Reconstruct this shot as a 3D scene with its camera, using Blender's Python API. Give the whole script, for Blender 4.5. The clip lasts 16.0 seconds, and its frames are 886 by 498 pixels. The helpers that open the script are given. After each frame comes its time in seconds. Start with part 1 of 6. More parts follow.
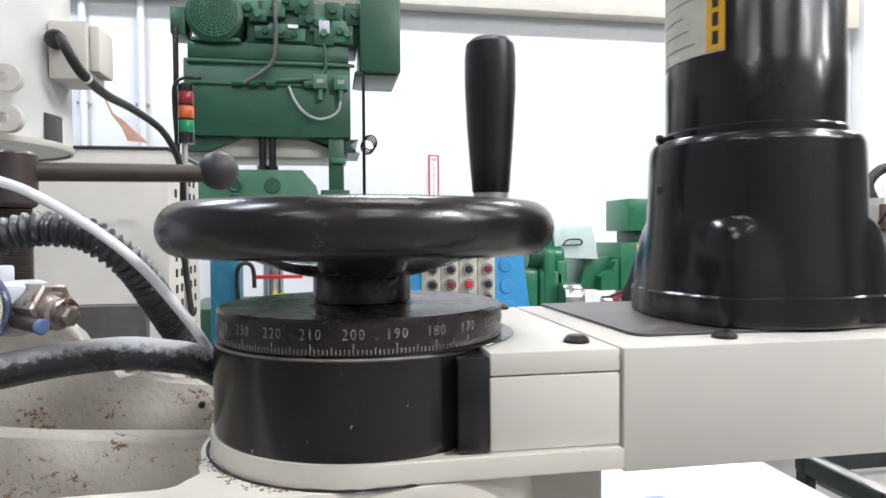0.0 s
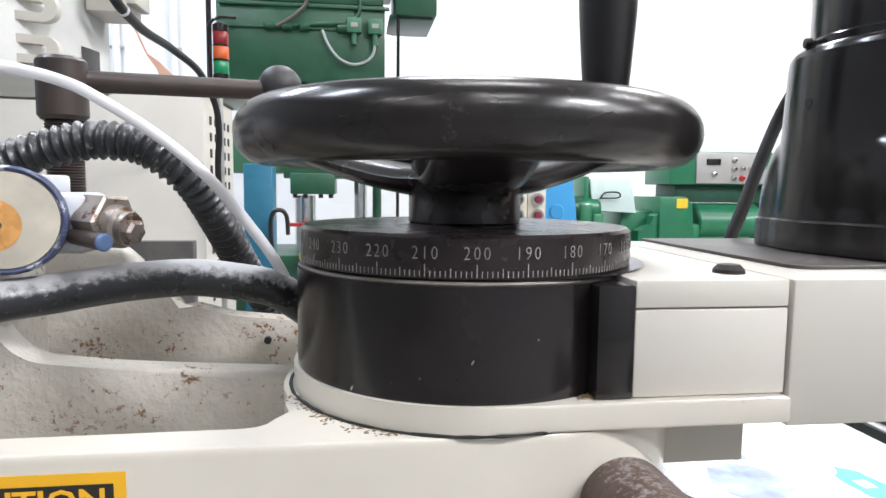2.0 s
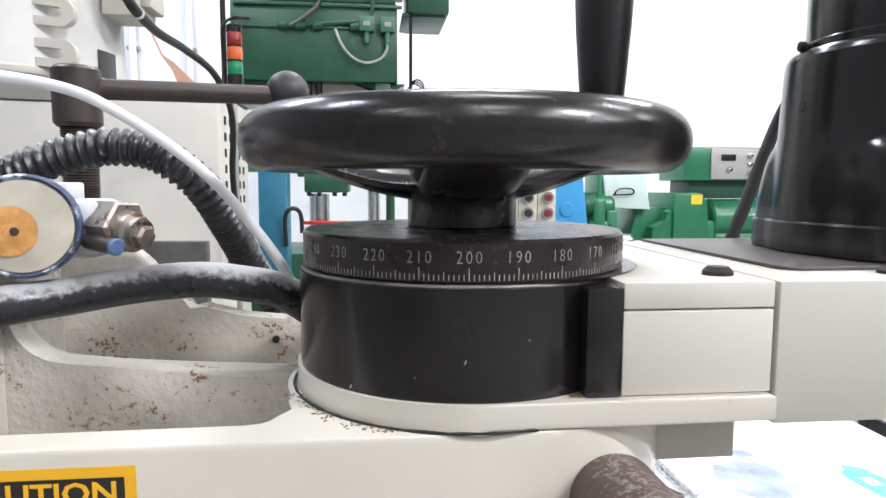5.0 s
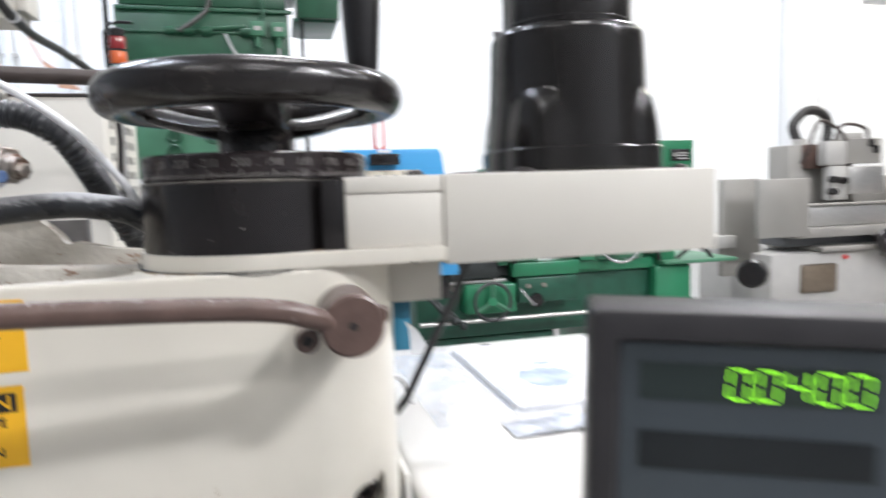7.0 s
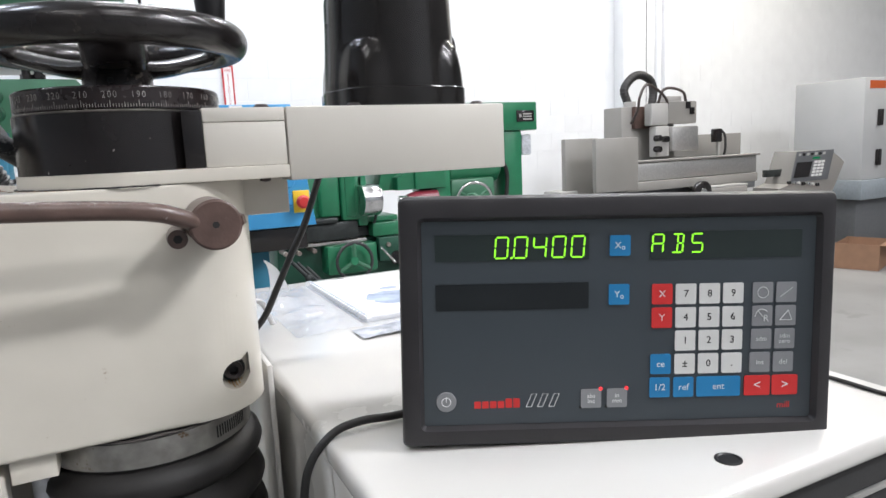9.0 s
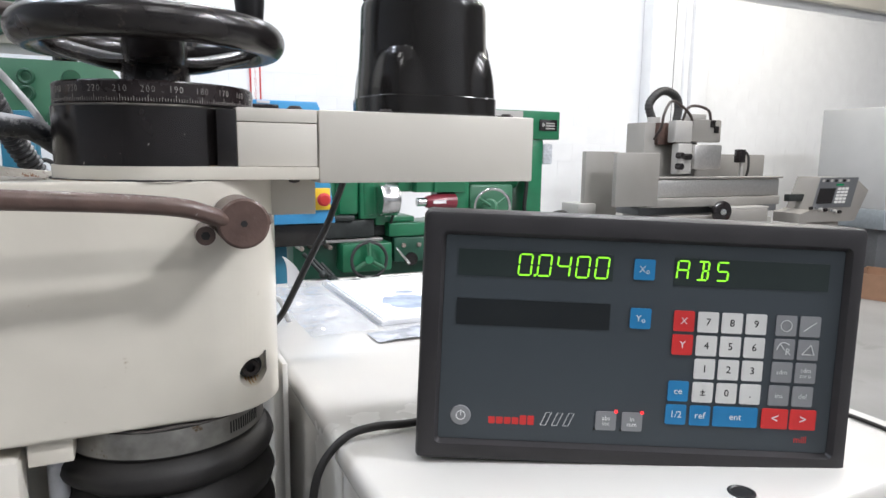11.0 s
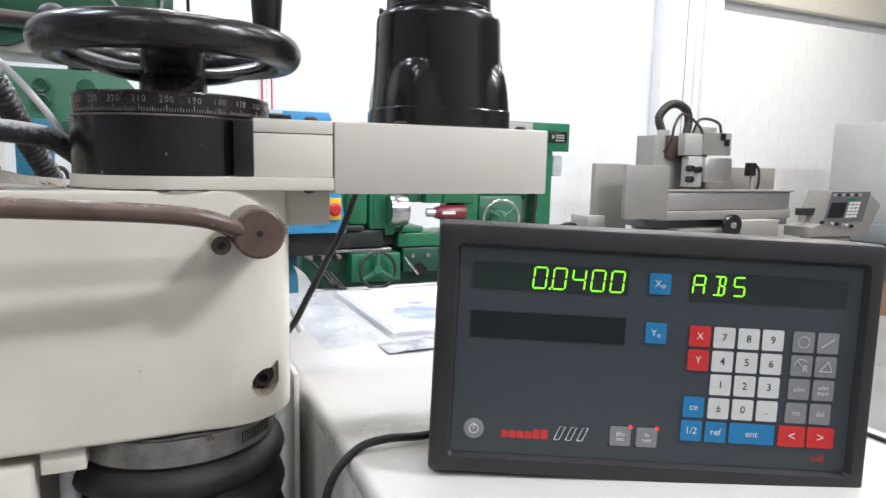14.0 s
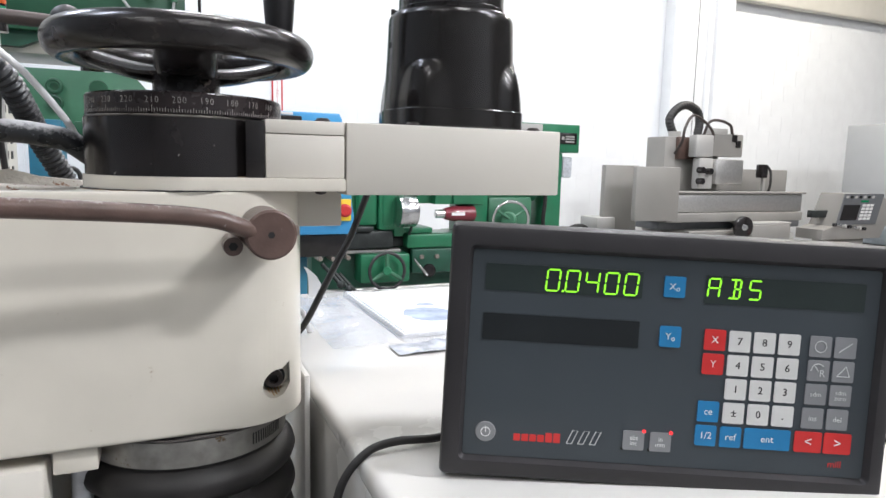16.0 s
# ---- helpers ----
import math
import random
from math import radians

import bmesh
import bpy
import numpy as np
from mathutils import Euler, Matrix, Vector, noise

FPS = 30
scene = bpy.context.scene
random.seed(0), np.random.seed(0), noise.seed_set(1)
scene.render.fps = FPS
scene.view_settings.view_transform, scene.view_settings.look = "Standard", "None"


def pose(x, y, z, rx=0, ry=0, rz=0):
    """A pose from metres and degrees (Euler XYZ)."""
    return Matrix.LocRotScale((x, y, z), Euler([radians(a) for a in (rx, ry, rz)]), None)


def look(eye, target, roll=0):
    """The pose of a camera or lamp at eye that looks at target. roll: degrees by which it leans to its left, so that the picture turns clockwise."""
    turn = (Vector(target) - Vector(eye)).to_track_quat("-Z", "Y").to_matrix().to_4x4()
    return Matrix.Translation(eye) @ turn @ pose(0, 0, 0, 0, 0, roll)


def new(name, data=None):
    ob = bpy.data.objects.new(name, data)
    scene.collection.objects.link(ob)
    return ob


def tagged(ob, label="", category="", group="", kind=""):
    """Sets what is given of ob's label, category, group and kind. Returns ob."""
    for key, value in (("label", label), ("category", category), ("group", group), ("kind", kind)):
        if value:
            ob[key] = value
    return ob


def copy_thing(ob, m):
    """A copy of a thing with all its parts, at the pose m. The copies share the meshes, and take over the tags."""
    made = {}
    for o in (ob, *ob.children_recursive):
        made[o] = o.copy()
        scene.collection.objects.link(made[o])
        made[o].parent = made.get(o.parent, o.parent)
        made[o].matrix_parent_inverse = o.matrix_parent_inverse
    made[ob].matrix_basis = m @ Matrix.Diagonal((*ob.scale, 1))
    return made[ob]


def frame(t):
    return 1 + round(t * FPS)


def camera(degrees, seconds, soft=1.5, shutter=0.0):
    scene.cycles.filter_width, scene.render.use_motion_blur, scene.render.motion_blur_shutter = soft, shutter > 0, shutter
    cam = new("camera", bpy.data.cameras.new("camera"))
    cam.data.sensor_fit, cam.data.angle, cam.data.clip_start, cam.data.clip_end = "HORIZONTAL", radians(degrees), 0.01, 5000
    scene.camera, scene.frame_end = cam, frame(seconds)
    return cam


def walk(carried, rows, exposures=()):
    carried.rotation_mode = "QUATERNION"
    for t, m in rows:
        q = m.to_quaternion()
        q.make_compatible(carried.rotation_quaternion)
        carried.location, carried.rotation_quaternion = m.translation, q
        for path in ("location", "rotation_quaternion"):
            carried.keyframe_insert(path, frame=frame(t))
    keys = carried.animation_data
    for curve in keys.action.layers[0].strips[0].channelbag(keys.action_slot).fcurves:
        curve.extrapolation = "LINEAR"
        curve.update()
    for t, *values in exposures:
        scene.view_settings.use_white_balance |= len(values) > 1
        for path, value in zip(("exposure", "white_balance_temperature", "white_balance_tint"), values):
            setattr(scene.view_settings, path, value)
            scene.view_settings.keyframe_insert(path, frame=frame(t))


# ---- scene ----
cam = camera(69.0, 16.0, shutter=0.5)
PATH = [
    (0, (0.136, 0.065, 1.39), (0.482, 2.034, 1.343), -0.4),
    (0.5, (0.123, 0.094, 1.387), (0.459, 2.063, 1.295), 0.3),
    (1, (0.115, 0.102, 1.38), (0.426, 2.074, 1.263), 0.3),
    (1.5, (0.108, 0.109, 1.372), (0.393, 2.082, 1.209), 0.6),
    (2, (0.106, 0.114, 1.372), (0.369, 2.087, 1.181), 0.6),
    (2.5, (0.108, 0.115, 1.372), (0.351, 2.088, 1.161), 0.5),
    (3, (0.109, 0.111, 1.374), (0.338, 2.086, 1.156), 0.5),
    (3.5, (0.111, 0.112, 1.374), (0.333, 2.087, 1.153), 0.4),
    (4, (0.111, 0.11, 1.376), (0.328, 2.086, 1.159), 0.3),
    (6.5, (0.127, 0.058, 1.366), (0.369, 2.036, 1.191), -0.4),
    (7, (0.164, -0.049, 1.333), (0.647, 1.883, 1.145), -1.8),
    (7.5, (0.176, -0.134, 1.312), (0.96, 1.689, 1.063), -3.5),
    (8, (0.154, -0.168, 1.305), (0.986, 1.63, 1.032), -4.6),
    (8.5, (0.145, -0.162, 1.306), (1.008, 1.618, 1.015), -3.6),
    (9, (0.146, -0.158, 1.306), (1.014, 1.617, 0.997), -2.7),
    (11.5, (0.136, -0.155, 1.314), (0.962, 1.642, 1.02), 1.4),
    (12, (0.133, -0.154, 1.315), (0.959, 1.645, 1.032), 1.7),
    (12.5, (0.136, -0.152, 1.312), (0.961, 1.649, 1.036), 1.5),
    (13, (0.136, -0.154, 1.313), (0.957, 1.649, 1.042), 1.4),
    (13.5, (0.135, -0.152, 1.313), (0.951, 1.654, 1.043), 1.4),
    (14, (0.136, -0.153, 1.313), (0.945, 1.656, 1.046), 1.2),
    (14.5, (0.136, -0.153, 1.313), (0.936, 1.66, 1.046), 1.3),
    (15, (0.135, -0.152, 1.314), (0.927, 1.665, 1.047), 1.4),
    (15.5, (0.137, -0.151, 1.313), (0.922, 1.669, 1.046), 1.4),
    (16, (0.135, -0.15, 1.313), (0.919, 1.671, 1.049), 1.3),
]
EXPOSURES = [(0.0, 0.07), (1.0, 0.18), (2.0, 0.28), (4.0, 0.28), (6.5, 0.27), (7.2, 0.21), (8.0, 0.06), (9.0, -0.01), (16.0, 0.04)]  # seconds, stops
walk(cam, [(t, look(eye, target, roll)) for t, eye, target, roll in PATH], EXPOSURES)
# ---- world, lamps and exposure ----
world = bpy.data.worlds.new("world")
world.use_nodes = True
scene.world = world
world.node_tree.nodes["Background"].inputs[0].default_value = (0.9, 0.95, 1.0, 1)
world.node_tree.nodes["Background"].inputs[1].default_value = 0.05
LAMP_POWER = {-4.2: (15, 25, 60, 150), -2.3: (12, 18, 360, 100), 1.0: (75, 25, 40, 32), 4.0: (100, 100, 100, 140)}  # watts, row by row


# ---- materials ----


def mat(name, color, rough=0.5, metal=0.0, vary=0.12, scale=30.0, bump=0.15, fine=400.0, coat=0.0,
        spot=None, spot_scale=60.0, spot_edge=0.68, streak=None, island=0.0, emit=None, power=0.0, depth=0.0006, dust_sheen=None,
        dust_sheen_from=0.1, dust_sheen_to=0.6, dust_sheen_scale=90.0, dust_sheen_break=0.9, cluster=0.0):
    """A procedural paint, metal or plastic: broad tone changes, fine grain, and spots of dirt or rust."""
    m = bpy.data.materials.new(name)
    m.use_nodes = True
    nt = m.node_tree
    n, l = nt.nodes, nt.links
    b = n["Principled BSDF"]
    b.inputs["Roughness"].default_value = rough
    b.inputs["Metallic"].default_value = metal
    b.inputs["Coat Weight"].default_value = coat
    co = n.new("ShaderNodeTexCoord")
    wide = n.new("ShaderNodeTexNoise")
    wide.inputs["Scale"].default_value = scale
    wide.inputs["Detail"].default_value = 5
    l.new(co.outputs["Object"], wide.inputs["Vector"])
    ramp = n.new("ShaderNodeMapRange")
    ramp.inputs[1].default_value, ramp.inputs[2].default_value = 0.3, 0.7
    ramp.inputs[3].default_value, ramp.inputs[4].default_value = 1 - vary, 1 + vary * 0.6
    l.new(wide.outputs["Fac"], ramp.inputs[0])
    mul = n.new("ShaderNodeVectorMath")
    mul.operation = "SCALE"
    mul.inputs[0].default_value = color[:3]
    l.new(ramp.outputs[0], mul.inputs["Scale"])
    out = mul.outputs[0]
    if island:
        info = n.new("ShaderNodeObjectInfo")
        r2 = n.new("ShaderNodeMapRange")
        r2.inputs[3].default_value, r2.inputs[4].default_value = 1 - island, 1 + island
        l.new(info.outputs["Random"], r2.inputs[0])
        m2 = n.new("ShaderNodeVectorMath")
        m2.operation = "SCALE"
        l.new(out, m2.inputs[0])
        l.new(r2.outputs[0], m2.inputs["Scale"])
        out = m2.outputs[0]
    if spot:
        sn = n.new("ShaderNodeTexNoise")
        sn.inputs["Scale"].default_value = spot_scale
        sn.inputs["Detail"].default_value = 8
        sn.inputs["Roughness"].default_value = 0.7
        l.new(co.outputs["Object"], sn.inputs["Vector"])
        sr = n.new("ShaderNodeMapRange")
        sr.inputs[1].default_value, sr.inputs[2].default_value = spot_edge, spot_edge + 0.06
        l.new(sn.outputs["Fac"], sr.inputs[0])
        if cluster:  # specks gather in patches
            cn = n.new("ShaderNodeTexNoise")
            cn.inputs["Scale"].default_value = cluster
            cn.inputs["Detail"].default_value = 2
            l.new(co.outputs["Object"], cn.inputs["Vector"])
            cm_ = n.new("ShaderNodeMath")
            cm_.operation = "MULTIPLY_ADD"
            cm_.inputs[1].default_value, cm_.inputs[2].default_value = 0.5, -0.25
            l.new(cn.outputs["Fac"], cm_.inputs[0])
            ca = n.new("ShaderNodeMath")
            l.new(sn.outputs["Fac"], ca.inputs[0])
            l.new(cm_.outputs[0], ca.inputs[1])
            l.new(ca.outputs[0], sr.inputs[0])
        mix = n.new("ShaderNodeMix")
        mix.data_type = "RGBA"
        l.new(sr.outputs[0], mix.inputs[0])
        l.new(out, mix.inputs[6])
        mix.inputs[7].default_value = (*spot[:3], 1)
        out = mix.outputs[2]
    if streak:
        mp = n.new("ShaderNodeMapping")
        mp.inputs["Scale"].default_value = (40, 40, 3)
        l.new(co.outputs["Object"], mp.inputs[0])
        kn = n.new("ShaderNodeTexNoise")
        kn.inputs["Scale"].default_value = 1.0
        kn.inputs["Detail"].default_value = 6
        l.new(mp.outputs[0], kn.inputs["Vector"])
        kr = n.new("ShaderNodeMapRange")
        kr.inputs[1].default_value, kr.inputs[2].default_value = 0.52, 0.75
        kr.inputs[4].default_value = 0.7
        l.new(kn.outputs["Fac"], kr.inputs[0])
        mix = n.new("ShaderNodeMix")
        mix.data_type = "RGBA"
        l.new(kr.outputs[0], mix.inputs[0])
        l.new(out, mix.inputs[6])
        mix.inputs[7].default_value = (*streak[:3], 1)
        out = mix.outputs[2]
    dust_sheen_mask = None
    if dust_sheen:  # pale tone on what faces up: dust, scratches and painted sheen
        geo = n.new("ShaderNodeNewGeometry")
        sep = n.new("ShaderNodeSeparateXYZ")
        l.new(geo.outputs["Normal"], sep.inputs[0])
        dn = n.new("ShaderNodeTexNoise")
        dn.inputs["Scale"].default_value = dust_sheen_scale
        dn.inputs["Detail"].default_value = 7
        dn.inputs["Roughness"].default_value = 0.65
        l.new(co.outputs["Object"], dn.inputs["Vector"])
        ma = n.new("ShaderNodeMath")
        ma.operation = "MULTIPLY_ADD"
        ma.inputs[1].default_value, ma.inputs[2].default_value = dust_sheen_break * 2, -dust_sheen_break
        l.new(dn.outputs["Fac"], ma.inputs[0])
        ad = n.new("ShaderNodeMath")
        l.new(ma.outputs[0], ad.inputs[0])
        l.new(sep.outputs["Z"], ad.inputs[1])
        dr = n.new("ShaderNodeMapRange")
        dr.inputs[1].default_value, dr.inputs[2].default_value = dust_sheen_from, dust_sheen_to
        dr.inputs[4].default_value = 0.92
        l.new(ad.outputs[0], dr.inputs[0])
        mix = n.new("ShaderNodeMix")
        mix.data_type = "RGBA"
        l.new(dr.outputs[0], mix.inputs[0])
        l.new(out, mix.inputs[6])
        mix.inputs[7].default_value = (*dust_sheen[:3], 1)
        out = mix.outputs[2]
        dust_sheen_mask = dr.outputs[0]
    l.new(out, b.inputs["Base Color"])
    grain = n.new("ShaderNodeTexNoise")
    grain.inputs["Scale"].default_value = fine
    grain.inputs["Detail"].default_value = 4
    l.new(co.outputs["Object"], grain.inputs["Vector"])
    rr = n.new("ShaderNodeMapRange")
    rr.inputs[3].default_value, rr.inputs[4].default_value = max(0.03, rough - 0.06), min(1, rough + 0.1)
    l.new(wide.outputs["Fac"], rr.inputs[0])
    if dust_sheen_mask:
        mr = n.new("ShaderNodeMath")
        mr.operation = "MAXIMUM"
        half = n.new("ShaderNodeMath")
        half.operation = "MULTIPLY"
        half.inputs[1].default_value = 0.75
        l.new(dust_sheen_mask, half.inputs[0])
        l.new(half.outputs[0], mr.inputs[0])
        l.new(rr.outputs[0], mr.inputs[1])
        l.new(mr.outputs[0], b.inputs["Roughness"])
    else:
        l.new(rr.outputs[0], b.inputs["Roughness"])
    bp = n.new("ShaderNodeBump")
    bp.inputs["Strength"].default_value = bump
    bp.inputs["Distance"].default_value = depth
    l.new(grain.outputs["Fac"], bp.inputs["Height"])
    l.new(bp.outputs[0], b.inputs["Normal"])
    if emit:
        b.inputs["Emission Color"].default_value = (*emit, 1)
        b.inputs["Emission Strength"].default_value = power
    return m


CREAM = mat("cream machine enamel", (0.655, 0.617, 0.537), 0.30, vary=0.075, scale=14, bump=0.09, fine=120, coat=0.3,
            spot=(0.33, 0.25, 0.16), spot_scale=75, spot_edge=0.672)
CREAM_BOX = mat("cream sheet enamel", (0.61, 0.58, 0.52), 0.42, vary=0.04, scale=8, bump=0.05, fine=260,
                spot=(0.3, 0.24, 0.16), spot_scale=70, spot_edge=0.78)
CAST = mat("weathered casting paint", (0.52, 0.49, 0.435), 0.42, vary=0.16, scale=30, bump=0.9, fine=150, depth=0.0015,
           spot=(0.20, 0.085, 0.035), spot_scale=260, spot_edge=0.622, cluster=24, streak=(0.44, 0.41, 0.36), coat=0.15)
GRIME = mat("dirty seam putty", (0.23, 0.165, 0.095), 0.7, vary=0.3, scale=120, bump=0.8, fine=350, depth=0.002,
            spot=(0.06, 0.04, 0.03), spot_scale=160, spot_edge=0.60)
WHEEL = mat("gloss black bakelite", (0.017, 0.0145, 0.014), 0.225, vary=0.5, scale=30, bump=0.08, fine=160, depth=0.0004,
            spot=(0.055, 0.045, 0.038), spot_scale=80, spot_edge=0.60)
GRIP = mat("satin black grip", (0.013, 0.012, 0.013), 0.30, vary=0.2, scale=20, bump=0.03)
HOUSING = mat("black enamel housing", (0.013, 0.011, 0.011), 0.18, vary=0.4, scale=26, bump=0.25, fine=55, depth=0.0005,
              spot=(0.06, 0.05, 0.042), spot_scale=130, spot_edge=0.665)
MOTOR = mat("gloss black motor paint", (0.0145, 0.0128, 0.012), 0.17, vary=0.35, scale=16, bump=0.3, fine=40, depth=0.0006, coat=0.05,
            spot=(0.035, 0.032, 0.03), spot_scale=70, spot_edge=0.66)
PLATE = mat("dark grey gasket plate", (0.085, 0.075, 0.07), 0.36, vary=0.2, scale=30)
DIAL = mat("dark brown anodised dial", (0.020, 0.014, 0.014), 0.25, metal=0.0, vary=0.25, scale=40, bump=0.05)
MARK = mat("worn white engraving", (0.31, 0.295, 0.275), 0.6, vary=0.35, scale=160)
# pale specks along the top mix worn scratches with painted-in glints
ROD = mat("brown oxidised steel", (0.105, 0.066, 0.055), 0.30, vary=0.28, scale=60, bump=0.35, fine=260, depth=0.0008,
          spot=(0.26, 0.23, 0.22), spot_scale=120, spot_edge=0.66, dust_sheen=(0.34, 0.31, 0.30), dust_sheen_from=0.92, dust_sheen_to=1.25, dust_sheen_scale=420, dust_sheen_break=1.3)
BROWN = mat("dark brown burnished steel", (0.055, 0.042, 0.038), 0.38, metal=0.2, vary=0.2, scale=50, bump=0.15)
BALL = mat("dark grey ball knob", (0.035, 0.033, 0.035), 0.45, vary=0.3, scale=60, bump=0.2)
RUBBER = mat("black rubber", (0.016, 0.0145, 0.014), 0.5, vary=0.35, scale=40, bump=0.2,
             spot=(0.12, 0.115, 0.11), spot_scale=45, spot_edge=0.70)
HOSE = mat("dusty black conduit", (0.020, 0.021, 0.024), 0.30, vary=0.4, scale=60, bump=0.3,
           spot=(0.20, 0.205, 0.21), spot_scale=260, spot_edge=0.60, dust_sheen=(0.24, 0.24, 0.245), dust_sheen_from=0.55, dust_sheen_to=1.15, dust_sheen_scale=170, dust_sheen_break=1.7)
# the pale top colour paints in the hose's bluish-grey reflected sheen, with stains
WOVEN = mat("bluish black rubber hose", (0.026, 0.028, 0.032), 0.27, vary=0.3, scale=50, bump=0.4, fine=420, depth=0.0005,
            spot=(0.24, 0.26, 0.29), spot_scale=420, spot_edge=0.63, dust_sheen=(0.46, 0.46, 0.47), dust_sheen_from=0.25, dust_sheen_to=0.75, dust_sheen_scale=260, dust_sheen_break=0.75)
TUBE = mat("white plastic tube", (0.70, 0.70, 0.71), 0.35, vary=0.1, scale=40)
STEEL = mat("brushed steel band", (0.52, 0.51, 0.49), 0.35, metal=0.85, vary=0.12, scale=60, bump=0.15)
CHROME = mat("bright machined steel", (0.68, 0.68, 0.68), 0.18, metal=1.0, vary=0.1, scale=30)
DIRTY_STEEL = mat("stained nickel fitting", (0.36, 0.32, 0.285), 0.35, metal=0.7, vary=0.35, scale=90, bump=0.4,
                  spot=(0.13, 0.065, 0.04), spot_scale=120, spot_edge=0.53)
PALE_BLUE = mat("scuffed pale blue enamel", (0.56, 0.58, 0.62), 0.35, vary=0.25, scale=60, bump=0.3,
                spot=(0.10, 0.14, 0.28), spot_scale=80, spot_edge=0.62)
NAVY = mat("scuffed navy rim", (0.05, 0.065, 0.13), 0.35, vary=0.3, scale=90, bump=0.3, spot=(0.5, 0.53, 0.58), spot_scale=110, spot_edge=0.56)
COIL = mat("pale blue plastic coil", (0.58, 0.62, 0.69), 0.3, vary=0.1)
BLUE_BOLT = mat("blue painted bolt", (0.10, 0.16, 0.30), 0.4, vary=0.3, scale=120, bump=0.3)
LENS = mat("milky sight window", (0.53, 0.49, 0.41), 0.2, vary=0.2, scale=60, bump=0.05, coat=0.5)
AMBER = mat("amber coolant stain", (0.60, 0.30, 0.09), 0.25, vary=0.4, scale=110, coat=0.5)
BOLT = mat("black oxide socket screw", (0.035, 0.028, 0.026), 0.4, metal=0.4, vary=0.3, scale=120)
DECAL = mat("yellow decal vinyl", (0.80, 0.43, 0.02), 0.4, vary=0.06, scale=40, spot=(0.5, 0.27, 0.03), spot_edge=0.75)
INK = mat("black decal ink", (0.02, 0.018, 0.016), 0.45, vary=0.2)
BEZEL = mat("charcoal moulded plastic", (0.026, 0.024, 0.026), 0.42, vary=0.12, scale=40, bump=0.25, fine=900, depth=0.0003)
PANEL = mat("slate membrane panel", (0.045, 0.056, 0.066), 0.38, vary=0.04, scale=20, bump=0.06, fine=900, depth=0.0002)
WINDOW = mat("dark display window", (0.011, 0.014, 0.016), 0.28, vary=0.1)
WINDOW_GREEN = mat("smoked green display window", (0.020, 0.030, 0.029), 0.3, vary=0.1)
KEY_BLUE = mat("blue membrane key", (0.014, 0.20, 0.44), 0.4, vary=0.05)
KEY_RED = mat("red membrane key", (0.62, 0.03, 0.03), 0.4, vary=0.05)
KEY_WHITE = mat("white membrane key", (0.66, 0.66, 0.64), 0.4, vary=0.04)
KEY_GREY = mat("grey membrane key", (0.235, 0.24, 0.25), 0.4, vary=0.05)
LEGEND_WHITE = mat("white key legend", (0.75, 0.75, 0.75), 0.5, vary=0.02)
LEGEND_GREY = mat("pale grey key legend", (0.56, 0.57, 0.57), 0.5, vary=0.02)
LEGEND_BLACK = mat("black key legend", (0.03, 0.03, 0.03), 0.5, vary=0.02)
SEGMENT = mat("lit green display segment", (0.1, 0.4, 0.02), 0.5, vary=0.02, emit=(0.33, 1.0, 0.03), power=1.15)
LED = mat("lit red indicator", (0.5, 0.02, 0.02), 0.4, vary=0.02, emit=(1.0, 0.04, 0.05), power=1.2)
WHITE_TOP = mat("white cabinet enamel", (0.63, 0.615, 0.58), 0.22, vary=0.03, scale=6, bump=0.04, fine=160, coat=0.3)
CAP = mat("black plastic plug", (0.02, 0.02, 0.02), 0.4)
PAPER = mat("white paper", (0.82, 0.82, 0.82), 0.6, vary=0.03)
PRINT = mat("pale blue print", (0.33, 0.39, 0.50), 0.6, vary=0.35, scale=45)
PRINT_GREEN = mat("pale green print", (0.12, 0.50, 0.37), 0.6, vary=0.2, scale=60)
PLASTIC = mat("clear crumpled plastic", (0.66, 0.69, 0.76), 0.10, vary=0.25, scale=25, bump=0.3, fine=60, coat=0.5)
# clear plastic again, greyed to paint in the dark reflections on its folds
SLEEVE_REFLECTION = mat("plastic fold with dark reflections in its colour", (0.46, 0.49, 0.55), 0.08, vary=0.5, scale=60, bump=0.4, fine=70, coat=0.6)
WALL = mat("white painted block", (0.80, 0.81, 0.82), 0.6, vary=0.03, scale=5, bump=0.3, fine=90, depth=0.002, island=0.015)
MORTAR = mat("painted mortar joint", (0.80, 0.81, 0.815), 0.65, vary=0.05, scale=10, bump=0.3)
PILASTER = mat("white painted steel column", (0.76, 0.775, 0.785), 0.5, vary=0.04, scale=5)
SHADE_WALL = mat("dark grey of unseen walls", (0.22, 0.23, 0.24), 0.7, vary=0.15, scale=2.0, bump=0.2, fine=60)
CONCRETE = mat("worn concrete floor", (0.205, 0.20, 0.192), 0.55, vary=0.22, scale=1.6, bump=0.2, fine=60, depth=0.002,
               spot=(0.16, 0.155, 0.15), spot_scale=2.5, spot_edge=0.6)
CEIL = mat("grey corrugated ceiling", (0.42, 0.43, 0.44), 0.7, vary=0.05, scale=2)
PRESS = mat("dark green press enamel", (0.020, 0.088, 0.046), 0.34, vary=0.18, scale=9, bump=0.15, fine=90,
            spot=(0.015, 0.06, 0.035), spot_scale=14, spot_edge=0.64)
PRESS_LIGHT = mat("mid green press enamel", (0.048, 0.165, 0.092), 0.4, vary=0.12, scale=9)
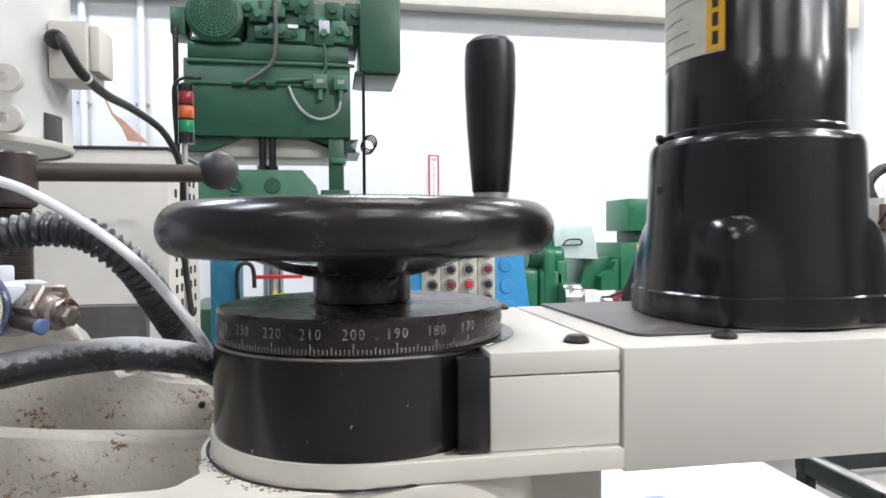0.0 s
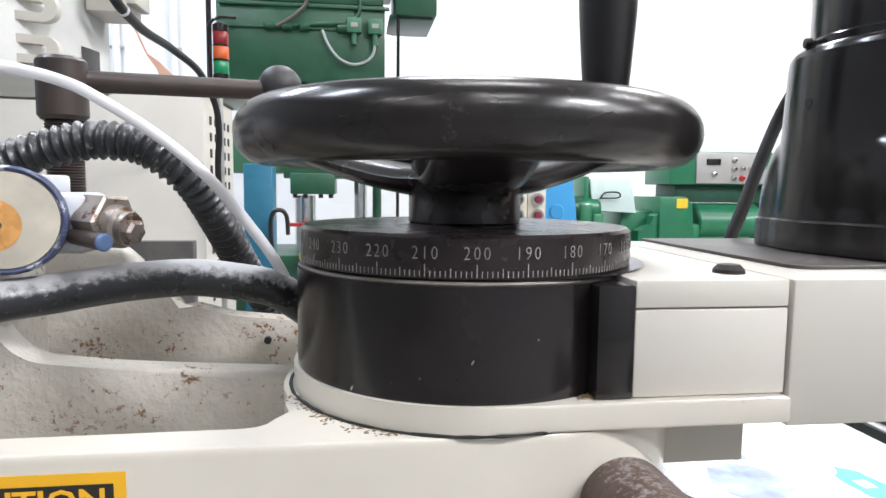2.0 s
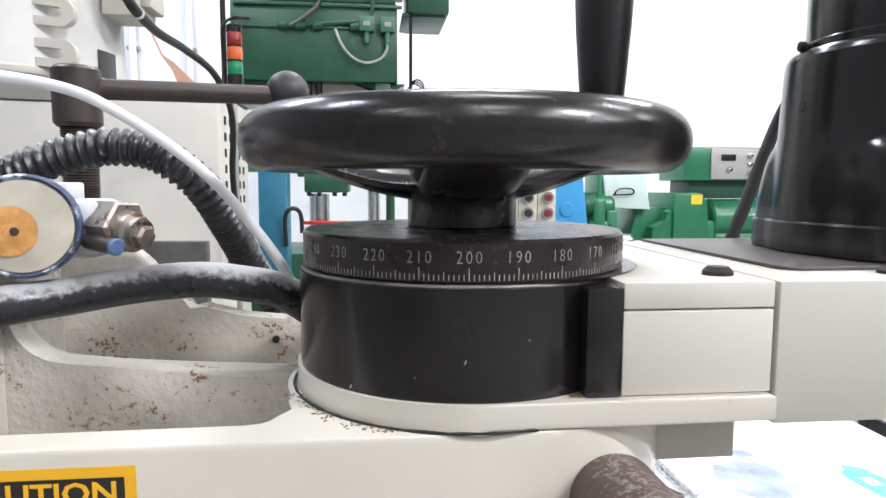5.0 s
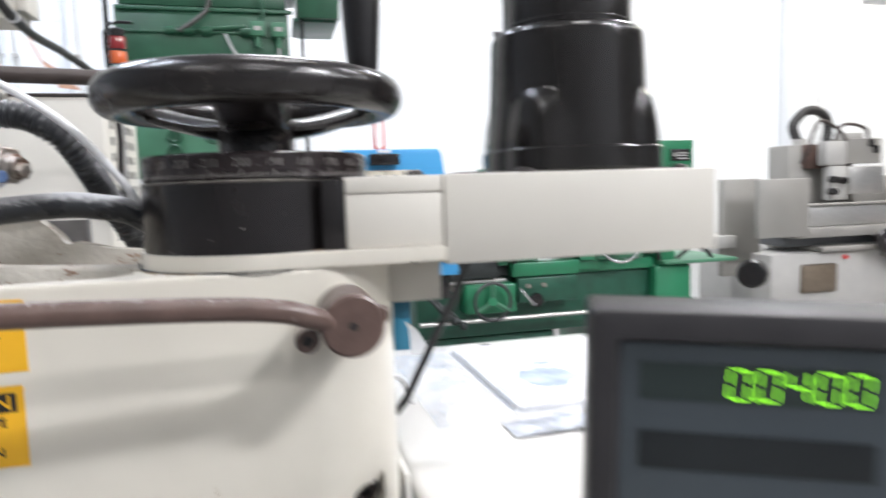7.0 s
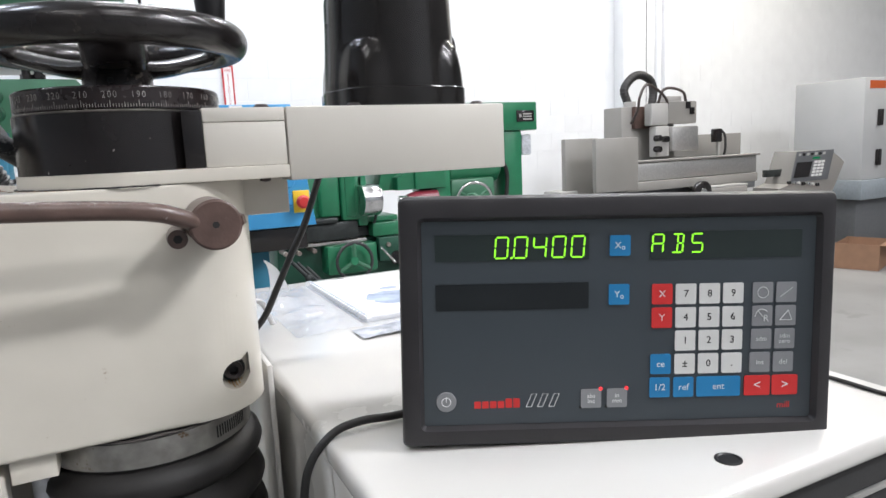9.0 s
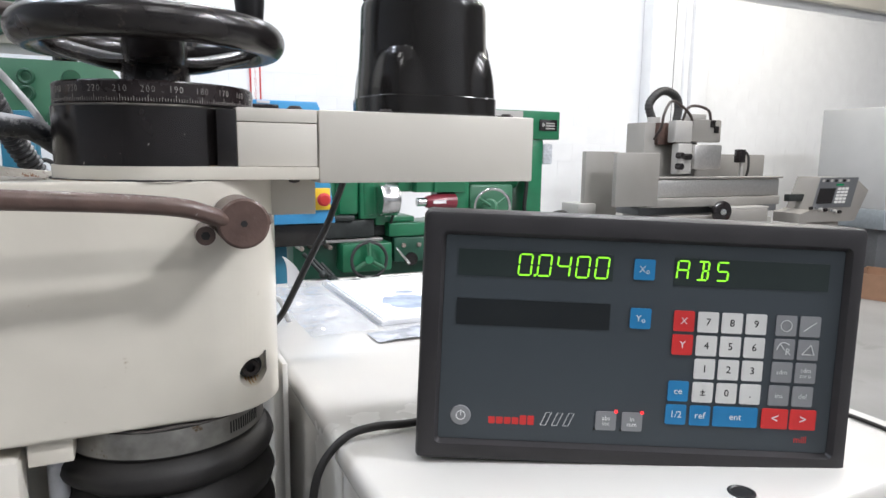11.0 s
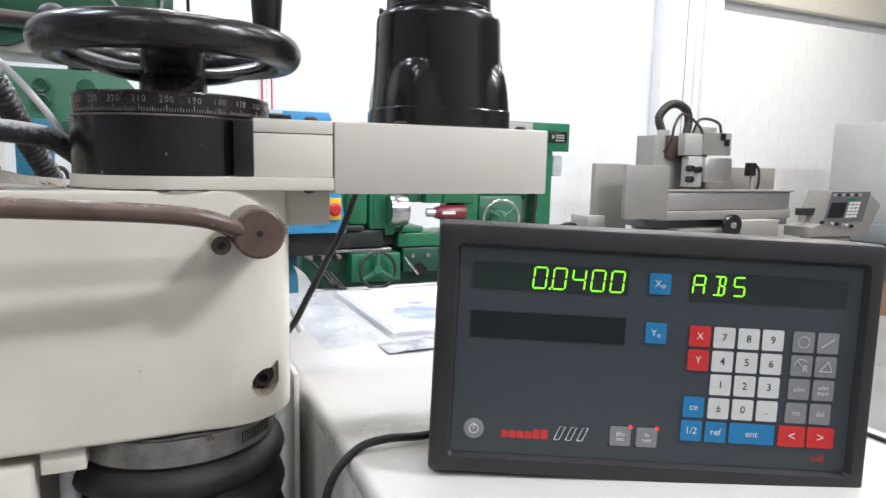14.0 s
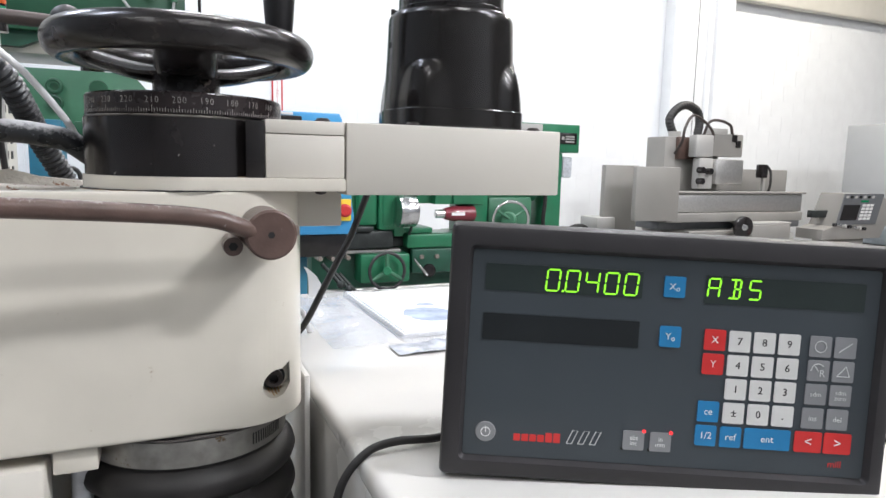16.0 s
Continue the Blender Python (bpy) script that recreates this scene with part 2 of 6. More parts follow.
GREEN = mat("bright green machine enamel", (0.017, 0.165, 0.076), 0.3, vary=0.16, scale=8, bump=0.1, fine=90, coat=0.2,
            spot=(0.012, 0.07, 0.035), spot_scale=12, spot_edge=0.66)
GREEN_DARK = mat("oily dark green enamel", (0.014, 0.075, 0.045), 0.35, vary=0.3, scale=10)
CASTING_DARK = mat("oily black iron", (0.03, 0.035, 0.034), 0.4, metal=0.3, vary=0.4, scale=25)
BLUE = mat("sky blue console enamel", (0.045, 0.30, 0.60), 0.36, vary=0.06, scale=12)
TEAL = mat("teal blue press enamel", (0.012, 0.135, 0.22), 0.4, vary=0.15, scale=14)
LIGHT_GREY = mat("light grey panel enamel", (0.38, 0.37, 0.35), 0.4, vary=0.05, scale=10)
GREY = mat("warm grey grinder enamel", (0.255, 0.243, 0.224), 0.42, vary=0.07, scale=4)
GREY_DARK = mat("dark grey console face", (0.11, 0.115, 0.12), 0.45, vary=0.1)
BLUE_GREY = mat("pale grey cabinet enamel", (0.40, 0.405, 0.40), 0.45, vary=0.05, scale=3)
RED = mat("red enamel", (0.55, 0.03, 0.03), 0.35, vary=0.1)
MAROON = mat("maroon enamel", (0.20, 0.02, 0.035), 0.3, vary=0.15, coat=0.3)
YELLOW = mat("safety yellow", (0.80, 0.55, 0.03), 0.45, vary=0.05)
ORANGE = mat("orange lens", (0.56, 0.10, 0.018), 0.2, vary=0.05, coat=0.5)
RED_LENS = mat("red lens", (0.22, 0.010, 0.012), 0.2, vary=0.05, coat=0.5)
GREEN_LENS = mat("green lens", (0.0, 0.21, 0.075), 0.2, vary=0.05, coat=0.5)
CARD = mat("brown cardboard", (0.24, 0.135, 0.08), 0.8, vary=0.1, scale=12)
TAG = mat("kraft paper tag", (0.62, 0.36, 0.26), 0.7, vary=0.08)
BLACK = mat("flat black", (0.012, 0.012, 0.012), 0.6, vary=0.2)
LABEL = mat("aged cream label", (0.58, 0.54, 0.44), 0.45, vary=0.15, scale=60, spot=(0.35, 0.3, 0.22), spot_edge=0.66)
for nd in (MOTOR.node_tree.nodes["Principled BSDF"], WHEEL.node_tree.nodes["Principled BSDF"]):
    nd.inputs["Specular IOR Level"].default_value = 0.47
for nd in [PLASTIC.node_tree.nodes["Principled BSDF"]]:
    nd.inputs["Alpha"].default_value = 0.34
GLOW = mat("lit lamp diffuser", (0.9, 0.9, 0.9), 0.5, vary=0.0, emit=(1.0, 0.98, 0.95), power=14.0)

# ---- building helpers ----
PINV = {}


def thing(name, base, label, category, group="", kind="", turn=None):
    """An Empty at the base of a thing; its parts are built in world places, or in its own axes when turn is given."""
    ob = new(name)
    ob.empty_display_size = 0.05
    ob.matrix_basis = turn if turn is not None else Matrix.Translation(base)
    PINV[ob.name] = Matrix.Identity(4) if turn is not None else Matrix.Translation(base).inverted()
    return tagged(ob, label, category, group, kind)


def finish(bm, angle=35):
    bmesh.ops.recalc_face_normals(bm, faces=bm.faces)
    for f in bm.faces:
        f.smooth = True
    lim = radians(angle)
    for e in bm.edges:
        if len(e.link_faces) == 2 and e.calc_face_angle(0) > lim:
            e.smooth = False


def part(name, bm, material, parent=None, label="", angle=35):
    finish(bm, angle)
    me = bpy.data.meshes.new(name)
    bm.to_mesh(me)
    bm.free()
    me.materials.append(material)
    ob = new(name, me)
    if parent is not None:
        ob.parent = parent
        ob.matrix_parent_inverse = PINV.get(parent.name, Matrix.Identity(4))
    if label:
        ob["label"] = label
    return ob


def solid(name, bm, material, label, category, group="", kind=""):
    return tagged(part(name, bm, material), label, category, group, kind)


def box(bm, x0, x1, y0, y1, z0, z1, r=0.0, seg=2, m=None):
    geo = bmesh.ops.create_cube(bm, size=1.0)["verts"]
    for v in geo:
        v.co = Vector(((x0 + x1) / 2 + v.co.x * (x1 - x0), (y0 + y1) / 2 + v.co.y * (y1 - y0), (z0 + z1) / 2 + v.co.z * (z1 - z0)))
    if r > 0:
        es = list({e for v in geo for e in v.link_edges})
        made = bmesh.ops.bevel(bm, geom=es, offset=r, segments=seg, profile=0.5, affect="EDGES")
        geo = list({v for f in made["faces"] for v in f.verts} | {v for v in geo if v.is_valid})
    if m is not None:
        bmesh.ops.transform(bm, matrix=m, verts=geo)
    return bm


def revolve(bm, profile, center=(0, 0, 0), axis=(0, 0, 1), n=48, m=None):
    """Turns a profile of (radius, height) round an axis; ends at radius 0 are closed."""
    rot = Vector((0, 0, 1)).rotation_difference(Vector(axis).normalized()).to_matrix().to_4x4()
    mm = Matrix.Translation(center) @ rot
    if m is not None:
        mm = m @ mm
    rings = []
    for r, h in profile:
        if r < 1e-6:
            rings.append([bm.verts.new(mm @ Vector((0, 0, h)))])
        else:
            rings.append([bm.verts.new(mm @ Vector((r * math.cos(2 * math.pi * i / n), r * math.sin(2 * math.pi * i / n), h))) for i in range(n)])
    for a, b in zip(rings, rings[1:]):
        for i in range(n):
            j = (i + 1) % n
            if len(a) == 1 and len(b) == 1:
                continue
            if len(a) == 1:
                bm.faces.new((a[0], b[i], b[j]))
            elif len(b) == 1:
                bm.faces.new((a[i], b[0], a[j]))
            else:
                bm.faces.new((a[i], b[i], b[j], a[j]))
    return bm


def rod(bm, a, b, r, n=20, bev=0.0, m=None):
    a, b = Vector(a), Vector(b)
    h = (b - a).length
    k = min(bev, r * 0.6)
    prof = [(0, 0), (r - k, 0), (r, k), (r, h - k), (r - k, h), (0, h)] if k > 0 else [(0, 0), (r, 0), (r, h), (0, h)]
    return revolve(bm, prof, a, b - a, n, m)


def smooth_path(pts, steps=10):
    """Catmull-Rom through the points."""
    p = [Vector(q) for q in pts]
    p = [p[0] * 2 - p[1]] + p + [p[-1] * 2 - p[-2]]
    out = []
    for i in range(1, len(p) - 2):
        for s in range(steps):
            t = s / steps
            out.append(0.5 * (2 * p[i] + (p[i + 1] - p[i - 1]) * t + (2 * p[i - 1] - 5 * p[i] + 4 * p[i + 1] - p[i + 2]) * t * t
                              + (3 * p[i] - p[i - 1] - 3 * p[i + 1] + p[i + 2]) * t ** 3))
    out.append(p[-2])
    return out


def sweep(bm, path, radius, n=14, m=None):
    """A tube along a path; radius may be a function of the distance gone."""
    rings, gone = [], 0.0
    side = None
    for i, q in enumerate(path):
        d = (path[min(i + 1, len(path) - 1)] - path[max(i - 1, 0)]).normalized()
        if side is None:
            side = d.orthogonal().normalized()
        side = (side - d * side.dot(d)).normalized()
        up = d.cross(side)
        if i:
            gone += (q - path[i - 1]).length
        r = radius(gone) if callable(radius) else radius
        ring = []
        for k in range(n):
            a = 2 * math.pi * k / n
            co = q + side * (r * math.cos(a)) + up * (r * math.sin(a))
            ring.append(bm.verts.new(m @ co if m is not None else co))
        rings.append(ring)
    for a, b in zip(rings, rings[1:]):
        for k in range(n):
            bm.faces.new((a[k], a[(k + 1) % n], b[(k + 1) % n], b[k]))
    bm.faces.new(rings[0][::-1])
    bm.faces.new(rings[-1])
    return bm


def resample(path, step):
    out, rest = [path[0].copy()], step
    for a, b in zip(path, path[1:]):
        seg = (b - a).length
        at = 0.0
        while seg - at >= rest:
            at += rest
            out.append(a.lerp(b, at / seg))
            rest = step
        rest -= seg - at
    return out


def prism(bm, outline, z0, z1, m=None, r=0.0, seg=2):
    """An outline of (x, y), raised from z0 to z1."""
    mm = m if m is not None else Matrix.Identity(4)
    lo = [bm.verts.new(mm @ Vector((x, y, z0))) for x, y in outline]
    hi = [bm.verts.new(mm @ Vector((x, y, z1))) for x, y in outline]
    n = len(lo)
    f0 = bm.faces.new(lo[::-1])
    f1 = bm.faces.new(hi)
    for i in range(n):
        bm.faces.new((lo[i], lo[(i + 1) % n], hi[(i + 1) % n], hi[i]))
    if r > 0:
        bmesh.ops.bevel(bm, geom=list(f0.edges) + list(f1.edges), offset=r, segments=seg, profile=0.5, affect="EDGES")
    return bm


def torus(bm, center, axis, big, small, n=64, k=16, flat=1.0, m=None):
    prof = [(big + small * math.cos(2 * math.pi * i / k), flat * small * math.sin(2 * math.pi * i / k)) for i in range(k + 1)]
    revolve(bm, prof, center, axis, n, m)
    bmesh.ops.remove_doubles(bm, verts=bm.verts, dist=1e-6)
    return bm


def arc(cx, cy, r, a0, a1, n=16):
    return [(cx + r * math.cos(radians(a0 + (a1 - a0) * i / n)), cy + r * math.sin(radians(a0 + (a1 - a0) * i / n))) for i in range(n + 1)]


def round_rect(x0, x1, y0, y1, r, n=4):
    return arc(x1 - r, y1 - r, r, 0, 90, n) + arc(x0 + r, y1 - r, r, 90, 180, n) + arc(x0 + r, y0 + r, r, 180, 270, n) + arc(x1 - r, y0 + r, r, 270, 360, n)


def lettering(text, size, m, align="CENTER", thick=0.00015, widen=1.0, thin=0.0):
    """Letters of the built-in font as a bmesh, lying in the xy plane of m, centred on its origin in height."""
    cu = bpy.data.curves.new("letters", "FONT")
    cu.body, cu.size, cu.align_x, cu.align_y, cu.extrude = text, size, align, "CENTER", thick
    cu.resolution_u, cu.offset = 2, -thin * size
    ob = bpy.data.objects.new("letters", cu)
    scene.collection.objects.link(ob)
    me = bpy.data.meshes.new_from_object(ob.evaluated_get(bpy.context.evaluated_depsgraph_get()))
    bm = bmesh.new()
    bm.from_mesh(me)
    bmesh.ops.transform(bm, matrix=m @ Matrix.Diagonal((widen, 1, 1, 1)), verts=bm.verts)
    bmesh.ops.remove_doubles(bm, verts=bm.verts, dist=1e-7)
    bpy.data.objects.remove(ob)
    bpy.data.curves.remove(cu)
    bpy.data.meshes.remove(me)
    return bm


B = bmesh.new
# turns the xy plane to face the camera's side (-y), with y of the letters going up
FACE = Matrix(((1, 0, 0, 0), (0, 0, -1, 0), (0, 1, 0, 0), (0, 0, 0, 1)))

# ---- large structure: hall ----
FLOOR_X0, FLOOR_X1, FLOOR_Y0, FLOOR_Y1, HALL_H = -5.0, 13.0, -6.0, 6.2, 5.6
solid("floor", box(B(), FLOOR_X0 - 0.3, FLOOR_X1 + 0.3, FLOOR_Y0 - 0.3, FLOOR_Y1 + 0.3, -0.2, 0.0), CONCRETE,
      "worn grey concrete workshop floor", "floor", kind="structure")
# unseen ceiling closes the hall; its grey holds down the fill light
solid("ceiling", box(B(), FLOOR_X0 - 0.3, FLOOR_X1 + 0.3, FLOOR_Y0 - 0.3, FLOOR_Y1 + 0.3, HALL_H, HALL_H + 0.2), CEIL,
      "unseen added grey ceiling, darkened to cut fill light", "ceiling", kind="structure")
wall_north = solid("wall_north", box(B(), FLOOR_X0 - 0.2, FLOOR_X1 + 0.2, FLOOR_Y1, FLOOR_Y1 + 0.2, 0, HALL_H), MORTAR,
                   "white painted concrete block wall", "wall", kind="structure")
# unseen walls added to close the hall, kept dark to cut fill and reflections
solid("wall_south", box(B(), FLOOR_X0 - 0.2, FLOOR_X1 + 0.2, FLOOR_Y0 - 0.2, FLOOR_Y0, 0, HALL_H), SHADE_WALL, "unseen added hall wall, dark to cut fill and reflections", "wall", kind="structure")
solid("wall_west", box(B(), FLOOR_X0 - 0.2, FLOOR_X0, FLOOR_Y0, FLOOR_Y1, 0, HALL_H), SHADE_WALL, "unseen added hall wall, dark to cut fill and reflections", "wall", kind="structure")
solid("wall_east", box(B(), FLOOR_X1, FLOOR_X1 + 0.2, FLOOR_Y0, FLOOR_Y1, 0, HALL_H), SHADE_WALL, "unseen added hall wall, dark to cut fill and reflections", "wall", kind="structure")

# strip lamps under the ceiling
lamp_fix = thing("ceiling_lamp", (0, 0, 5.3), "white strip lamp hanging under the ceiling", "lamp", "rows of ceiling lamps", turn=Matrix.Translation((0, 0, 5.2)))
part("housing", box(B(), -0.72, 0.72, -0.17, 0.17, 0.02, 0.10, 0.01), CEIL, lamp_fix)
part("diffuser", box(B(), -0.70, 0.70, -0.15, 0.15, 0.0, 0.016), GLOW, lamp_fix, "lit white diffuser")
part("hanger", rod(B(), (-0.5, 0, 0.1), (-0.5, 0, 0.4), 0.006, 8), STEEL, lamp_fix)
part("hanger", rod(B(), (0.5, 0, 0.1), (0.5, 0, 0.4), 0.006, 8), STEEL, lamp_fix)
SPOTS = [(x, y) for y in (-4.2, -2.3, 1.0, 4.0) for x in (-2.6, 0.7, 4.0, 7.3)]
for k, (x, y) in enumerate(SPOTS):
    m = Matrix.Translation((x, y, 5.2))
    if k == 0:
        lamp_fix.matrix_basis = m
    else:
        copy_thing(lamp_fix, m)
    la = bpy.data.lights.new("strip_light", "AREA")
    la.shape, la.size, la.size_y, la.energy, la.color = "RECTANGLE", 1.4, 0.3, LAMP_POWER[y][k % 4], (1.0, 0.935, 0.81) if (x > 7 and y > 3) else (0.86, 0.96, 1.16) if (x < -2 and y > 0) else (0.972, 0.980, 1.04)
    lo = new("strip_light", la)
    lo.matrix_basis = Matrix.Translation((x, y, 5.19))

# ---- the near machine ----
AX, AY = 0.1517, 0.3885
FY = 0.3165  # front face of the head
ZT = 1.290  # top of the head casting

head = thing("machine_tool", (0.0, 0.42, 0.0), "cream painted cast machine tool with rust specks", "machine tool")


def cut(bm, cutters):
    """Takes the cutters' bodies out of a body."""
    def temp(b):
        me = bpy.data.meshes.new("temp")
        bmesh.ops.recalc_face_normals(b, faces=b.faces)
        b.to_mesh(me)
        b.free()
        return new("temp", me)
    ob = temp(bm)
    tools = [temp(c) for c in cutters]
    for t in tools:
        md = ob.modifiers.new("cut", "BOOLEAN")
        md.operation, md.solver, md.object = "DIFFERENCE", "EXACT", t
    me = bpy.data.meshes.new_from_object(ob.evaluated_get(bpy.context.evaluated_depsgraph_get()))
    out = bmesh.new()
    out.from_mesh(me)
    for o in (ob, *tools):
        bpy.data.objects.remove(o)
    bpy.data.meshes.remove(me)
    return out


# casting: a flat front that runs into a rounded end, with an open trough behind the front wall
RX, CRN = 0.2325, 0.056
outline = ([(-0.45, FY)] + arc(RX - CRN, FY + CRN, CRN, -90, 0, 20) + arc(RX - 0.03, 0.46 - 0.03, 0.03, 0, 90, 8)
           + [(0.110, 0.46)] + arc(AX, AY, 0.0765, 130, 205, 10)
           + [(0.0812, 0.3470), (0.0802, 0.3395), (0.0775, 0.3335), (0.0730, 0.3300), (0.0670, 0.3287), (-0.45, 0.3285)])
bm = B()
prism(bm, outline, 1.119, ZT, r=0.0032, seg=3)
BX, BZ = 0.2068, 1.1465
pocket = arc(0, 0, 0.0108, 70, 335, 24) + [(0.0112, -0.003), (0.0108, 0.0140)]
tool = B()
prism(tool, pocket, -0.3455, -0.28, m=Matrix.Translation((BX, 0, BZ)) @ Matrix(((1, 0, 0, 0), (0, 0, -1, 0), (0, 1, 0, 0), (0, 0, 0, 1))))
part("casting", cut(bm, [tool]), CREAM, head)
bm = B()
box(bm, -0.45, 0.0800, 0.3290, 0.52, 1.119, 1.200, 0.002)
part("trough_floor", bm, CAST, head, "stained trough floor")
# inner rib: level top that sweeps up into the column at its left
prof = [(0.079, 1.205), (0.079, 1.2885), (-0.005, 1.2925), (-0.022, 1.2945)] + [(-0.024 - 0.024 * math.sin(radians(a)), 1.3190 - 0.024 * math.cos(radians(a))) for a in range(6, 90, 6)] + [(-0.049, 1.326), (-0.052, 1.336), (-0.45, 1.345), (-0.45, 1.205)]
MY = Matrix(((1, 0, 0, 0), (0, 0, 1, 0), (0, 1, 0, 0), (0, 0, 0, 1)))
bm = B()
prism(bm, prof, 0.403, 0.419, m=MY, r=0.0045, seg=4)
part("inner_rib", bm, CAST, head, "rust-specked inner rib", 60)
prof = [(0.10, 1.205), (0.10, 1.2880), (0.063, 1.2904), (0.031, 1.2937), (0.0081, 1.2957), (0.0006, 1.2985), (-0.0074, 1.3032), (-0.0131, 1.3093), (-0.0174, 1.3182), (-0.0225, 1.3270), (-0.030, 1.334), (-0.45, 1.340), (-0.45, 1.205)]
bm = B()
prism(bm, prof, 0.510, 0.526, m=MY, r=0.004, seg=4)
part("back_wall", bm, CAST, head, "stained back wall", 60)
part("wall_hole", rod(B(), (0.052, 0.5070, 1.2785), (0.052, 0.511, 1.2785), 0.0022, 12), BLACK, head, "small dark drilled hole")
# putty bead and grime round the foot of the ledge
bm = B()
path = [Vector((AX + 0.0736 * math.cos(radians(a)), AY + 0.0736 * math.sin(radians(a)), ZT + 0.0004)) for a in range(175, 296, 4)]
rng = random.Random(5)
sweep(bm, path, lambda s: 0.0004 + 0.0004 * rng.random(), 8)
part("dark_seam", bm, BLACK, head, "dark cracked seam")
bm = B()
for k in range(300):
    a = radians(rng.uniform(196, 292))
    r = 0.0738 + abs(rng.gauss(0, 0.0028))
    x, y = AX + r * math.cos(a), AY + r * math.sin(a)
    if y > FY + 0.004:
        q = rng.uniform(0.00015, 0.0007)
        bmesh.ops.create_icosphere(bm, subdivisions=1, radius=q, matrix=Matrix.Translation((x, y, ZT + 0.0001)) @ pose(0, 0, 0, 0, 0, rng.uniform(0, 180)) @ Matrix.Diagonal((1.5, 0.9, 0.45, 1)))
for k in range(260):
    a = radians(rng.uniform(200, 345))
    r = 0.0727 + abs(rng.gauss(0, 0.0006))
    x, y = AX + r * math.cos(a), AY + r * math.sin(a)
    if FY + 0.001 < y:
        q = rng.uniform(0.0002, 0.0007)
        bmesh.ops.create_icosphere(bm, subdivisions=1, radius=q, matrix=Matrix.Translation((x, y, ZT + 0.0002)) @ pose(0, 0, 0, 0, 0, math.degrees(a) + 90) @ Matrix.Diagonal((2.6, 0.8, 0.6, 1)))
crumbs = part("paint_crumbs", bm, GRIME, head, "chipped paint crumbs and dirt")
crumbs["kind"] = "stuff"

# cream ledge under the black housing, running on below the arm
ledge = thing("ledge_plate", (AX, AY, ZT), "cream painted base plate under the black housing", "plate")
LR = 0.0722
bm = B()
prism(bm, [(0.2568, AY - LR)] + [(0.2568, AY + LR)] + arc(AX, AY, LR, 90, 270, 40), ZT + 0.0004, 1.2998, r=0.0012)
part("plate", bm, CREAM, ledge)

housing = thing("dial_housing", (AX, AY, 1.2998), "black enamelled round housing with scuffs", "housing")
HR = 0.0706
bm = B()
prism(bm, [(0.1864, AY - 0.0615)] + [(0.1864, AY + 0.0615)] + arc(AX, AY, HR, 61, 299, 48), 1.2999, 1.3395, r=0.001)
part("drum", bm, HOUSING, housing)
part("rim_ring", revolve(B(), [(0.060, 1.3394), (0.0698, 1.3394), (0.0702, 1.3402), (0.0697, 1.3410), (0.060, 1.3410)], (AX, AY, 0), n=64), mat("worn dull rim", (0.17, 0.155, 0.135), 0.5, metal=0.4, vary=0.4, scale=90), housing, "worn bare metal rim")
bm = B()
box(bm, 0.1865, 0.1998, AY - 0.0690, AY + 0.0690, 1.2999, 1.3395, 0.0008)
part("side_plate", bm, HOUSING, housing)
part("lip", revolve(B(), [(0, 1.3411), (0.0685, 1.3411), (0.0690, 1.3415), (0.0685, 1.3419), (0, 1.3419)], (AX + 0.0065, AY, 0), n=64), HOUSING, housing)
for (x, z, s) in ((0.1435, 1.3145, 0.0014), (0.104, 1.3018, 0.0016), (0.166, 1.3215, 0.0007), (0.1265, 1.3085, 0.0006)):
    a = math.acos((x - AX) / HR)
    c = Vector((x, AY - HR * math.sin(a), z))
    bm = B()
    bmesh.ops.create_icosphere(bm, subdivisions=1, radius=s * 0.5, matrix=Matrix.Translation(c) @ pose(0, 0, 0, 0, 25, 0) @ Matrix.Diagonal((0.5, 0.2, 1.6, 1)))
    part("paint_chip", bm, MARK, housing, "small pale paint chip")

# graduated dial
dial = thing("index_dial", (AX, AY, 1.3412), "dark graduated dial ring with white numbers", "dial")
DR = 0.0691
part("ring", revolve(B(), [(0, 1.3412), (DR - 0.001, 1.3412), (DR, 1.342), (DR, 1.3552), (DR - 0.0012, 1.3564), (0.03, 1.3568), (0, 1.3568)], (AX, AY, 0), n=96), DIAL, dial)


def dial_angle(v):
    # readings grow clockwise seen from above
    return radians(-90.0 - (v - 196) * 360.0 / 250.0)


bm = B()
for v in range(250):
    a = dial_angle(v)
    h = 0.0043 if v % 10 == 0 else 0.0030 if v % 5 == 0 else 0.0021
    m = Matrix.Translation((AX + DR * math.cos(a), AY + DR * math.sin(a), 0)) @ Matrix.Rotation(a, 4, "Z")
    box(bm, -0.0001, 0.00012, -0.00016, 0.00016, 1.3425, 1.3425 + h, m=m)
part("graduation", bm, MARK, dial, "fine white graduation lines")
for v in range(0, 250, 10):
    a = dial_angle(v)
    t = str(v)
    for i, c in enumerate(t):
        b = a + (i - (len(t) - 1) / 2) * 0.0033 / DR
        m = Matrix.Translation((AX + (DR + 0.00005) * math.cos(b), AY + (DR + 0.00005) * math.sin(b), 1.3503)) @ Matrix.Rotation(b + math.pi / 2, 4, "Z") @ FACE
        part("numeral", lettering(c, 0.0064, m, widen=0.80, thin=0.018), MARK, dial)

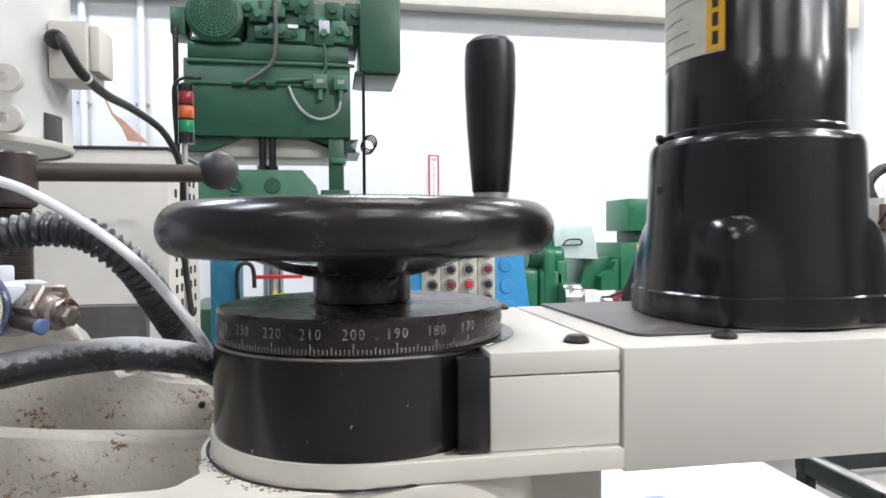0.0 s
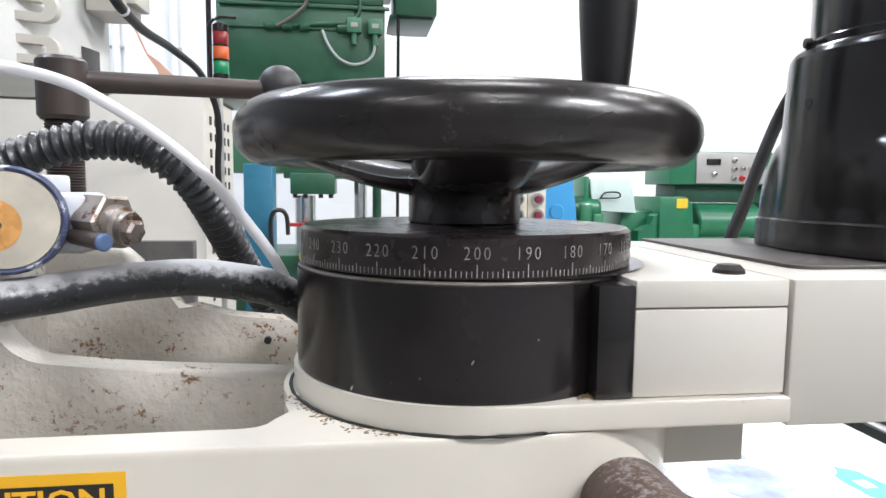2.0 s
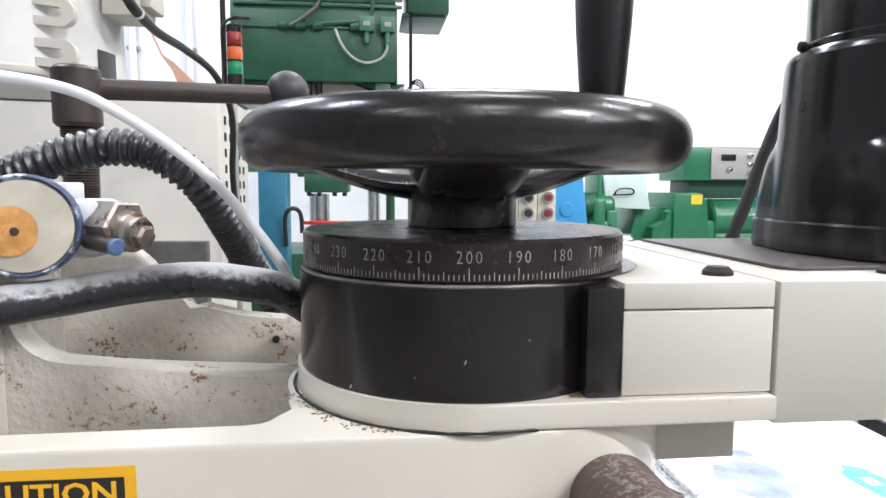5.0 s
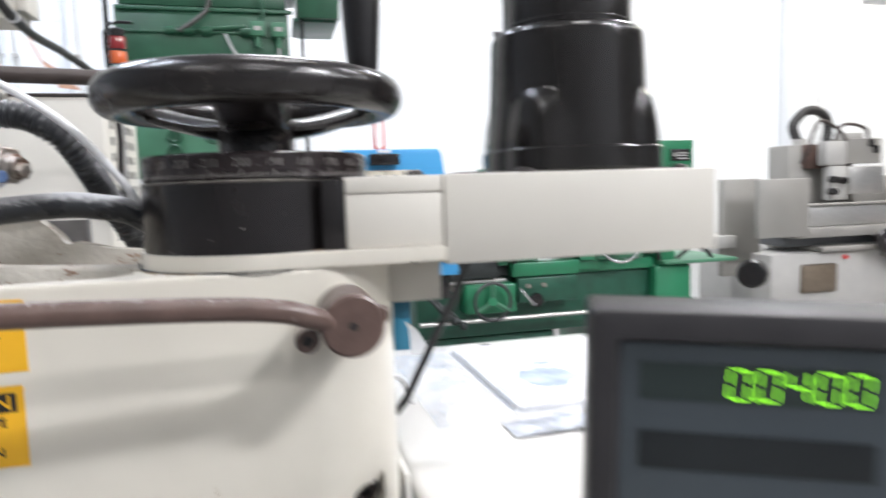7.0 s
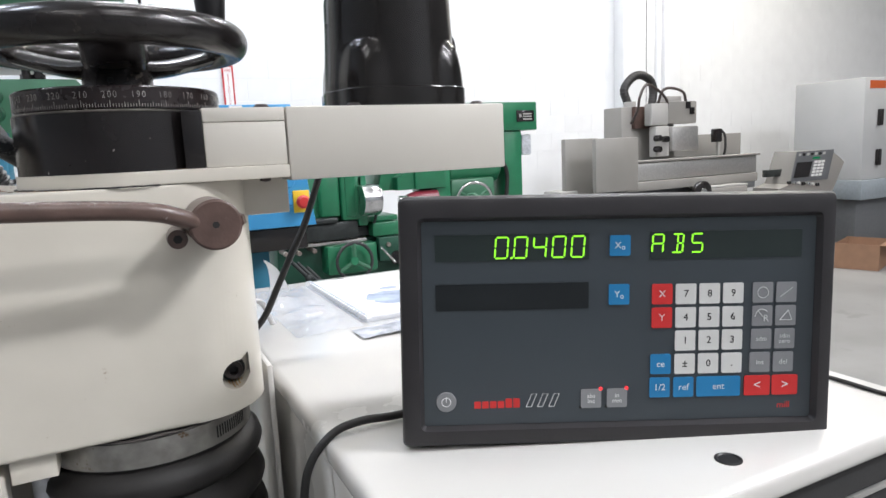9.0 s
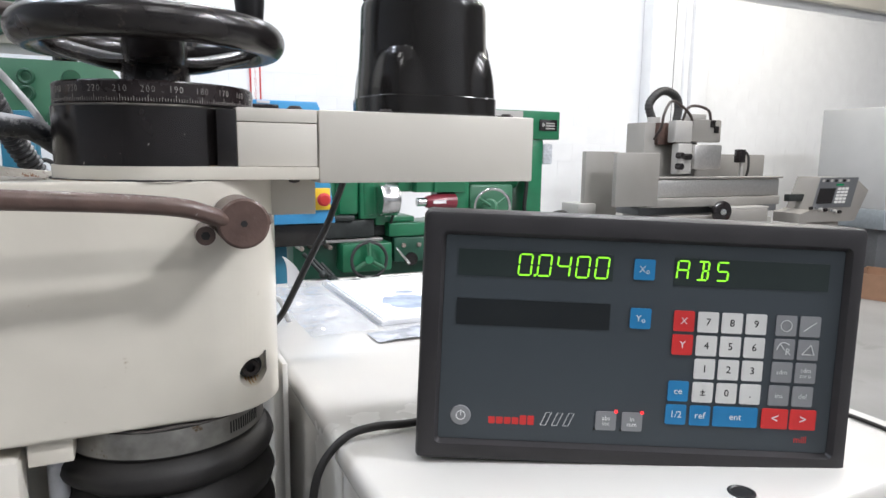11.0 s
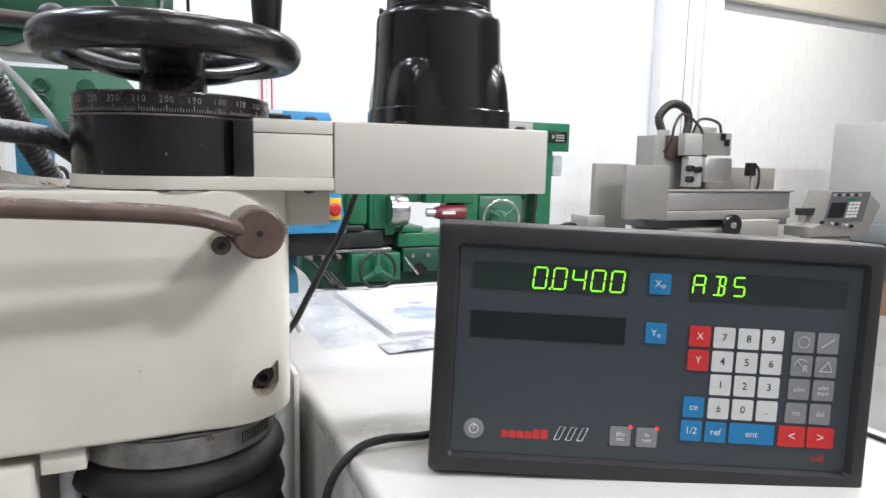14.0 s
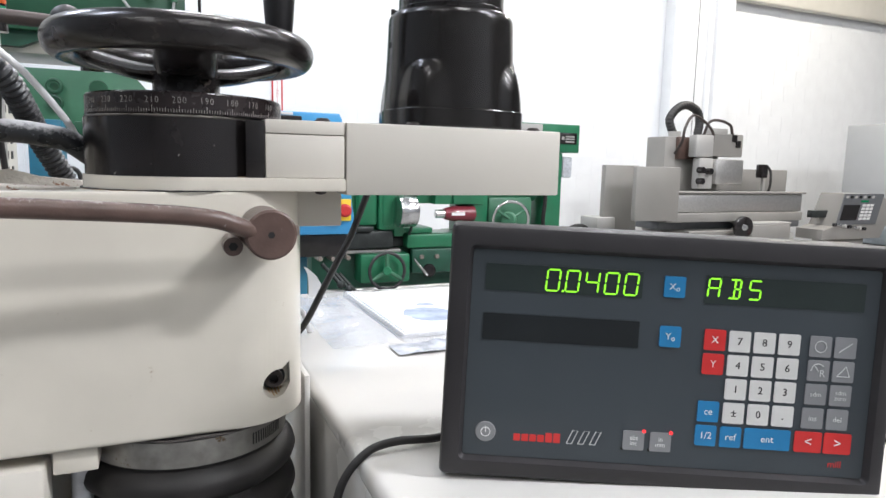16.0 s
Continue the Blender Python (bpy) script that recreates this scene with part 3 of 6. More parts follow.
# handwheel
wheel = thing("handwheel", (AX, AY, 1.3568), "gloss black handwheel with three spokes and a grip", "handwheel")
part("hub", revolve(B(), [(0.0, 1.3569), (0.0235, 1.3569), (0.0240, 1.3576), (0.0240, 1.3725), (0.0234, 1.3735), (0.0232, 1.3800), (0.0222, 1.3950), (0.0205, 1.4000), (0.0150, 1.4022), (0, 1.4022)], (AX, AY, 0), n=48), WHEEL, wheel)
WR, WZ = 0.0830, 1.3925
bm = B()
torus(bm, (AX, AY, WZ), (0, 0, 1), WR, 0.0117, 96, 24, flat=1.06)
part("rim", bm, WHEEL, wheel)
for k in range(3):
    a = radians(-92 + 120 * k)
    d = Vector((math.cos(a), math.sin(a), 0))
    bm = B()
    pts = smooth_path([Vector((AX, AY, 1.3745)) + d * 0.010, Vector((AX, AY, 1.3755)) + d * 0.028, Vector((AX, AY, 1.3805)) + d * 0.052, Vector((AX, AY, 1.3885)) + d * 0.078], 8)
    sweep(bm, pts, lambda s: 0.0070 - 0.012 * s, 16)
    side = Vector((-d.y, d.x, 0))
    for v in bm.verts:  # spokes are broad webs
        off = (v.co - Vector((AX, AY, 0))).dot(side)
        v.co += side * off * 2.0
    part("spoke", bm, WHEEL, wheel)
part("set_screw", rod(B(), (AX - 0.005, AY - 0.0232, 1.3645), (AX - 0.005, AY - 0.0246, 1.3645), 0.0022, 14), BLACK, wheel, "recessed set screw hole")
GA = radians(25)
GX, GY = AX + WR * math.cos(GA), AY + WR * math.sin(GA)
part("ferrule", revolve(B(), [(0, 1.403), (0.0098, 1.403), (0.0098, 1.4135), (0, 1.4135)], (GX, GY, 0), n=24), STEEL, wheel, "bright steel ferrule")
grip = [(0, 1.4130), (0.0098, 1.4130), (0.0105, 1.4140), (0.0119, 1.430), (0.0135, 1.452), (0.0145, 1.472), (0.0145, 1.4895), (0.0137, 1.4968), (0.0107, 1.4998), (0, 1.5003)]
part("grip", revolve(B(), grip, (GX, GY, 0), n=32), GRIP, wheel, "tapered satin black grip")

# arm with the belt housing
arm = thing("drive_arm", (0.33, AY, 1.2999), "cream sheet metal arm housing beside the dial", "arm housing")
BF, BK = 0.3205, 0.4790
bm = B()
box(bm, 0.2001, 0.2569, BF, BK, 1.3000, 1.3308, 0.0007)
part("arm_block", bm, CREAM_BOX, arm)
bm = B()
box(bm, 0.2001, 0.2569, BF, BK, 1.3314, 1.3410, 0.0007)
part("top_plate", bm, CREAM_BOX, arm)
bm = B()
box(bm, 0.2580, 0.4430, BF - 0.0010, BK, 1.2878, 1.3412, 0.0012)
part("cover", bm, CREAM_BOX, arm)
bm = B()
outline = [(0.2745, 0.4800), (0.2760, 0.3530)] + arc(0.284, 0.352, 0.008, 180, 270, 5) + [(0.4350, 0.3440), (0.4350, 0.4800)]
prism(bm, outline, 1.3413, 1.3428, r=0.0004)
part("gasket_plate", bm, PLATE, arm, "dark grey gasket plate")
for (x, y) in ((0.2445, 0.3385), (0.2445, 0.4700), (0.3150, 0.3345), (0.4250, 0.3345)):
    part("screw_head", revolve(B(), [(0, 1.3411), (0.0058, 1.3411), (0.0057, 1.3425), (0.0040, 1.3443), (0, 1.3447)], (x, y, 0), n=20), BOLT, arm, "brown oxidised button screw")
part("under_screw", revolve(B(), [(0, 1.2899), (0.0045, 1.2899), (0.0040, 1.2880), (0, 1.2870)], (0.243, 0.338, 0), n=16), BOLT, arm)
bm = B()
box(bm, 0.2265, 0.2620, 0.350, 0.440, 1.2620, 1.2896, 0.001)
part("mount_block", bm, CREAM_BOX, arm)
bm = B()
prism(bm, arc(0.1855, 0.3215, 0.004, 90, 180, 5) + [(0.1815, 0.3212), (0.1985, 0.3212), (0.1985, 0.3255)], 1.2999, 1.3004)
part("dirt_line", bm, GRIME, arm)

# motor
MX, MY2, MR = 0.3735, 0.3980, 0.0561
motor = thing("motor", (MX, MY2, 1.3428), "gloss black cast motor housing standing on the arm", "motor")


def lobed_shell(bm, profile, angles, out, half, z_full, z_top, n=144, steps=4):
    """A turned casting whose wall swells into smooth lobes, domed at their tops."""
    rows = []
    for (r0, h0), (r1, h1) in zip(profile, profile[1:]):
        rows += [(r0 + (r1 - r0) * k / steps, h0 + (h1 - h0) * k / steps) for k in range(steps)]
    rows.append(profile[-1])
    rings = []
    for r, h in rows:
        rise = 1.0 if h <= z_full else 0.0 if h >= z_top else math.sqrt(max(0.0, 1 - ((h - z_full) / (z_top - z_full)) ** 2))
        ring = []
        for i in range(n):
            a = 360.0 * i / n
            off = min(abs((a - q + 180) % 360 - 180) for q in angles)
            w = half * (0.45 + 0.55 * rise)
            bump = out * rise * (0.5 + 0.5 * math.cos(math.pi * min(1.0, off / w))) ** 0.85
            ring.append(bm.verts.new((MX + (r + bump) * math.cos(radians(a)), MY2 + (r + bump) * math.sin(radians(a)), h)))
        rings.append(ring)
    for a, b in zip(rings, rings[1:]):
        for i in range(n):
            bm.faces.new((a[i], a[(i + 1) % n], b[(i + 1) % n], b[i]))
    bm.faces.new(rings[0][::-1])
    bm.faces.new(rings[-1])
    return bm


LOBES = (-135, -45, 45, 135)
part("body", lobed_shell(B(), [(0.0600, 1.3584), (0.0597, 1.3640), (0.0590, 1.3720), (0.0582, 1.3810), (0.0574, 1.3920), (0.0568, 1.4020), (0.0556, 1.4330), (0.0552, 1.4362), (0.0542, 1.4388), (0.0525, 1.4405), (0.0500, 1.4412)], LOBES, 0.0068, 25, 1.3660, 1.3965), MOTOR, motor, angle=60)
part("base_flange", lobed_shell(B(), [(0.0604, 1.3429), (0.0613, 1.3438), (0.0613, 1.3572), (0.0604, 1.3583)], LOBES, 0.0068, 25, 1.3660, 1.3965), MOTOR, motor)
part("upper_body", revolve(B(), [(0, 1.4410), (0.0474, 1.4410), (0.0474, 1.4450), (0.0466, 1.4460), (0.0466, 1.4790), (0.0462, 1.4800), (0.0462, 1.600), (0.0430, 1.612), (0, 1.613)], (MX, MY2, 0), n=72), MOTOR, motor)
for a in LOBES:
    d = Vector((math.cos(radians(a)), math.sin(radians(a)), 0))
    c = Vector((MX, MY2, 0)) + d * 0.0595
    part("lobe_bolt", revolve(B(), [(0, 1.3800), (0.0026, 1.3800), (0.0026, 1.3905), (0.0020, 1.3912), (0, 1.3912)], (c.x, c.y, 0), n=16), MOTOR, motor)
a = radians(180)
part("vent_hole", rod(B(), (MX + 0.0545 * math.cos(a), MY2 + 0.0545 * math.sin(a), 1.4130), (MX + 0.0566 * math.cos(a), MY2 + 0.0566 * math.sin(a), 1.4130), 0.0025, 14), BLACK, motor, "small round vent hole")
a = radians(168)
part("clamp_screw", rod(B(), (MX + 0.046 * math.cos(a), MY2 + 0.046 * math.sin(a), 1.4432), (MX + 0.0500 * math.cos(a), MY2 + 0.0500 * math.sin(a), 1.4432), 0.0016, 12), BOLT, motor)
part("screw_head", rod(B(), (MX + 0.0500 * math.cos(a), MY2 + 0.0500 * math.sin(a), 1.4432), (MX + 0.0535 * math.cos(a), MY2 + 0.0535 * math.sin(a), 1.4432), 0.0026, 14, 0.0005), BOLT, motor)


def curved_patch(cx, cy, r, a0, a1, z0, z1, n=14):
    bm = B()
    lo = [bm.verts.new((cx + r * math.cos(radians(a0 + (a1 - a0) * i / n)), cy + r * math.sin(radians(a0 + (a1 - a0) * i / n)), z0)) for i in range(n + 1)]
    hi = [bm.verts.new((v.co.x, v.co.y, z1)) for v in lo]
    for i in range(n):
        bm.faces.new((lo[i], lo[i + 1], hi[i + 1], hi[i]))
    return bm


lab = part("name_label", curved_patch(MX, MY2, 0.0465, 140, 219, 1.4835, 1.545), LABEL, motor, "aged cream paper label")
strip = part("warning_strip", curved_patch(MX, MY2, 0.0467, 207, 219, 1.4845, 1.545), DECAL, motor, "yellow warning strip with vertical text bars")
for k in range(5):
    part("text_bar", curved_patch(MX, MY2, 0.0468, 211, 215, 1.4875 + 0.0095 * k, 1.4945 + 0.0095 * k, 4), INK, strip)
for k in range(6):
    part("text_bar", curved_patch(MX, MY2, 0.04665, 160, 198 - 5 * (k % 3), 1.4900 + 0.008 * k, 1.4910 + 0.008 * k), GREY, lab)
bm = B()
sweep(bm, smooth_path([(0.350, 0.470, 1.312), (0.351, 0.500, 1.316), (0.353, 0.517, 1.326), (0.357, 0.52, 1.341), (0.365, 0.52, 1.362), (0.3755, 0.52, 1.392), (0.387, 0.515, 1.427), (0.390, 0.49, 1.452), (0.387, 0.44, 1.458)], 8), 0.0042, 14)
solid("power_lead", bm, RUBBER, "black rubber power lead entering the motor", "cable")
bm = B()
sweep(bm, smooth_path([(0.425, 0.415, 1.405), (0.441, 0.420, 1.412), (0.452, 0.428, 1.408), (0.458, 0.440, 1.390), (0.458, 0.46, 1.342)], 8), 0.0038, 12)
part("side_lead", bm, RUBBER, motor, "short black rubber lead")

# locking lever in front of the head
lever = thing("locking_lever", (0.198, 0.32, 1.264), "brown oxidised steel locking lever with a round hub", "lever")
part("hub", revolve(B(), [(0, 0), (0.0150, 0), (0.0166, 0.0012), (0.0166, 0.040), (0, 0.040)], (0.1972, 0.277, 1.2640), (0.0, 1, 0.0), n=48), ROD, lever)
part("hex_socket", revolve(B(), [(0, -0.0001), (0.0024, -0.0001), (0.0024, 0.0006), (0, 0.0006)], (0.1972, 0.2768, 1.2640), (0, 1, 0), n=6), BLACK, lever, "dark hexagon socket")
bm = B()
sweep(bm, smooth_path([(-0.40, 0.225, 1.2970), (-0.10, 0.247, 1.2905), (0.0, 0.254, 1.2868), (0.085, 0.264, 1.2822), (0.137, 0.270, 1.2785), (0.162, 0.273, 1.2752), (0.176, 0.277, 1.2705), (0.188, 0.284, 1.2650)], 8), 0.0059, 20)
part("bar", bm, ROD, lever)
bm = B()
sweep(bm, smooth_path([(0.1742, 0.288, 1.2557), (0.1742, 0.300, 1.2557), (0.1760, 0.318, 1.2560)], 6), 0.0063, 18)
part("pin", bm, ROD, lever)
part("pin_socket", revolve(B(), [(0, 0), (0.0030, 0), (0.0030, 0.0004), (0, 0.0004)], (0.1742, 0.28765, 1.2557), (0, 1, 0), n=6), BLACK, lever)
part("stop_nut", revolve(B(), [(0, 0), (0.0060, 0), (0.0060, 0.010), (0, 0.010)], (0.2135, 0.305, 1.2625), (0.35, 1, 0), n=6), ROD, lever)

# bolt in its pocket low on the rounded end
recess = thing("socket_bolt", (BX, 0.345, BZ), "dark socket bolt in a recessed pocket with rust below", "bolt")
part("washer", revolve(B(), [(0.003, 0), (0.0092, 0), (0.0094, 0.0008), (0.0090, 0.0014), (0.003, 0.0014)], (BX - 0.0004, 0.3452, BZ - 0.0004), (0, -1, 0), 32), CASTING_DARK, recess)
part("bolt_head", revolve(B(), [(0.0034, 0), (0.0036, 0.0062), (0.0062, 0.0068), (0.0070, 0.0058), (0.0070, 0)], (BX - 0.0004, 0.3438, BZ - 0.0004), (0, -1, 0), 32), BOLT, recess)
part("socket", revolve(B(), [(0, 0.0015), (0.0036, 0.0015), (0.0036, 0)], (BX - 0.0004, 0.3438, BZ - 0.0004), (0, -1, 0), 6), BLACK, recess)
bm = B()
for k in range(5):
    x = BX - 0.004 + 0.0024 * k
    sweep(bm, smooth_path([(x, 0.3445, BZ - 0.0092), (x, 0.336, BZ - 0.0107), (x + 0.0003, 0.3268 + 0.0026 * k, BZ - 0.0112)], 4), 0.0007, 6)
part("rust_run", bm, mat("rust run on cream paint", (0.50, 0.34, 0.18), 0.6, vary=0.4, scale=150), recess, "rust run")

# bellows below the head
bel = thing("bellows", (AX, AY, 0.90), "black rubber bellows clamped under the head", "bellows")
z, k = 1.0945, 0
prof = [(0.0715, 1.1185), (0.0715, 1.0930)]
while z > 0.80:
    prof += [(0.0735, z - 0.002), (0.0805, z - 0.010), (0.0822, z - 0.016), (0.0805, z - 0.0215), (0.0735, z - 0.027), (0.0712, z - 0.029)]
    z -= 0.030
prof += [(0.0, z)]
part("folds", revolve(B(), prof, (AX - 0.004, AY, 0), n=72), RUBBER, bel)
band = part("clamp_band", revolve(B(), [(0.0716, 1.0960), (0.0742, 1.0960), (0.0744, 1.0970), (0.0744, 1.1140), (0.0742, 1.1150), (0.0716, 1.1150)], (AX - 0.004, AY, 0), n=72), mat("dull steel band", (0.34, 0.33, 0.31), 0.36, metal=0.85, vary=0.3, scale=70, bump=0.2, spot=(0.16, 0.11, 0.07), spot_scale=110, spot_edge=0.62), bel, "dull steel hose clamp")
for k in range(13):
    a = radians(-56 + 2.0 * k)
    m = Matrix.Translation((AX - 0.004 + 0.0744 * math.cos(a), AY + 0.0744 * math.sin(a), 1.1055)) @ Matrix.Rotation(a, 4, "Z")
    part("slot", box(B(), -0.0003, 0.0002, -0.0006, 0.0006, -0.0045, 0.0045, m=m), BLACK, band)
bm = B()
sweep(bm, [Vector((AX - 0.004 + 0.0735 * math.cos(radians(a)), AY + 0.0735 * math.sin(radians(a)), 1.1165 + 0.0006 * math.sin(a * 0.2))) for a in range(-170, 11, 5)], 0.0011, 8)
part("torn_edge", bm, PLATE, bel, "frayed upper edge")
bm = B()
box(bm, 0.060, 0.0868, 0.322, 0.350, 1.1010, 1.1188, 0.001)
part("bracket", bm, CREAM, bel)
part("side_cover", box(B(), -0.40, 0.056, 0.315, 0.345, 0.55, 1.1100, 0.004), CREAM_BOX, head)
bm = B()
rod(bm, (0.072, 0.36, 0.0), (0.072, 0.36, 1.118), 0.007, 16)
part("guide_rod", bm, PALE_BLUE, head, "slim pale blue guide rod")
part("column_sheet", box(B(), 0.2415, 0.2470, 0.40, 0.52, 0.0, 1.125, 0.002), WHITE_TOP, head)
bm = B()
box(bm, -0.30, 0.06, 0.42, 0.60, 0.0, 1.119, 0.01)
part("column", bm, CREAM, head)

# decals on the head's front


def decal(x1, ztop, h, w, lines, label):
    d = thing("caution_decal", (x1 - w / 2, FY, ztop - h), label, "decal", "caution decals")
    bm = B()
    box(bm, x1 - w, x1, FY - 0.0004, FY - 0.0001, ztop - h, ztop)
    part("sheet", bm, DECAL, d)
    bm = B()
    box(bm, x1 - w + 0.003, x1 - 0.0036, FY - 0.0006, FY - 0.0003, ztop - 0.0135, ztop - 0.0036)
    part("black_band", bm, INK, d)
    m = Matrix.Translation((x1 - w / 2 - 0.0005, FY - 0.0007, ztop - 0.0088)) @ FACE
    part("lettering", lettering("CAUTION", 0.0098, m, thick=0.0001, widen=1.12, thin=-0.02), DECAL, d)
    for k, t in enumerate(lines):
        z = ztop - 0.0190 - 0.0078 * k
        if t:
            m = Matrix.Translation((x1 - w / 2 - 0.001, FY - 0.0006, z)) @ FACE
            part("lettering", lettering(t, 0.0066, m, thick=0.0001, widen=min(1.0, 11.0 / len(t)), thin=-0.02), INK, d)
        else:
            part("text_bar", box(B(), x1 - w + 0.008, x1 - 0.008, FY - 0.0006, FY - 0.0003, z - 0.002, z + 0.002), INK, d)
    return d


decal(0.0350, 1.2838, 0.0372, 0.060, ["", "KEEP GUARD", "IN PLACE"][1:], "yellow and black caution decal about the guard")
decal(0.0318, 1.2396, 0.0425, 0.060, ["DO NOT OPERATE", "WITHOUT", "PROTECTION"], "yellow and black caution decal below another")

# ---- hoses, lever and gauge behind the head ----
bm = B()
path = resample(smooth_path([(-0.1500, 0.480, 1.3380), (-0.1000, 0.475, 1.3675), (-0.0660, 0.470, 1.3840), (-0.0360, 0.470, 1.3933), (-0.0200, 0.470, 1.3942), (-0.0040, 0.470, 1.3915), (0.0110, 0.470, 1.3820), (0.0207, 0.478, 1.3703), (0.0281, 0.500, 1.3480), (0.0335, 0.525, 1.3257), (0.0469, 0.548, 1.2927), (0.0538, 0.555, 1.2731)], 24), 0.0006)
sweep(bm, path, lambda s: 0.0082 + 0.0022 * (0.5 + 0.5 * math.cos(2 * math.pi * s / 0.0052)) ** 1.3, 20)
solid("corrugated_hose", bm, HOSE, "black corrugated conduit hose with dusty pale tops", "hose")
bm = B()
sweep(bm, smooth_path([(-0.140, 0.400, 1.425), (-0.090, 0.41, 1.425), (-0.049, 0.42, 1.4222), (-0.022, 0.42, 1.4165), (-0.003, 0.42, 1.407), (0.021, 0.42, 1.391), (0.040, 0.42, 1.374), (0.057, 0.42, 1.353), (0.070, 0.422, 1.333), (0.078, 0.424, 1.312)], 10), 0.0026, 14)
solid("white_tube", bm, TUBE, "slim white plastic air tube", "tube")
bm = B()
sweep(bm, smooth_path([(-0.150, 0.376, 1.298), (-0.110, 0.379, 1.308), (-0.075, 0.384, 1.317), (-0.042, 0.391, 1.3235), (-0.024, 0.405, 1.3248), (0.002, 0.415, 1.3280), (0.030, 0.42, 1.3295), (0.050, 0.42, 1.3275), (0.066, 0.422, 1.3240), (0.077, 0.427, 1.3165), (0.089, 0.432, 1.306)], 10), 0.0086, 20)
solid("coolant_hose", bm, WOVEN, "thick black rubber coolant hose, stained, with painted top sheen", "hose")

tl = thing("clamp_lever", (-0.0685, 0.533, 1.29), "dark brown clamp lever with a ball knob", "lever")
part("head_nut", revolve(B(), [(0, 1.4095), (0.0120, 1.4095), (0.0140, 1.4120), (0.0140, 1.4440), (0.0120, 1.4462), (0, 1.4465)], (-0.0685, 0.533, 0), n=28), BROWN, tl)
bm = B()
prof = [(0, 1.260)]
for k in range(90):
    prof += [(0.0098, 1.260 + k * 0.00168), (0.0108, 1.26084 + k * 0.00168)]
prof += [(0.0, 1.4105)]
part("threaded_stud", revolve(bm, prof, (-0.0685, 0.533, 0), n=20), BROWN, tl)
part("bar", rod(B(), (-0.060, 0.537, 1.4335), (0.046, 0.575, 1.4365), 0.0066, 20), BROWN, tl)
bm = B()
bmesh.ops.create_uvsphere(bm, u_segments=32, v_segments=20, radius=0.0148, matrix=Matrix.Translation((0.0535, 0.5775, 1.4392)))
part("ball_knob", bm, BALL, tl, "dark grey ball knob")
bm = B()
box(bm, -0.115, -0.030, 0.527, 0.58, 1.119, 1.292, 0.004)
part("seat_boss", bm, CAST, tl)

gauge = thing("sight_gauge", (-0.040, 0.41, 1.33), "round milky sight gauge with amber stain on a pale blue fitting", "gauge")
GC = Vector((-0.0335, 0.392, 1.3570))
gd = Vector((0.22, -1, 0.06)).normalized()
part("body", revolve(B(), [(0, -0.030), (0.014, -0.030), (0.0200, -0.016), (0.0206, -0.006), (0.017, -0.005), (0, -0.005)], GC, gd, 48), PALE_BLUE, gauge)
part("rim", revolve(B(), [(0.0170, -0.006), (0.0216, -0.006), (0.0222, -0.004), (0.0221, 0.000), (0.0210, 0.0012), (0.0199, 0.0004), (0.0196, -0.004)], GC, gd, 48), NAVY, gauge, "scuffed navy rim")
part("window", revolve(B(), [(0, 0.0015), (0.013, 0.0012), (0.0195, 0.0004), (0.0195, -0.001), (0, -0.001)], GC, gd, 40), LENS, gauge)
part("stain", revolve(B(), [(0, 0.0019), (0.007, 0.0019), (0.0105, 0.0013), (0, 0.0012)], GC + Vector((-0.004, -0.0016, -0.002)), gd, 28), AMBER, gauge, "amber coolant stain")
part("pivot", revolve(B(), [(0, 0.0028), (0.0016, 0.0026), (0.0018, 0.0018), (0, 0.0018)], GC + Vector((-0.002, -0.0014, -0.002)), gd, 14), BROWN, gauge)
bm = B()
box(bm, -0.026, -0.006, 0.402, 0.432, 1.3420, 1.3680, 0.005)
part("valve_block", bm, PALE_BLUE, gauge)
part("hex_nut", revolve(B(), [(0, 0), (0.0120, 0), (0.0128, 0.001), (0.0128, 0.012), (0.0115, 0.013), (0, 0.013)], (-0.008, 0.412, 1.3560), (1, -0.5, -0.05), n=6), DIRTY_STEEL, gauge)
part("fitting", revolve(B(), [(0, 0), (0.0095, 0), (0.0090, 0.006), (0.0072, 0.007), (0.0070, 0.010), (0, 0.0105)], (0.0020, 0.4065, 1.3540), (1, -0.5, -0.12), n=24), DIRTY_STEEL, gauge)
part("fitting_tip", revolve(B(), [(0, 0), (0.0055, 0), (0.0055, 0.004), (0.0040, 0.0052), (0, 0.0052)], (0.0095, 0.4025, 1.3520), (1, -0.5, -0.12), n=6), DIRTY_STEEL, gauge)
blue = part("drain_screw", rod(B(), (-0.012, 0.402, 1.3500), (0.0025, 0.3923, 1.3482), 0.0036, 16, 0.0004), BROWN, gauge)
part("screw_tip", rod(B(), (0.0025, 0.3923, 1.3482), (0.0045, 0.391, 1.3480), 0.0038, 16, 0.0006), BLUE_BOLT, blue, "blue painted screw tip")
bm = B()
box(bm, -0.030, -0.0235, 0.412, 0.43, 1.366, 1.3755, 0.0015)
part("cap_lug", bm, PALE_BLUE, gauge)
bm = B()
box(bm, -0.20, -0.046, 0.400, 0.46, 1.205, 1.345, 0.012, 4)
part("support_casting", bm, CAST, gauge)
bm = B()
revolve(bm, [(0, 1.34), (0.030, 1.34), (0.032, 1.37), (0.026, 1.40), (0.012, 1.418), (0, 1.42)], (-0.082, 0.40, 0), n=32)
part("dome", bm, PALE_BLUE, gauge, "scuffed pale blue dome")

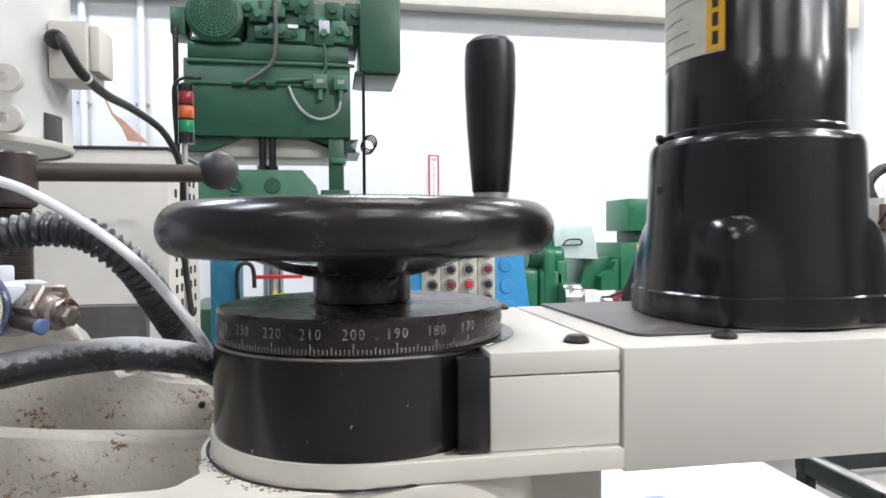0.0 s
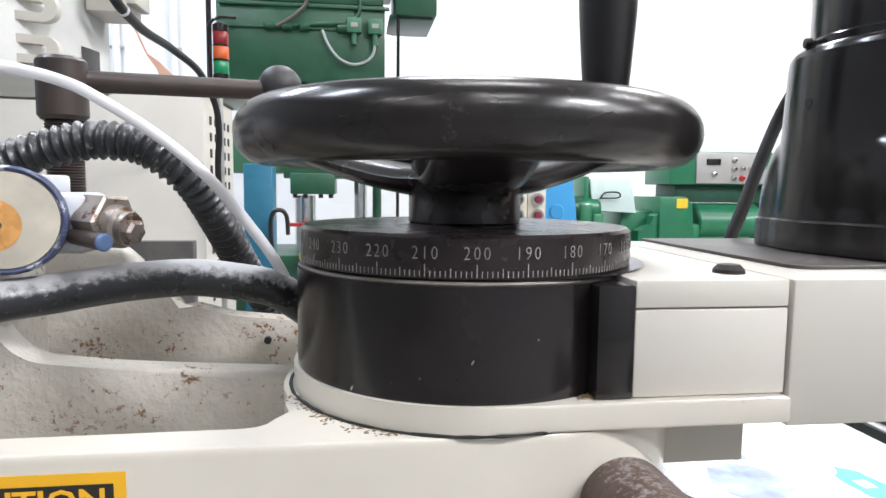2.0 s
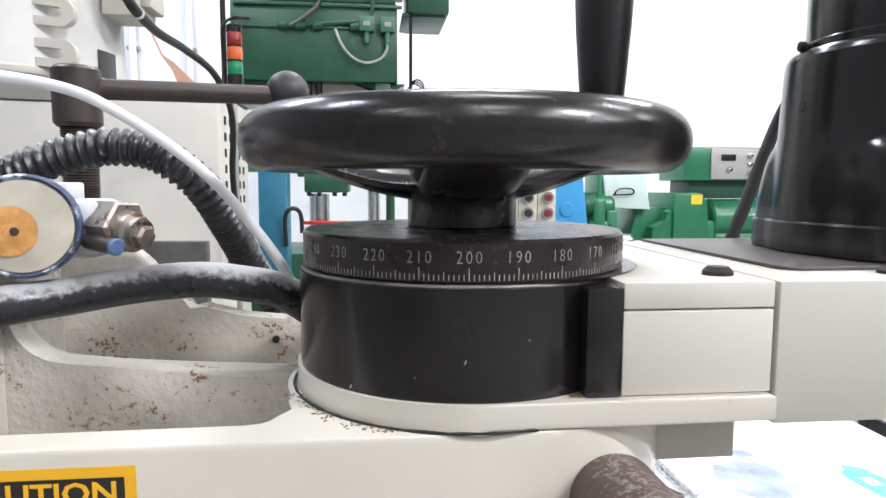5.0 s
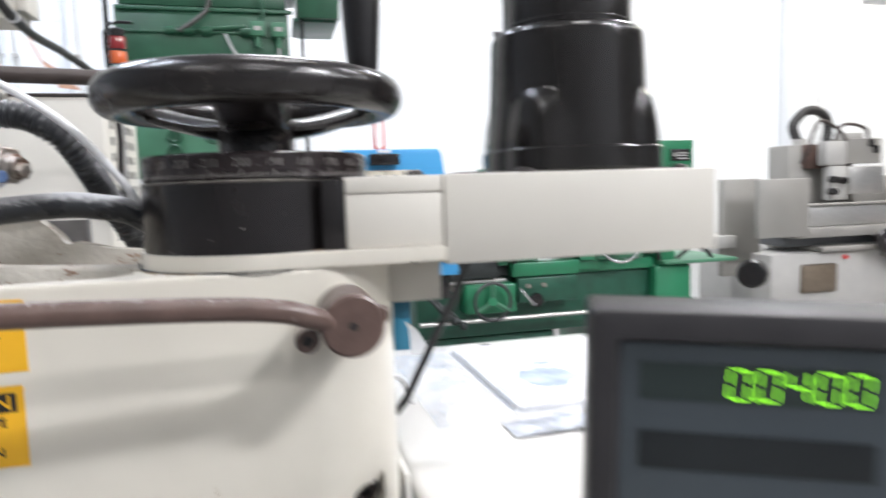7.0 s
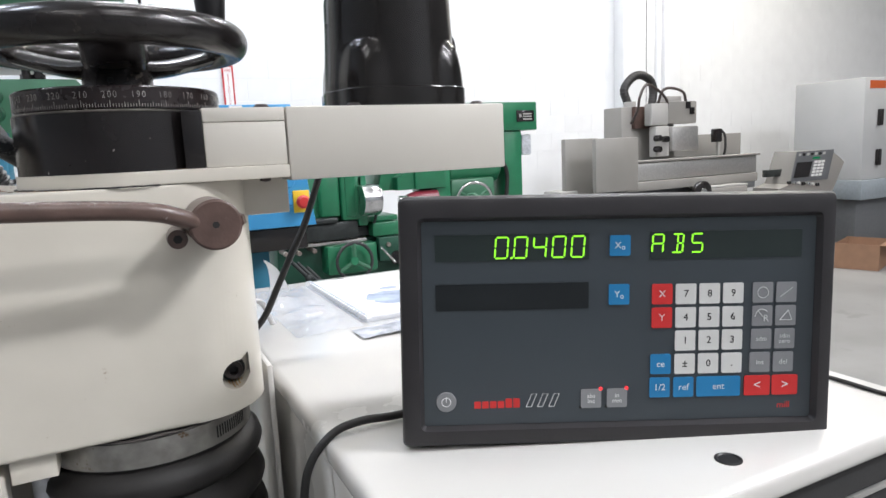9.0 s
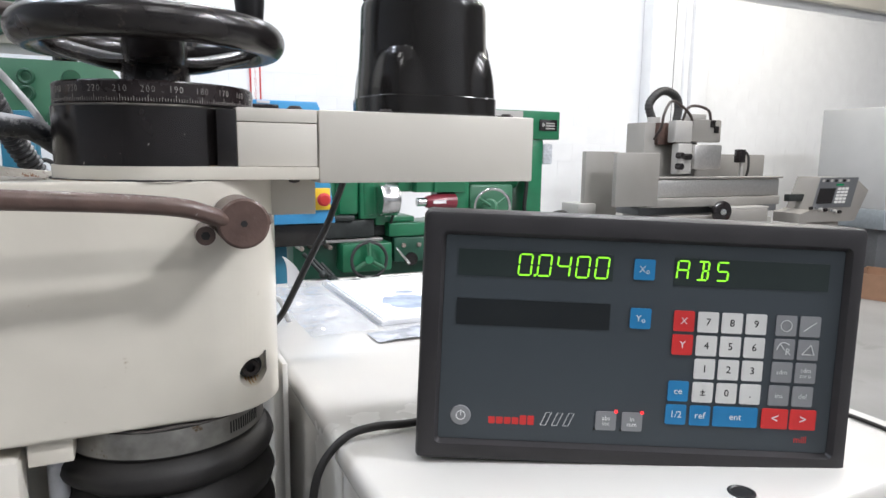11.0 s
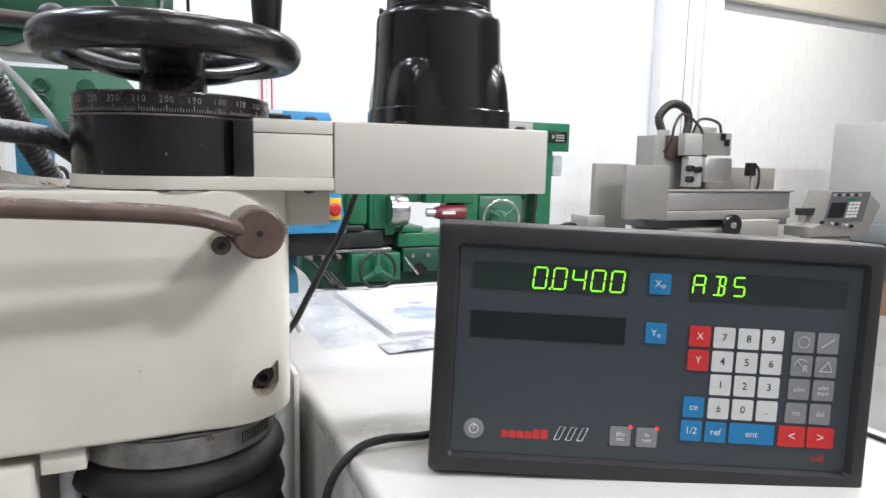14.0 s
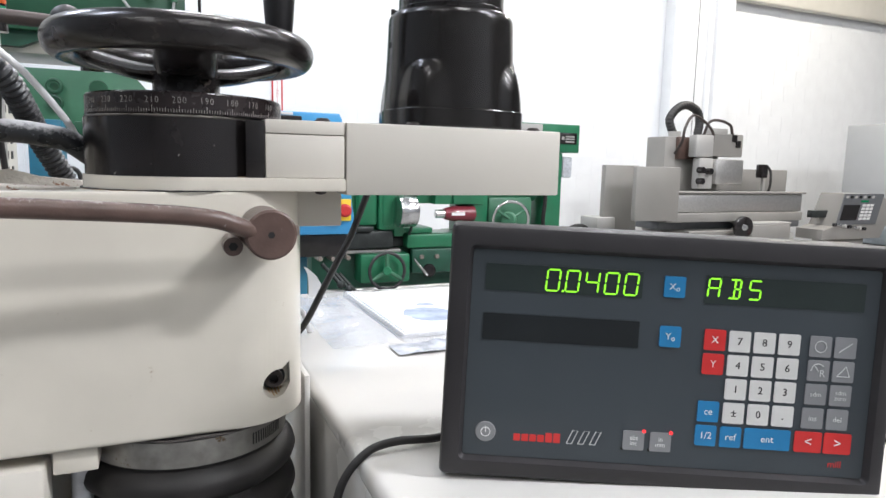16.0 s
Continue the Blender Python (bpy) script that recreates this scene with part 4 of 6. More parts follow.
# black lead that drops from the arm to the cabinet
bm = B()
sweep(bm, smooth_path([(0.338, 0.508, 1.300), (0.330, 0.510, 1.278), (0.312, 0.510, 1.233), (0.297, 0.510, 1.2055), (0.280, 0.510, 1.173), (0.2645, 0.514, 1.142), (0.2500, 0.530, 1.1175), (0.2440, 0.550, 1.090), (0.2420, 0.560, 1.00)], 8), 0.0035, 12)
solid("drop_lead", bm, RUBBER, "black rubber lead hanging from the arm", "cable")
bm = B()
sweep(bm, smooth_path([(0.2480, 0.56, 1.05), (0.252, 0.57, 1.12), (0.262, 0.58, 1.142), (0.276, 0.59, 1.138), (0.285, 0.595, 1.115), (0.288, 0.60, 1.1095)], 8), 0.0032, 12)
solid("pale_lead", bm, TUBE, "pale plastic lead curling over the cabinet's edge", "cable")

# ---- white cabinet with the readout ----
CT = 1.1100
cab = thing("white_cabinet", (0.44, 0.42, 0.0), "white enamelled cabinet with rounded edges and black plugs", "cabinet")
part("top", box(B(), 0.2520, 0.657, 0.072, 0.828, CT - 0.019, CT, 0.007, 4), WHITE_TOP, cab)
part("body", box(B(), 0.2545, 0.654, 0.084, 0.824, 0.05, CT - 0.0192, 0.004, 2), WHITE_TOP, cab)
front = part("front_panel", box(B(), 0.270, 0.640, 0.0790, 0.0838, 0.12, CT - 0.0215, 0.002, 2), BLACK, cab, "black recessed front panel")
part("panel_rail", box(B(), 0.285, 0.624, 0.0755, 0.0788, CT - 0.044, CT - 0.040, 0.001), STEEL, front)
for (x, y) in ((0.4590, 0.0990), (0.4350, 0.8050)):
    part("plug", revolve(B(), [(0, CT - 0.001), (0.0082, CT - 0.001), (0.0082, CT + 0.0006), (0.0070, CT + 0.0010), (0.0060, CT + 0.0002), (0, CT + 0.0002)], (x, y, 0), n=24), CAP, cab, "black plastic hole plug")
part("plinth", box(B(), 0.265, 0.645, 0.08, 0.81, 0.0, 0.05), BLACK, cab)

# digital readout: its own axes, x along its front, y into it, z up
DW, DH = 0.2825, 0.1626
DM = Matrix.Translation((0.4267, 0.1593, 1.1890)) @ Matrix.Rotation(radians(-24.78), 4, "Z") @ Matrix.Rotation(radians(1.82), 4, "Y") @ Matrix.Rotation(radians(-3.24), 4, "X")
dro = thing("digital_readout", (0, 0, 0), "charcoal digital readout with lit green figures on the white cabinet", "readout", turn=DM)
OX, OZ = -0.0014, 0.0012
x0, x1, z0, z1 = OX - DW / 2, OX + DW / 2, OZ - DH / 2, OZ + DH / 2
PW, PH = 0.257, 0.1345
# bezel: a moulded frame with a sloped inner lip
bm = B()
rings = []
for (gx, gz, yy, rr) in ((0, 0, 0.052, 0.004), (0, 0, -0.0022, 0.004), (0.0012, 0.0012, -0.0042, 0.0035), (0.0035, 0.0035, -0.0050, 0.003), (None, None, -0.0047, 0.0044), (None, None, -0.0004, 0.002)):
    if gx is None:
        o = round_rect(-PW / 2 - (0.0024 if yy < -0.002 else 0), PW / 2 + (0.0024 if yy < -0.002 else 0), -PH / 2 - (0.0024 if yy < -0.002 else 0), PH / 2 + (0.0024 if yy < -0.002 else 0), rr)
    else:
        o = round_rect(x0 + gx, x1 - gx, z0 + gz, z1 - gz, rr)
    rings.append([bm.verts.new((px, yy, pz)) for px, pz in o])
for a, b in zip(rings, rings[1:]):
    n = len(a)
    for i in range(n):
        bm.faces.new((a[i], a[(i + 1) % n], b[(i + 1) % n], b[i]))
bm.faces.new(rings[0])
bm.faces.new(rings[-1])
part("bezel", bm, BEZEL, dro)


def face_m(u, v, y):
    """The place on the panel at u to the right and v up from its middle, with letters facing out."""
    return Matrix.Translation((u, y, v)) @ FACE


def pad(u0, u1, v0, v1, y0, y1, r=0.0012):
    bm = B()
    prism(bm, round_rect(u0, u1, v0, v1, r), -y0, -y1, m=FACE)
    return bm


part("panel", pad(-PW / 2 + 0.0003, PW / 2 - 0.0003, -PH / 2 + 0.0003, PH / 2 - 0.0003, 0.0004, -0.0008, 0.002), PANEL, dro, "slate grey membrane panel")


def uv(px, py):
    """Panel places from the proportions of its front."""
    return (px - 0.5) * PW, (0.5 - py) * PH


def window(px0, px1, py0, py1, glass=None):
    a, b = uv(px0, py1), uv(px1, py0)
    return part("display_window", pad(a[0], b[0], a[1], b[1], -0.0008, -0.0012, 0.0008), glass or WINDOW, dro, "dark display window")


win_x = window(0.034, 0.421, 0.066, 0.194, WINDOW_GREEN)
win_m = window(0.5745, 0.963, 0.066, 0.200, WINDOW_GREEN)
win_y = window(0.034, 0.421, 0.303, 0.432)


def seg_digit(bm, u, v, w, h, on, lean=0.08):
    """Strokes of a segmented figure: seven bars and, for letters, the middle posts."""
    t = 0.00065
    lines = {"a": ((0, 1), (1, 1)), "b": ((1, 1), (1, .5)), "c": ((1, .5), (1, 0)), "d": ((0, 0), (1, 0)), "e": ((0, 0), (0, .5)), "f": ((0, .5), (0, 1)),
             "g": ((0, .5), (1, .5)), "i": ((.5, .5), (.5, 1)), "l": ((.5, 0), (.5, .5)), "h": ((.5, .5), (1, .5)), "k": ((0, .5), (.5, .5))}
    for c in on:
        (ax, ay), (bx, by) = lines[c]
        p = Vector((u + ax * w + lean * (ay - 0.5) * h, v + (ay - 0.5) * h))
        q = Vector((u + bx * w + lean * (by - 0.5) * h, v + (by - 0.5) * h))
        d = (q - p).normalized()
        s = Vector((-d.y, d.x)) * t
        p, q = p + d * 0.0006, q - d * 0.0006
        prism(bm, [tuple(p - d * 0.0003), tuple(p + s * 0.8 + d * 0.0003), tuple(q + s * 0.8 - d * 0.0003), tuple(q + d * 0.0003), tuple(q - s * 0.8 - d * 0.0003), tuple(p - s * 0.8 + d * 0.0003)][::-1], 0.0012, 0.0014, m=FACE)


SEG = {"0": "abcdef", "4": "bcfg", "A": "abcefg", "B": "abcdilh", "S": "acdfg"}
for k, c in enumerate("00400"):
    bm = B()
    u, v = uv(0.1855 + 0.0480 * k, 0.131)
    seg_digit(bm, u, v, 0.0080, 0.0134, SEG[c])
    part("figure", bm, SEGMENT, win_x, "lit green figure")
u, v = uv(0.2255, 0.180)
bm = B()
prism(bm, [(u - 0.0007, v - 0.0007), (u + 0.0007, v - 0.0007), (u + 0.0009, v + 0.0007), (u - 0.0005, v + 0.0007)], 0.0012, 0.0014, m=FACE)
part("decimal_point", bm, SEGMENT, win_x)
for k, c in enumerate("ABS"):
    bm = B()
    u, v = uv(0.5815 + 0.0500 * k, 0.124)
    seg_digit(bm, u, v, 0.0070, 0.0118, SEG[c])
    part("letter", bm, SEGMENT, win_m, "lit green letter")


def key(px, py, wu, hv, material, legend, ink, size, lines=None, label=""):
    u, v = uv(px, py)
    k = part("key", pad(u - wu / 2, u + wu / 2, v - hv / 2, v + hv / 2, -0.0008, -0.0015, 0.0011), material, dro, label)
    rows = lines or [legend]
    for i, t in enumerate(rows):
        if t:
            off = (len(rows) - 1) / 2 - i
            part("legend", lettering(t, size, face_m(u, v + off * size * 0.85, -0.0016), thick=0.00008), ink, k)
    return k, u, v


KS = 0.0134
COLS, RW = [0.6690, 0.7297, 0.7903], [0.3715, 0.4870, 0.6015, 0.7175]
for r, t in enumerate(("789", "456", "123", "\u00b10.")):
    for c in range(3):
        key(COLS[c], RW[r], KS, KS, KEY_WHITE, t[c], LEGEND_BLACK, 0.0068, label="white key with a black figure")
key(0.4993, 0.130, KS, KS, KEY_BLUE, "X\u2080", LEGEND_WHITE, 0.0060, label="blue key with white letters")
key(0.4979, 0.367, KS, KS, KEY_BLUE, "Y\u2080", LEGEND_WHITE, 0.0060, label="blue key with white letters")
key(0.6080, 0.370, KS, KS, KEY_RED, "X", LEGEND_WHITE, 0.0062, label="red key with a white letter")
key(0.6080, 0.486, KS, KS, KEY_RED, "Y", LEGEND_WHITE, 0.0062, label="red key with a white letter")
key(0.6065, 0.716, KS, KS, KEY_BLUE, "ce", LEGEND_WHITE, 0.0062, label="blue key with white letters")
key(0.6050, 0.833, KS, KS, KEY_BLUE, "1/2", LEGEND_WHITE, 0.0062, label="blue key with white letters")
key(0.6665, 0.834, KS, KS, KEY_BLUE, "ref", LEGEND_WHITE, 0.0062, label="blue key with white letters")
key(0.7573, 0.834, 0.0292, KS, KEY_BLUE, "ent", LEGEND_WHITE, 0.0062, label="wide blue key with white letters")
key(0.8584, 0.834, 0.0172, KS, KEY_RED, "<", LEGEND_WHITE, 0.0085, label="red arrow key")
key(0.9305, 0.834, 0.0172, KS, KEY_RED, ">", LEGEND_WHITE, 0.0085, label="red arrow key")
GC2 = [0.8665, 0.9270]
k, u, v = key(GC2[0], 0.372, KS, KS, KEY_GREY, "", LEGEND_GREY, 0.006, label="grey key with a circle sign")
bm = B()
torus(bm, (u, -0.0016, v), (0, 1, 0), 0.0036, 0.0003, 24, 6)
part("legend", bm, LEGEND_GREY, k)
k, u, v = key(GC2[1], 0.372, KS, KS, KEY_GREY, "", LEGEND_GREY, 0.006, label="grey key with a line sign")
bm = B()
rod(bm, (u - 0.004, -0.0016, v - 0.003), (u + 0.004, -0.0016, v + 0.003), 0.0003, 8)
part("legend", bm, LEGEND_GREY, k)
k, u, v = key(GC2[0], 0.487, KS, KS, KEY_GREY, "", LEGEND_GREY, 0.006, label="grey key with an arc sign")
part("legend", lettering("R", 0.0064, face_m(u + 0.0024, v - 0.0018, -0.0016), thick=0.00008), LEGEND_GREY, k)
part("legend", sweep(B(), smooth_path([(u - 0.0050, -0.0016, v - 0.0005), (u - 0.0032, -0.0016, v + 0.0034), (u, -0.0016, v + 0.0044), (u + 0.0032, -0.0016, v + 0.0030)], 5), 0.0003, 6), LEGEND_GREY, k)
part("legend", rod(B(), (u - 0.0028, -0.0016, v + 0.0034), (u, -0.0016, v - 0.0005), 0.0003, 6), LEGEND_GREY, k)
k, u, v = key(GC2[1], 0.487, KS, KS, KEY_GREY, "", LEGEND_GREY, 0.006, label="grey key with an angle sign")
for p, q in (((-0.004, -0.003), (0.004, -0.003)), ((-0.004, -0.003), (0.0015, 0.0035)), ((0.0015, 0.0035), (0.004, -0.003))):
    bm = B()
    rod(bm, (u + p[0], -0.0016, v + p[1]), (u + q[0], -0.0016, v + q[1]), 0.0003, 8)
    part("legend", bm, LEGEND_GREY, k)
key(GC2[0] - 0.001, 0.6015, KS, KS, KEY_GREY, "sdm", LEGEND_GREY, 0.0044, label="grey key with pale letters")
key(GC2[1] - 0.001, 0.6015, KS, KS, KEY_GREY, "", LEGEND_GREY, 0.0042, ["sdm", "zero"], label="grey key with pale letters")
key(GC2[0] - 0.003, 0.718, KS, KS, KEY_GREY, "ins", LEGEND_GREY, 0.0048, label="grey key with pale letters")
key(GC2[1] - 0.003, 0.718, KS, KS, KEY_GREY, "del", LEGEND_GREY, 0.0048, label="grey key with pale letters")
for px, rows in ((0.4282, ["abs", "inc"]), (0.4950, ["in", "mm"])):
    k, u, v = key(px, 0.880, KS, KS * 0.94, KEY_GREY, "", LEGEND_WHITE, 0.0042, rows, label="grey mode key")
    part("indicator", revolve(B(), [(0, 0.0009), (0.0011, 0.0006), (0.0012, 0)], (u + 0.0062, -0.0016, v + 0.0066), (0, -1, 0), 14), LED, k, "lit red indicator")
    part("indicator", revolve(B(), [(0, 0.0006), (0.0009, 0.0004), (0.0010, 0)], (u - 0.0070, -0.0010, v - 0.0058), (0, -1, 0), 12), BLACK, k)
u, v = uv(0.0568, 0.881)
pw = part("power_key", revolve(B(), [(0, 0.0008), (0.0062, 0.0008), (0.0067, 0.0004), (0.0067, 0)], (u, -0.0008, v), (0, -1, 0), 32), KEY_GREY, dro, "round grey power key")
bm = B()
torus(bm, (u, -0.0017, v), (0, 1, 0), 0.0029, 0.0003, 24, 6)
part("legend", bm, LEGEND_WHITE, pw)
bm = B()
rod(bm, (u, -0.0018, v), (u, -0.0018, v + 0.0038), 0.0003, 8)
part("legend", bm, LEGEND_WHITE, pw)
# maker's mark: red letter-like blocks and a slanted pale device
for k in range(6):
    u, v = uv(0.1365 + 0.0200 * k, 0.900)
    hgt = 0.0062 if k >= 4 else 0.0046
    part("brand_mark", pad(u - 0.0021, u + 0.0022, v - 0.0023, v - 0.0023 + hgt, -0.0008, -0.0010, 0.0005), KEY_RED, dro, "red brand mark block")
for k in range(3):
    u, v = uv(0.273 + 0.029 * k, 0.884)
    loop = [(u - 0.0030, v - 0.0042), (u + 0.0006, v + 0.0044), (u + 0.0040, v + 0.0044), (u + 0.0004, v - 0.0042), (u - 0.0030, v - 0.0042)]
    part("brand_mark", sweep(B(), [Vector((x, -0.0010, z)) for x, z in loop], 0.0003, 6), LEGEND_GREY, dro, "pale slanted brand mark")
u, v = uv(0.9295, 0.9375)
part("lettering", lettering("mill", 0.0062, face_m(u, v, -0.0009), thick=0.00008), KEY_RED, dro, "red lettering")

bm = B()
sweep(bm, smooth_path([(0.345, 0.262, 1.120), (0.312, 0.262, 1.1145), (0.280, 0.262, 1.1165), (0.258, 0.260, 1.1130), (0.2405, 0.258, 1.096), (0.2335, 0.256, 1.070), (0.231, 0.256, 1.02), (0.231, 0.256, 0.90)], 8), 0.0030, 14)
solid("readout_lead", bm, RUBBER, "black lead from the readout over the cabinet's edge", "cable")
bm = B()
sweep(bm, smooth_path([(0.575, 0.200, 1.125), (0.600, 0.205, 1.1125), (0.622, 0.185, 1.1118), (0.632, 0.150, 1.1118), (0.633, 0.110, 1.1116), (0.640, 0.082, 1.1105), (0.645, 0.068, 1.100), (0.647, 0.066, 1.02)], 8), 0.0016, 10)
solid("signal_lead", bm, RUBBER, "thin black lead behind the readout", "cable")

# spiral notebook in a clear sleeve on the cabinet
nb = thing("notebook", (0.47, 0.62, CT), "open spiral notebook with pale printed drawings on the cabinet", "notebook")
NM = Matrix.Translation((0.484, 0.650, CT + 0.0005)) @ Matrix.Rotation(radians(0.5), 4, "Z")
part("page", box(B(), -0.103, 0.125, -0.115, 0.128, 0, 0.006, 0.0012, 2, m=NM), PAPER, nb)


def blot(cu, cv, ru, rv, seed, z):
    r = random.Random(seed)
    n = 22
    o = [(cu + ru * (0.75 + 0.35 * r.random()) * math.cos(2 * math.pi * i / n), cv + rv * (0.75 + 0.35 * r.random()) * math.sin(2 * math.pi * i / n)) for i in range(n)]
    bm = B()
    prism(bm, o, z, z + 0.0002, m=NM)
    return bm


part("drawing", blot(-0.035, -0.030, 0.036, 0.040, 3, 0.0061), PRINT, nb, "pale blue grey drawing")
part("drawing", blot(-0.020, 0.022, 0.014, 0.010, 4, 0.0061), PRINT, nb)
part("emblem", blot(0.063, -0.048, 0.020, 0.036, 8, 0.0061), PRINT_GREEN, nb, "pale green printed emblem")
part("emblem_bar", box(B(), 0.056, 0.068, -0.055, -0.040, 0.0064, 0.0066, m=NM), PAPER, nb)
for k in range(24):
    bm = B()
    torus(bm, (-0.106, -0.110 + k * 0.0100, 0.0058), (0.10, 1, 0.30), 0.0055, 0.0006, 16, 6, m=NM)
    part("coil_loop", bm, COIL, nb)


def crumple(x0, x1, y0, y1, nx, ny, h, base, seed):
    bm = B()
    grid = []
    for i in range(nx + 1):
        row = []
        for j in range(ny + 1):
            x, y = x0 + (x1 - x0) * i / nx, y0 + (y1 - y0) * j / ny
            f = abs(noise.noise(Vector((x * 22 + seed, y * 14, seed)))) + 0.4 * abs(noise.noise(Vector((x * 60, y * 45 + seed, 2))))
            edge = min(1, 3 * min(i, nx - i) / nx + 0.25)
            row.append(bm.verts.new(NM @ Vector((x, y, base + h * f * edge))))
        grid.append(row)
    for i in range(nx):
        for j in range(ny):
            bm.faces.new((grid[i][j], grid[i + 1][j], grid[i + 1][j + 1], grid[i][j + 1]))
    return bm


sleeve = thing("plastic_sleeve", (0.40, 0.6, CT), "crumpled clear plastic sleeve lying by the notebook", "plastic sleeve")
part("flap", crumple(-0.190, -0.112, -0.135, 0.125, 26, 40, 0.013, 0.001, 1.0), PLASTIC, sleeve)
part("flap", crumple(-0.110, 0.060, -0.150, -0.112, 30, 12, 0.014, 0.003, 4.0), PLASTIC, sleeve)
# added fold whose grey colour stands for dark reflections in the clear sleeve
part("folded_edge", crumple(-0.130, 0.070, -0.178, -0.140, 40, 18, 0.009, 0.001, 7.0), SLEEVE_REFLECTION, sleeve, "glossy folded sleeve edge, dark reflections painted grey")
bm = B()
pts = smooth_path([(0.335, 0.772, CT + 0.003), (0.332, 0.775, CT + 0.02), (0.327, 0.777, CT + 0.036), (0.318, 0.778, CT + 0.048)], 6)
prev = None
for i, p in enumerate(pts):
    w = 0.012 * (1 - i / len(pts)) + 0.0005
    a, b = bm.verts.new(p + Vector((-w, 0.01, 0))), bm.verts.new(p + Vector((w, -0.004, 0)))
    if prev:
        bm.faces.new((prev[0], prev[1], b, a))
    prev = (a, b)
part("curled_corner", bm, PAPER, sleeve)

plate = solid("steel_plate", box(B(), -0.42, -0.0824, 0.887, 0.905, 0.0, 1.3066, 0.001), mat("dark oxidised plate", (0.060, 0.055, 0.052), 0.5, vary=0.35, scale=40, bump=0.3, streak=(0.11, 0.10, 0.095)),
              "dark oxidised steel plate standing behind the head", "plate")

CABLE_PTS = [(-0.406, 1.520, 1.801), (-0.386, 1.490, 1.773), (-0.373, 1.500, 1.744), (-0.366, 1.540, 1.724), (-0.381, 1.720, 1.724), (-0.395, 2.000, 1.740), (-0.369, 2.200, 1.711), (-0.356, 2.350, 1.631), (-0.357, 2.400, 1.540), (-0.373, 2.450, 1.425), (-0.375, 2.500, 1.283), (-0.354, 2.500, 1.100)]
# ---- things behind: console, cabinet, press ----
con = thing("operator_console", (0.41, 1.30, 0.0), "sky blue operator console with push buttons on a cream panel", "console")
MXZ = Matrix(((1, 0, 0, 0), (0, 0, 1, 0), (0, 1, 0, 0), (0, 0, 0, 1)))
bm = B()
prism(bm, [(0.285, 1.152), (0.283, 1.400), (0.289, 1.414), (0.484, 1.414), (0.490, 1.402), (0.522, 1.152)], 1.240, 1.42, m=MXZ, r=0.004)
part("box", bm, BLUE, con)
part("button_plate", box(B(), 0.302, 0.440, 1.2355, 1.2402, 1.262, 1.372, 0.001), LABEL, con, "cream button plate")
for r, z in enumerate((1.352, 1.336 - 0.012, 1.296, 1.270)):
    for c, x in enumerate((0.3205, 0.3545, 0.3885, 0.4245)):
        ring = part("button", revolve(B(), [(0, 0.006), (0.0105, 0.006), (0.0115, 0.004), (0.0115, 0)], (x, 1.2355, z), (0, -1, 0), 20), CHROME, con, "chrome push button ring")
        part("button_cap", revolve(B(), [(0, 0.013), (0.006, 0.0125), (0.0072, 0.010), (0.0072, 0.004)], (x, 1.2355, z), (0, -1, 0), 16),
             (RED, BOLT, BOLT, MAROON)[(c + r) % 4] if r != 1 else (BOLT, BOLT, CAP, MAROON)[c], ring)
for x0 in (0.3375, 0.3715, 0.4065):
    part("plate_line", box(B(), x0 - 0.0006, x0 + 0.0006, 1.2350, 1.2356, 1.264, 1.370), INK, con)
part("socket", box(B(), 0.340, 0.400, 1.222, 1.2402, 1.382, 1.404, 0.003), HOUSING, con, "black plug socket")
part("sticker", box(B(), 0.358, 0.384, 1.2380, 1.2398, 1.4065, 1.4120), PAPER, con)
for z in (1.330, 1.290, 1.250, 1.212):
    part("blank_plug", revolve(B(), [(0, 0.003), (0.012, 0.003), (0.0135, 0.001), (0.0135, 0)], (0.462 + (1.33 - z) * 0.06, 1.240, z), (0, -1, 0), 24), BLUE, con)
es = part("stop_plate", box(B(), 0.473, 0.509, 1.2340, 1.2398, 1.182, 1.230, 0.002), YELLOW, con, "yellow emergency stop plate")
part("stop_button", revolve(B(), [(0, 0.026), (0.010, 0.025), (0.0145, 0.020), (0.0145, 0.015), (0.009, 0.013), (0.009, 0)], (0.490, 1.234, 1.206), (0, -1, 0), 24), RED, es, "red mushroom stop button")
part("shroud", box(B(), 0.30, 0.505, 1.26, 1.41, 1.100, 1.1515, 0.004), HOUSING, con, "dark underside shroud")
part("post", box(B(), 0.385, 0.425, 1.30, 1.36, 0.02, 1.100, 0.004), TEAL, con, "teal console post")
part("foot", box(B(), 0.28, 0.54, 1.18, 1.48, 0.0, 0.02, 0.004), TEAL, con)

elec = thing("electrical_cabinet", (-0.80, 2.9, 0), "cream electrical cabinet with louvred side", "cabinet")
part("body", box(B(), -1.30, -0.452, 2.60, 3.17, 0.0, 1.708, 0.006), CREAM_BOX, elec)
part("top_edge", box(B(), -1.305, -0.447, 2.592, 3.175, 1.7085, 1.7185, 0.002), BROWN, elec, "dark top edge")
part("dark_panel", box(B(), -1.10, -0.535, 2.5945, 2.5995, 0.80, 1.142, 0.002), PLATE, elec, "dark grey lower panel")
for r in range(12):
    for c in range(5):
        part("louvre", box(B(), -0.4525, -0.4490, 2.70 + 0.085 * c, 2.728 + 0.085 * c, 1.60 - 0.062 * r, 1.632 - 0.062 * r), BLACK, elec)
stack = thing("stack_light", (-0.386, 2.60, 1.70), "signal tower with red, orange and green lenses", "signal light")
part("pole", rod(B(), (-0.395, 2.62, 0.0), (-0.395, 2.62, 1.745), 0.011, 14), STEEL, stack)
SL = (-0.388, 2.62, 0)
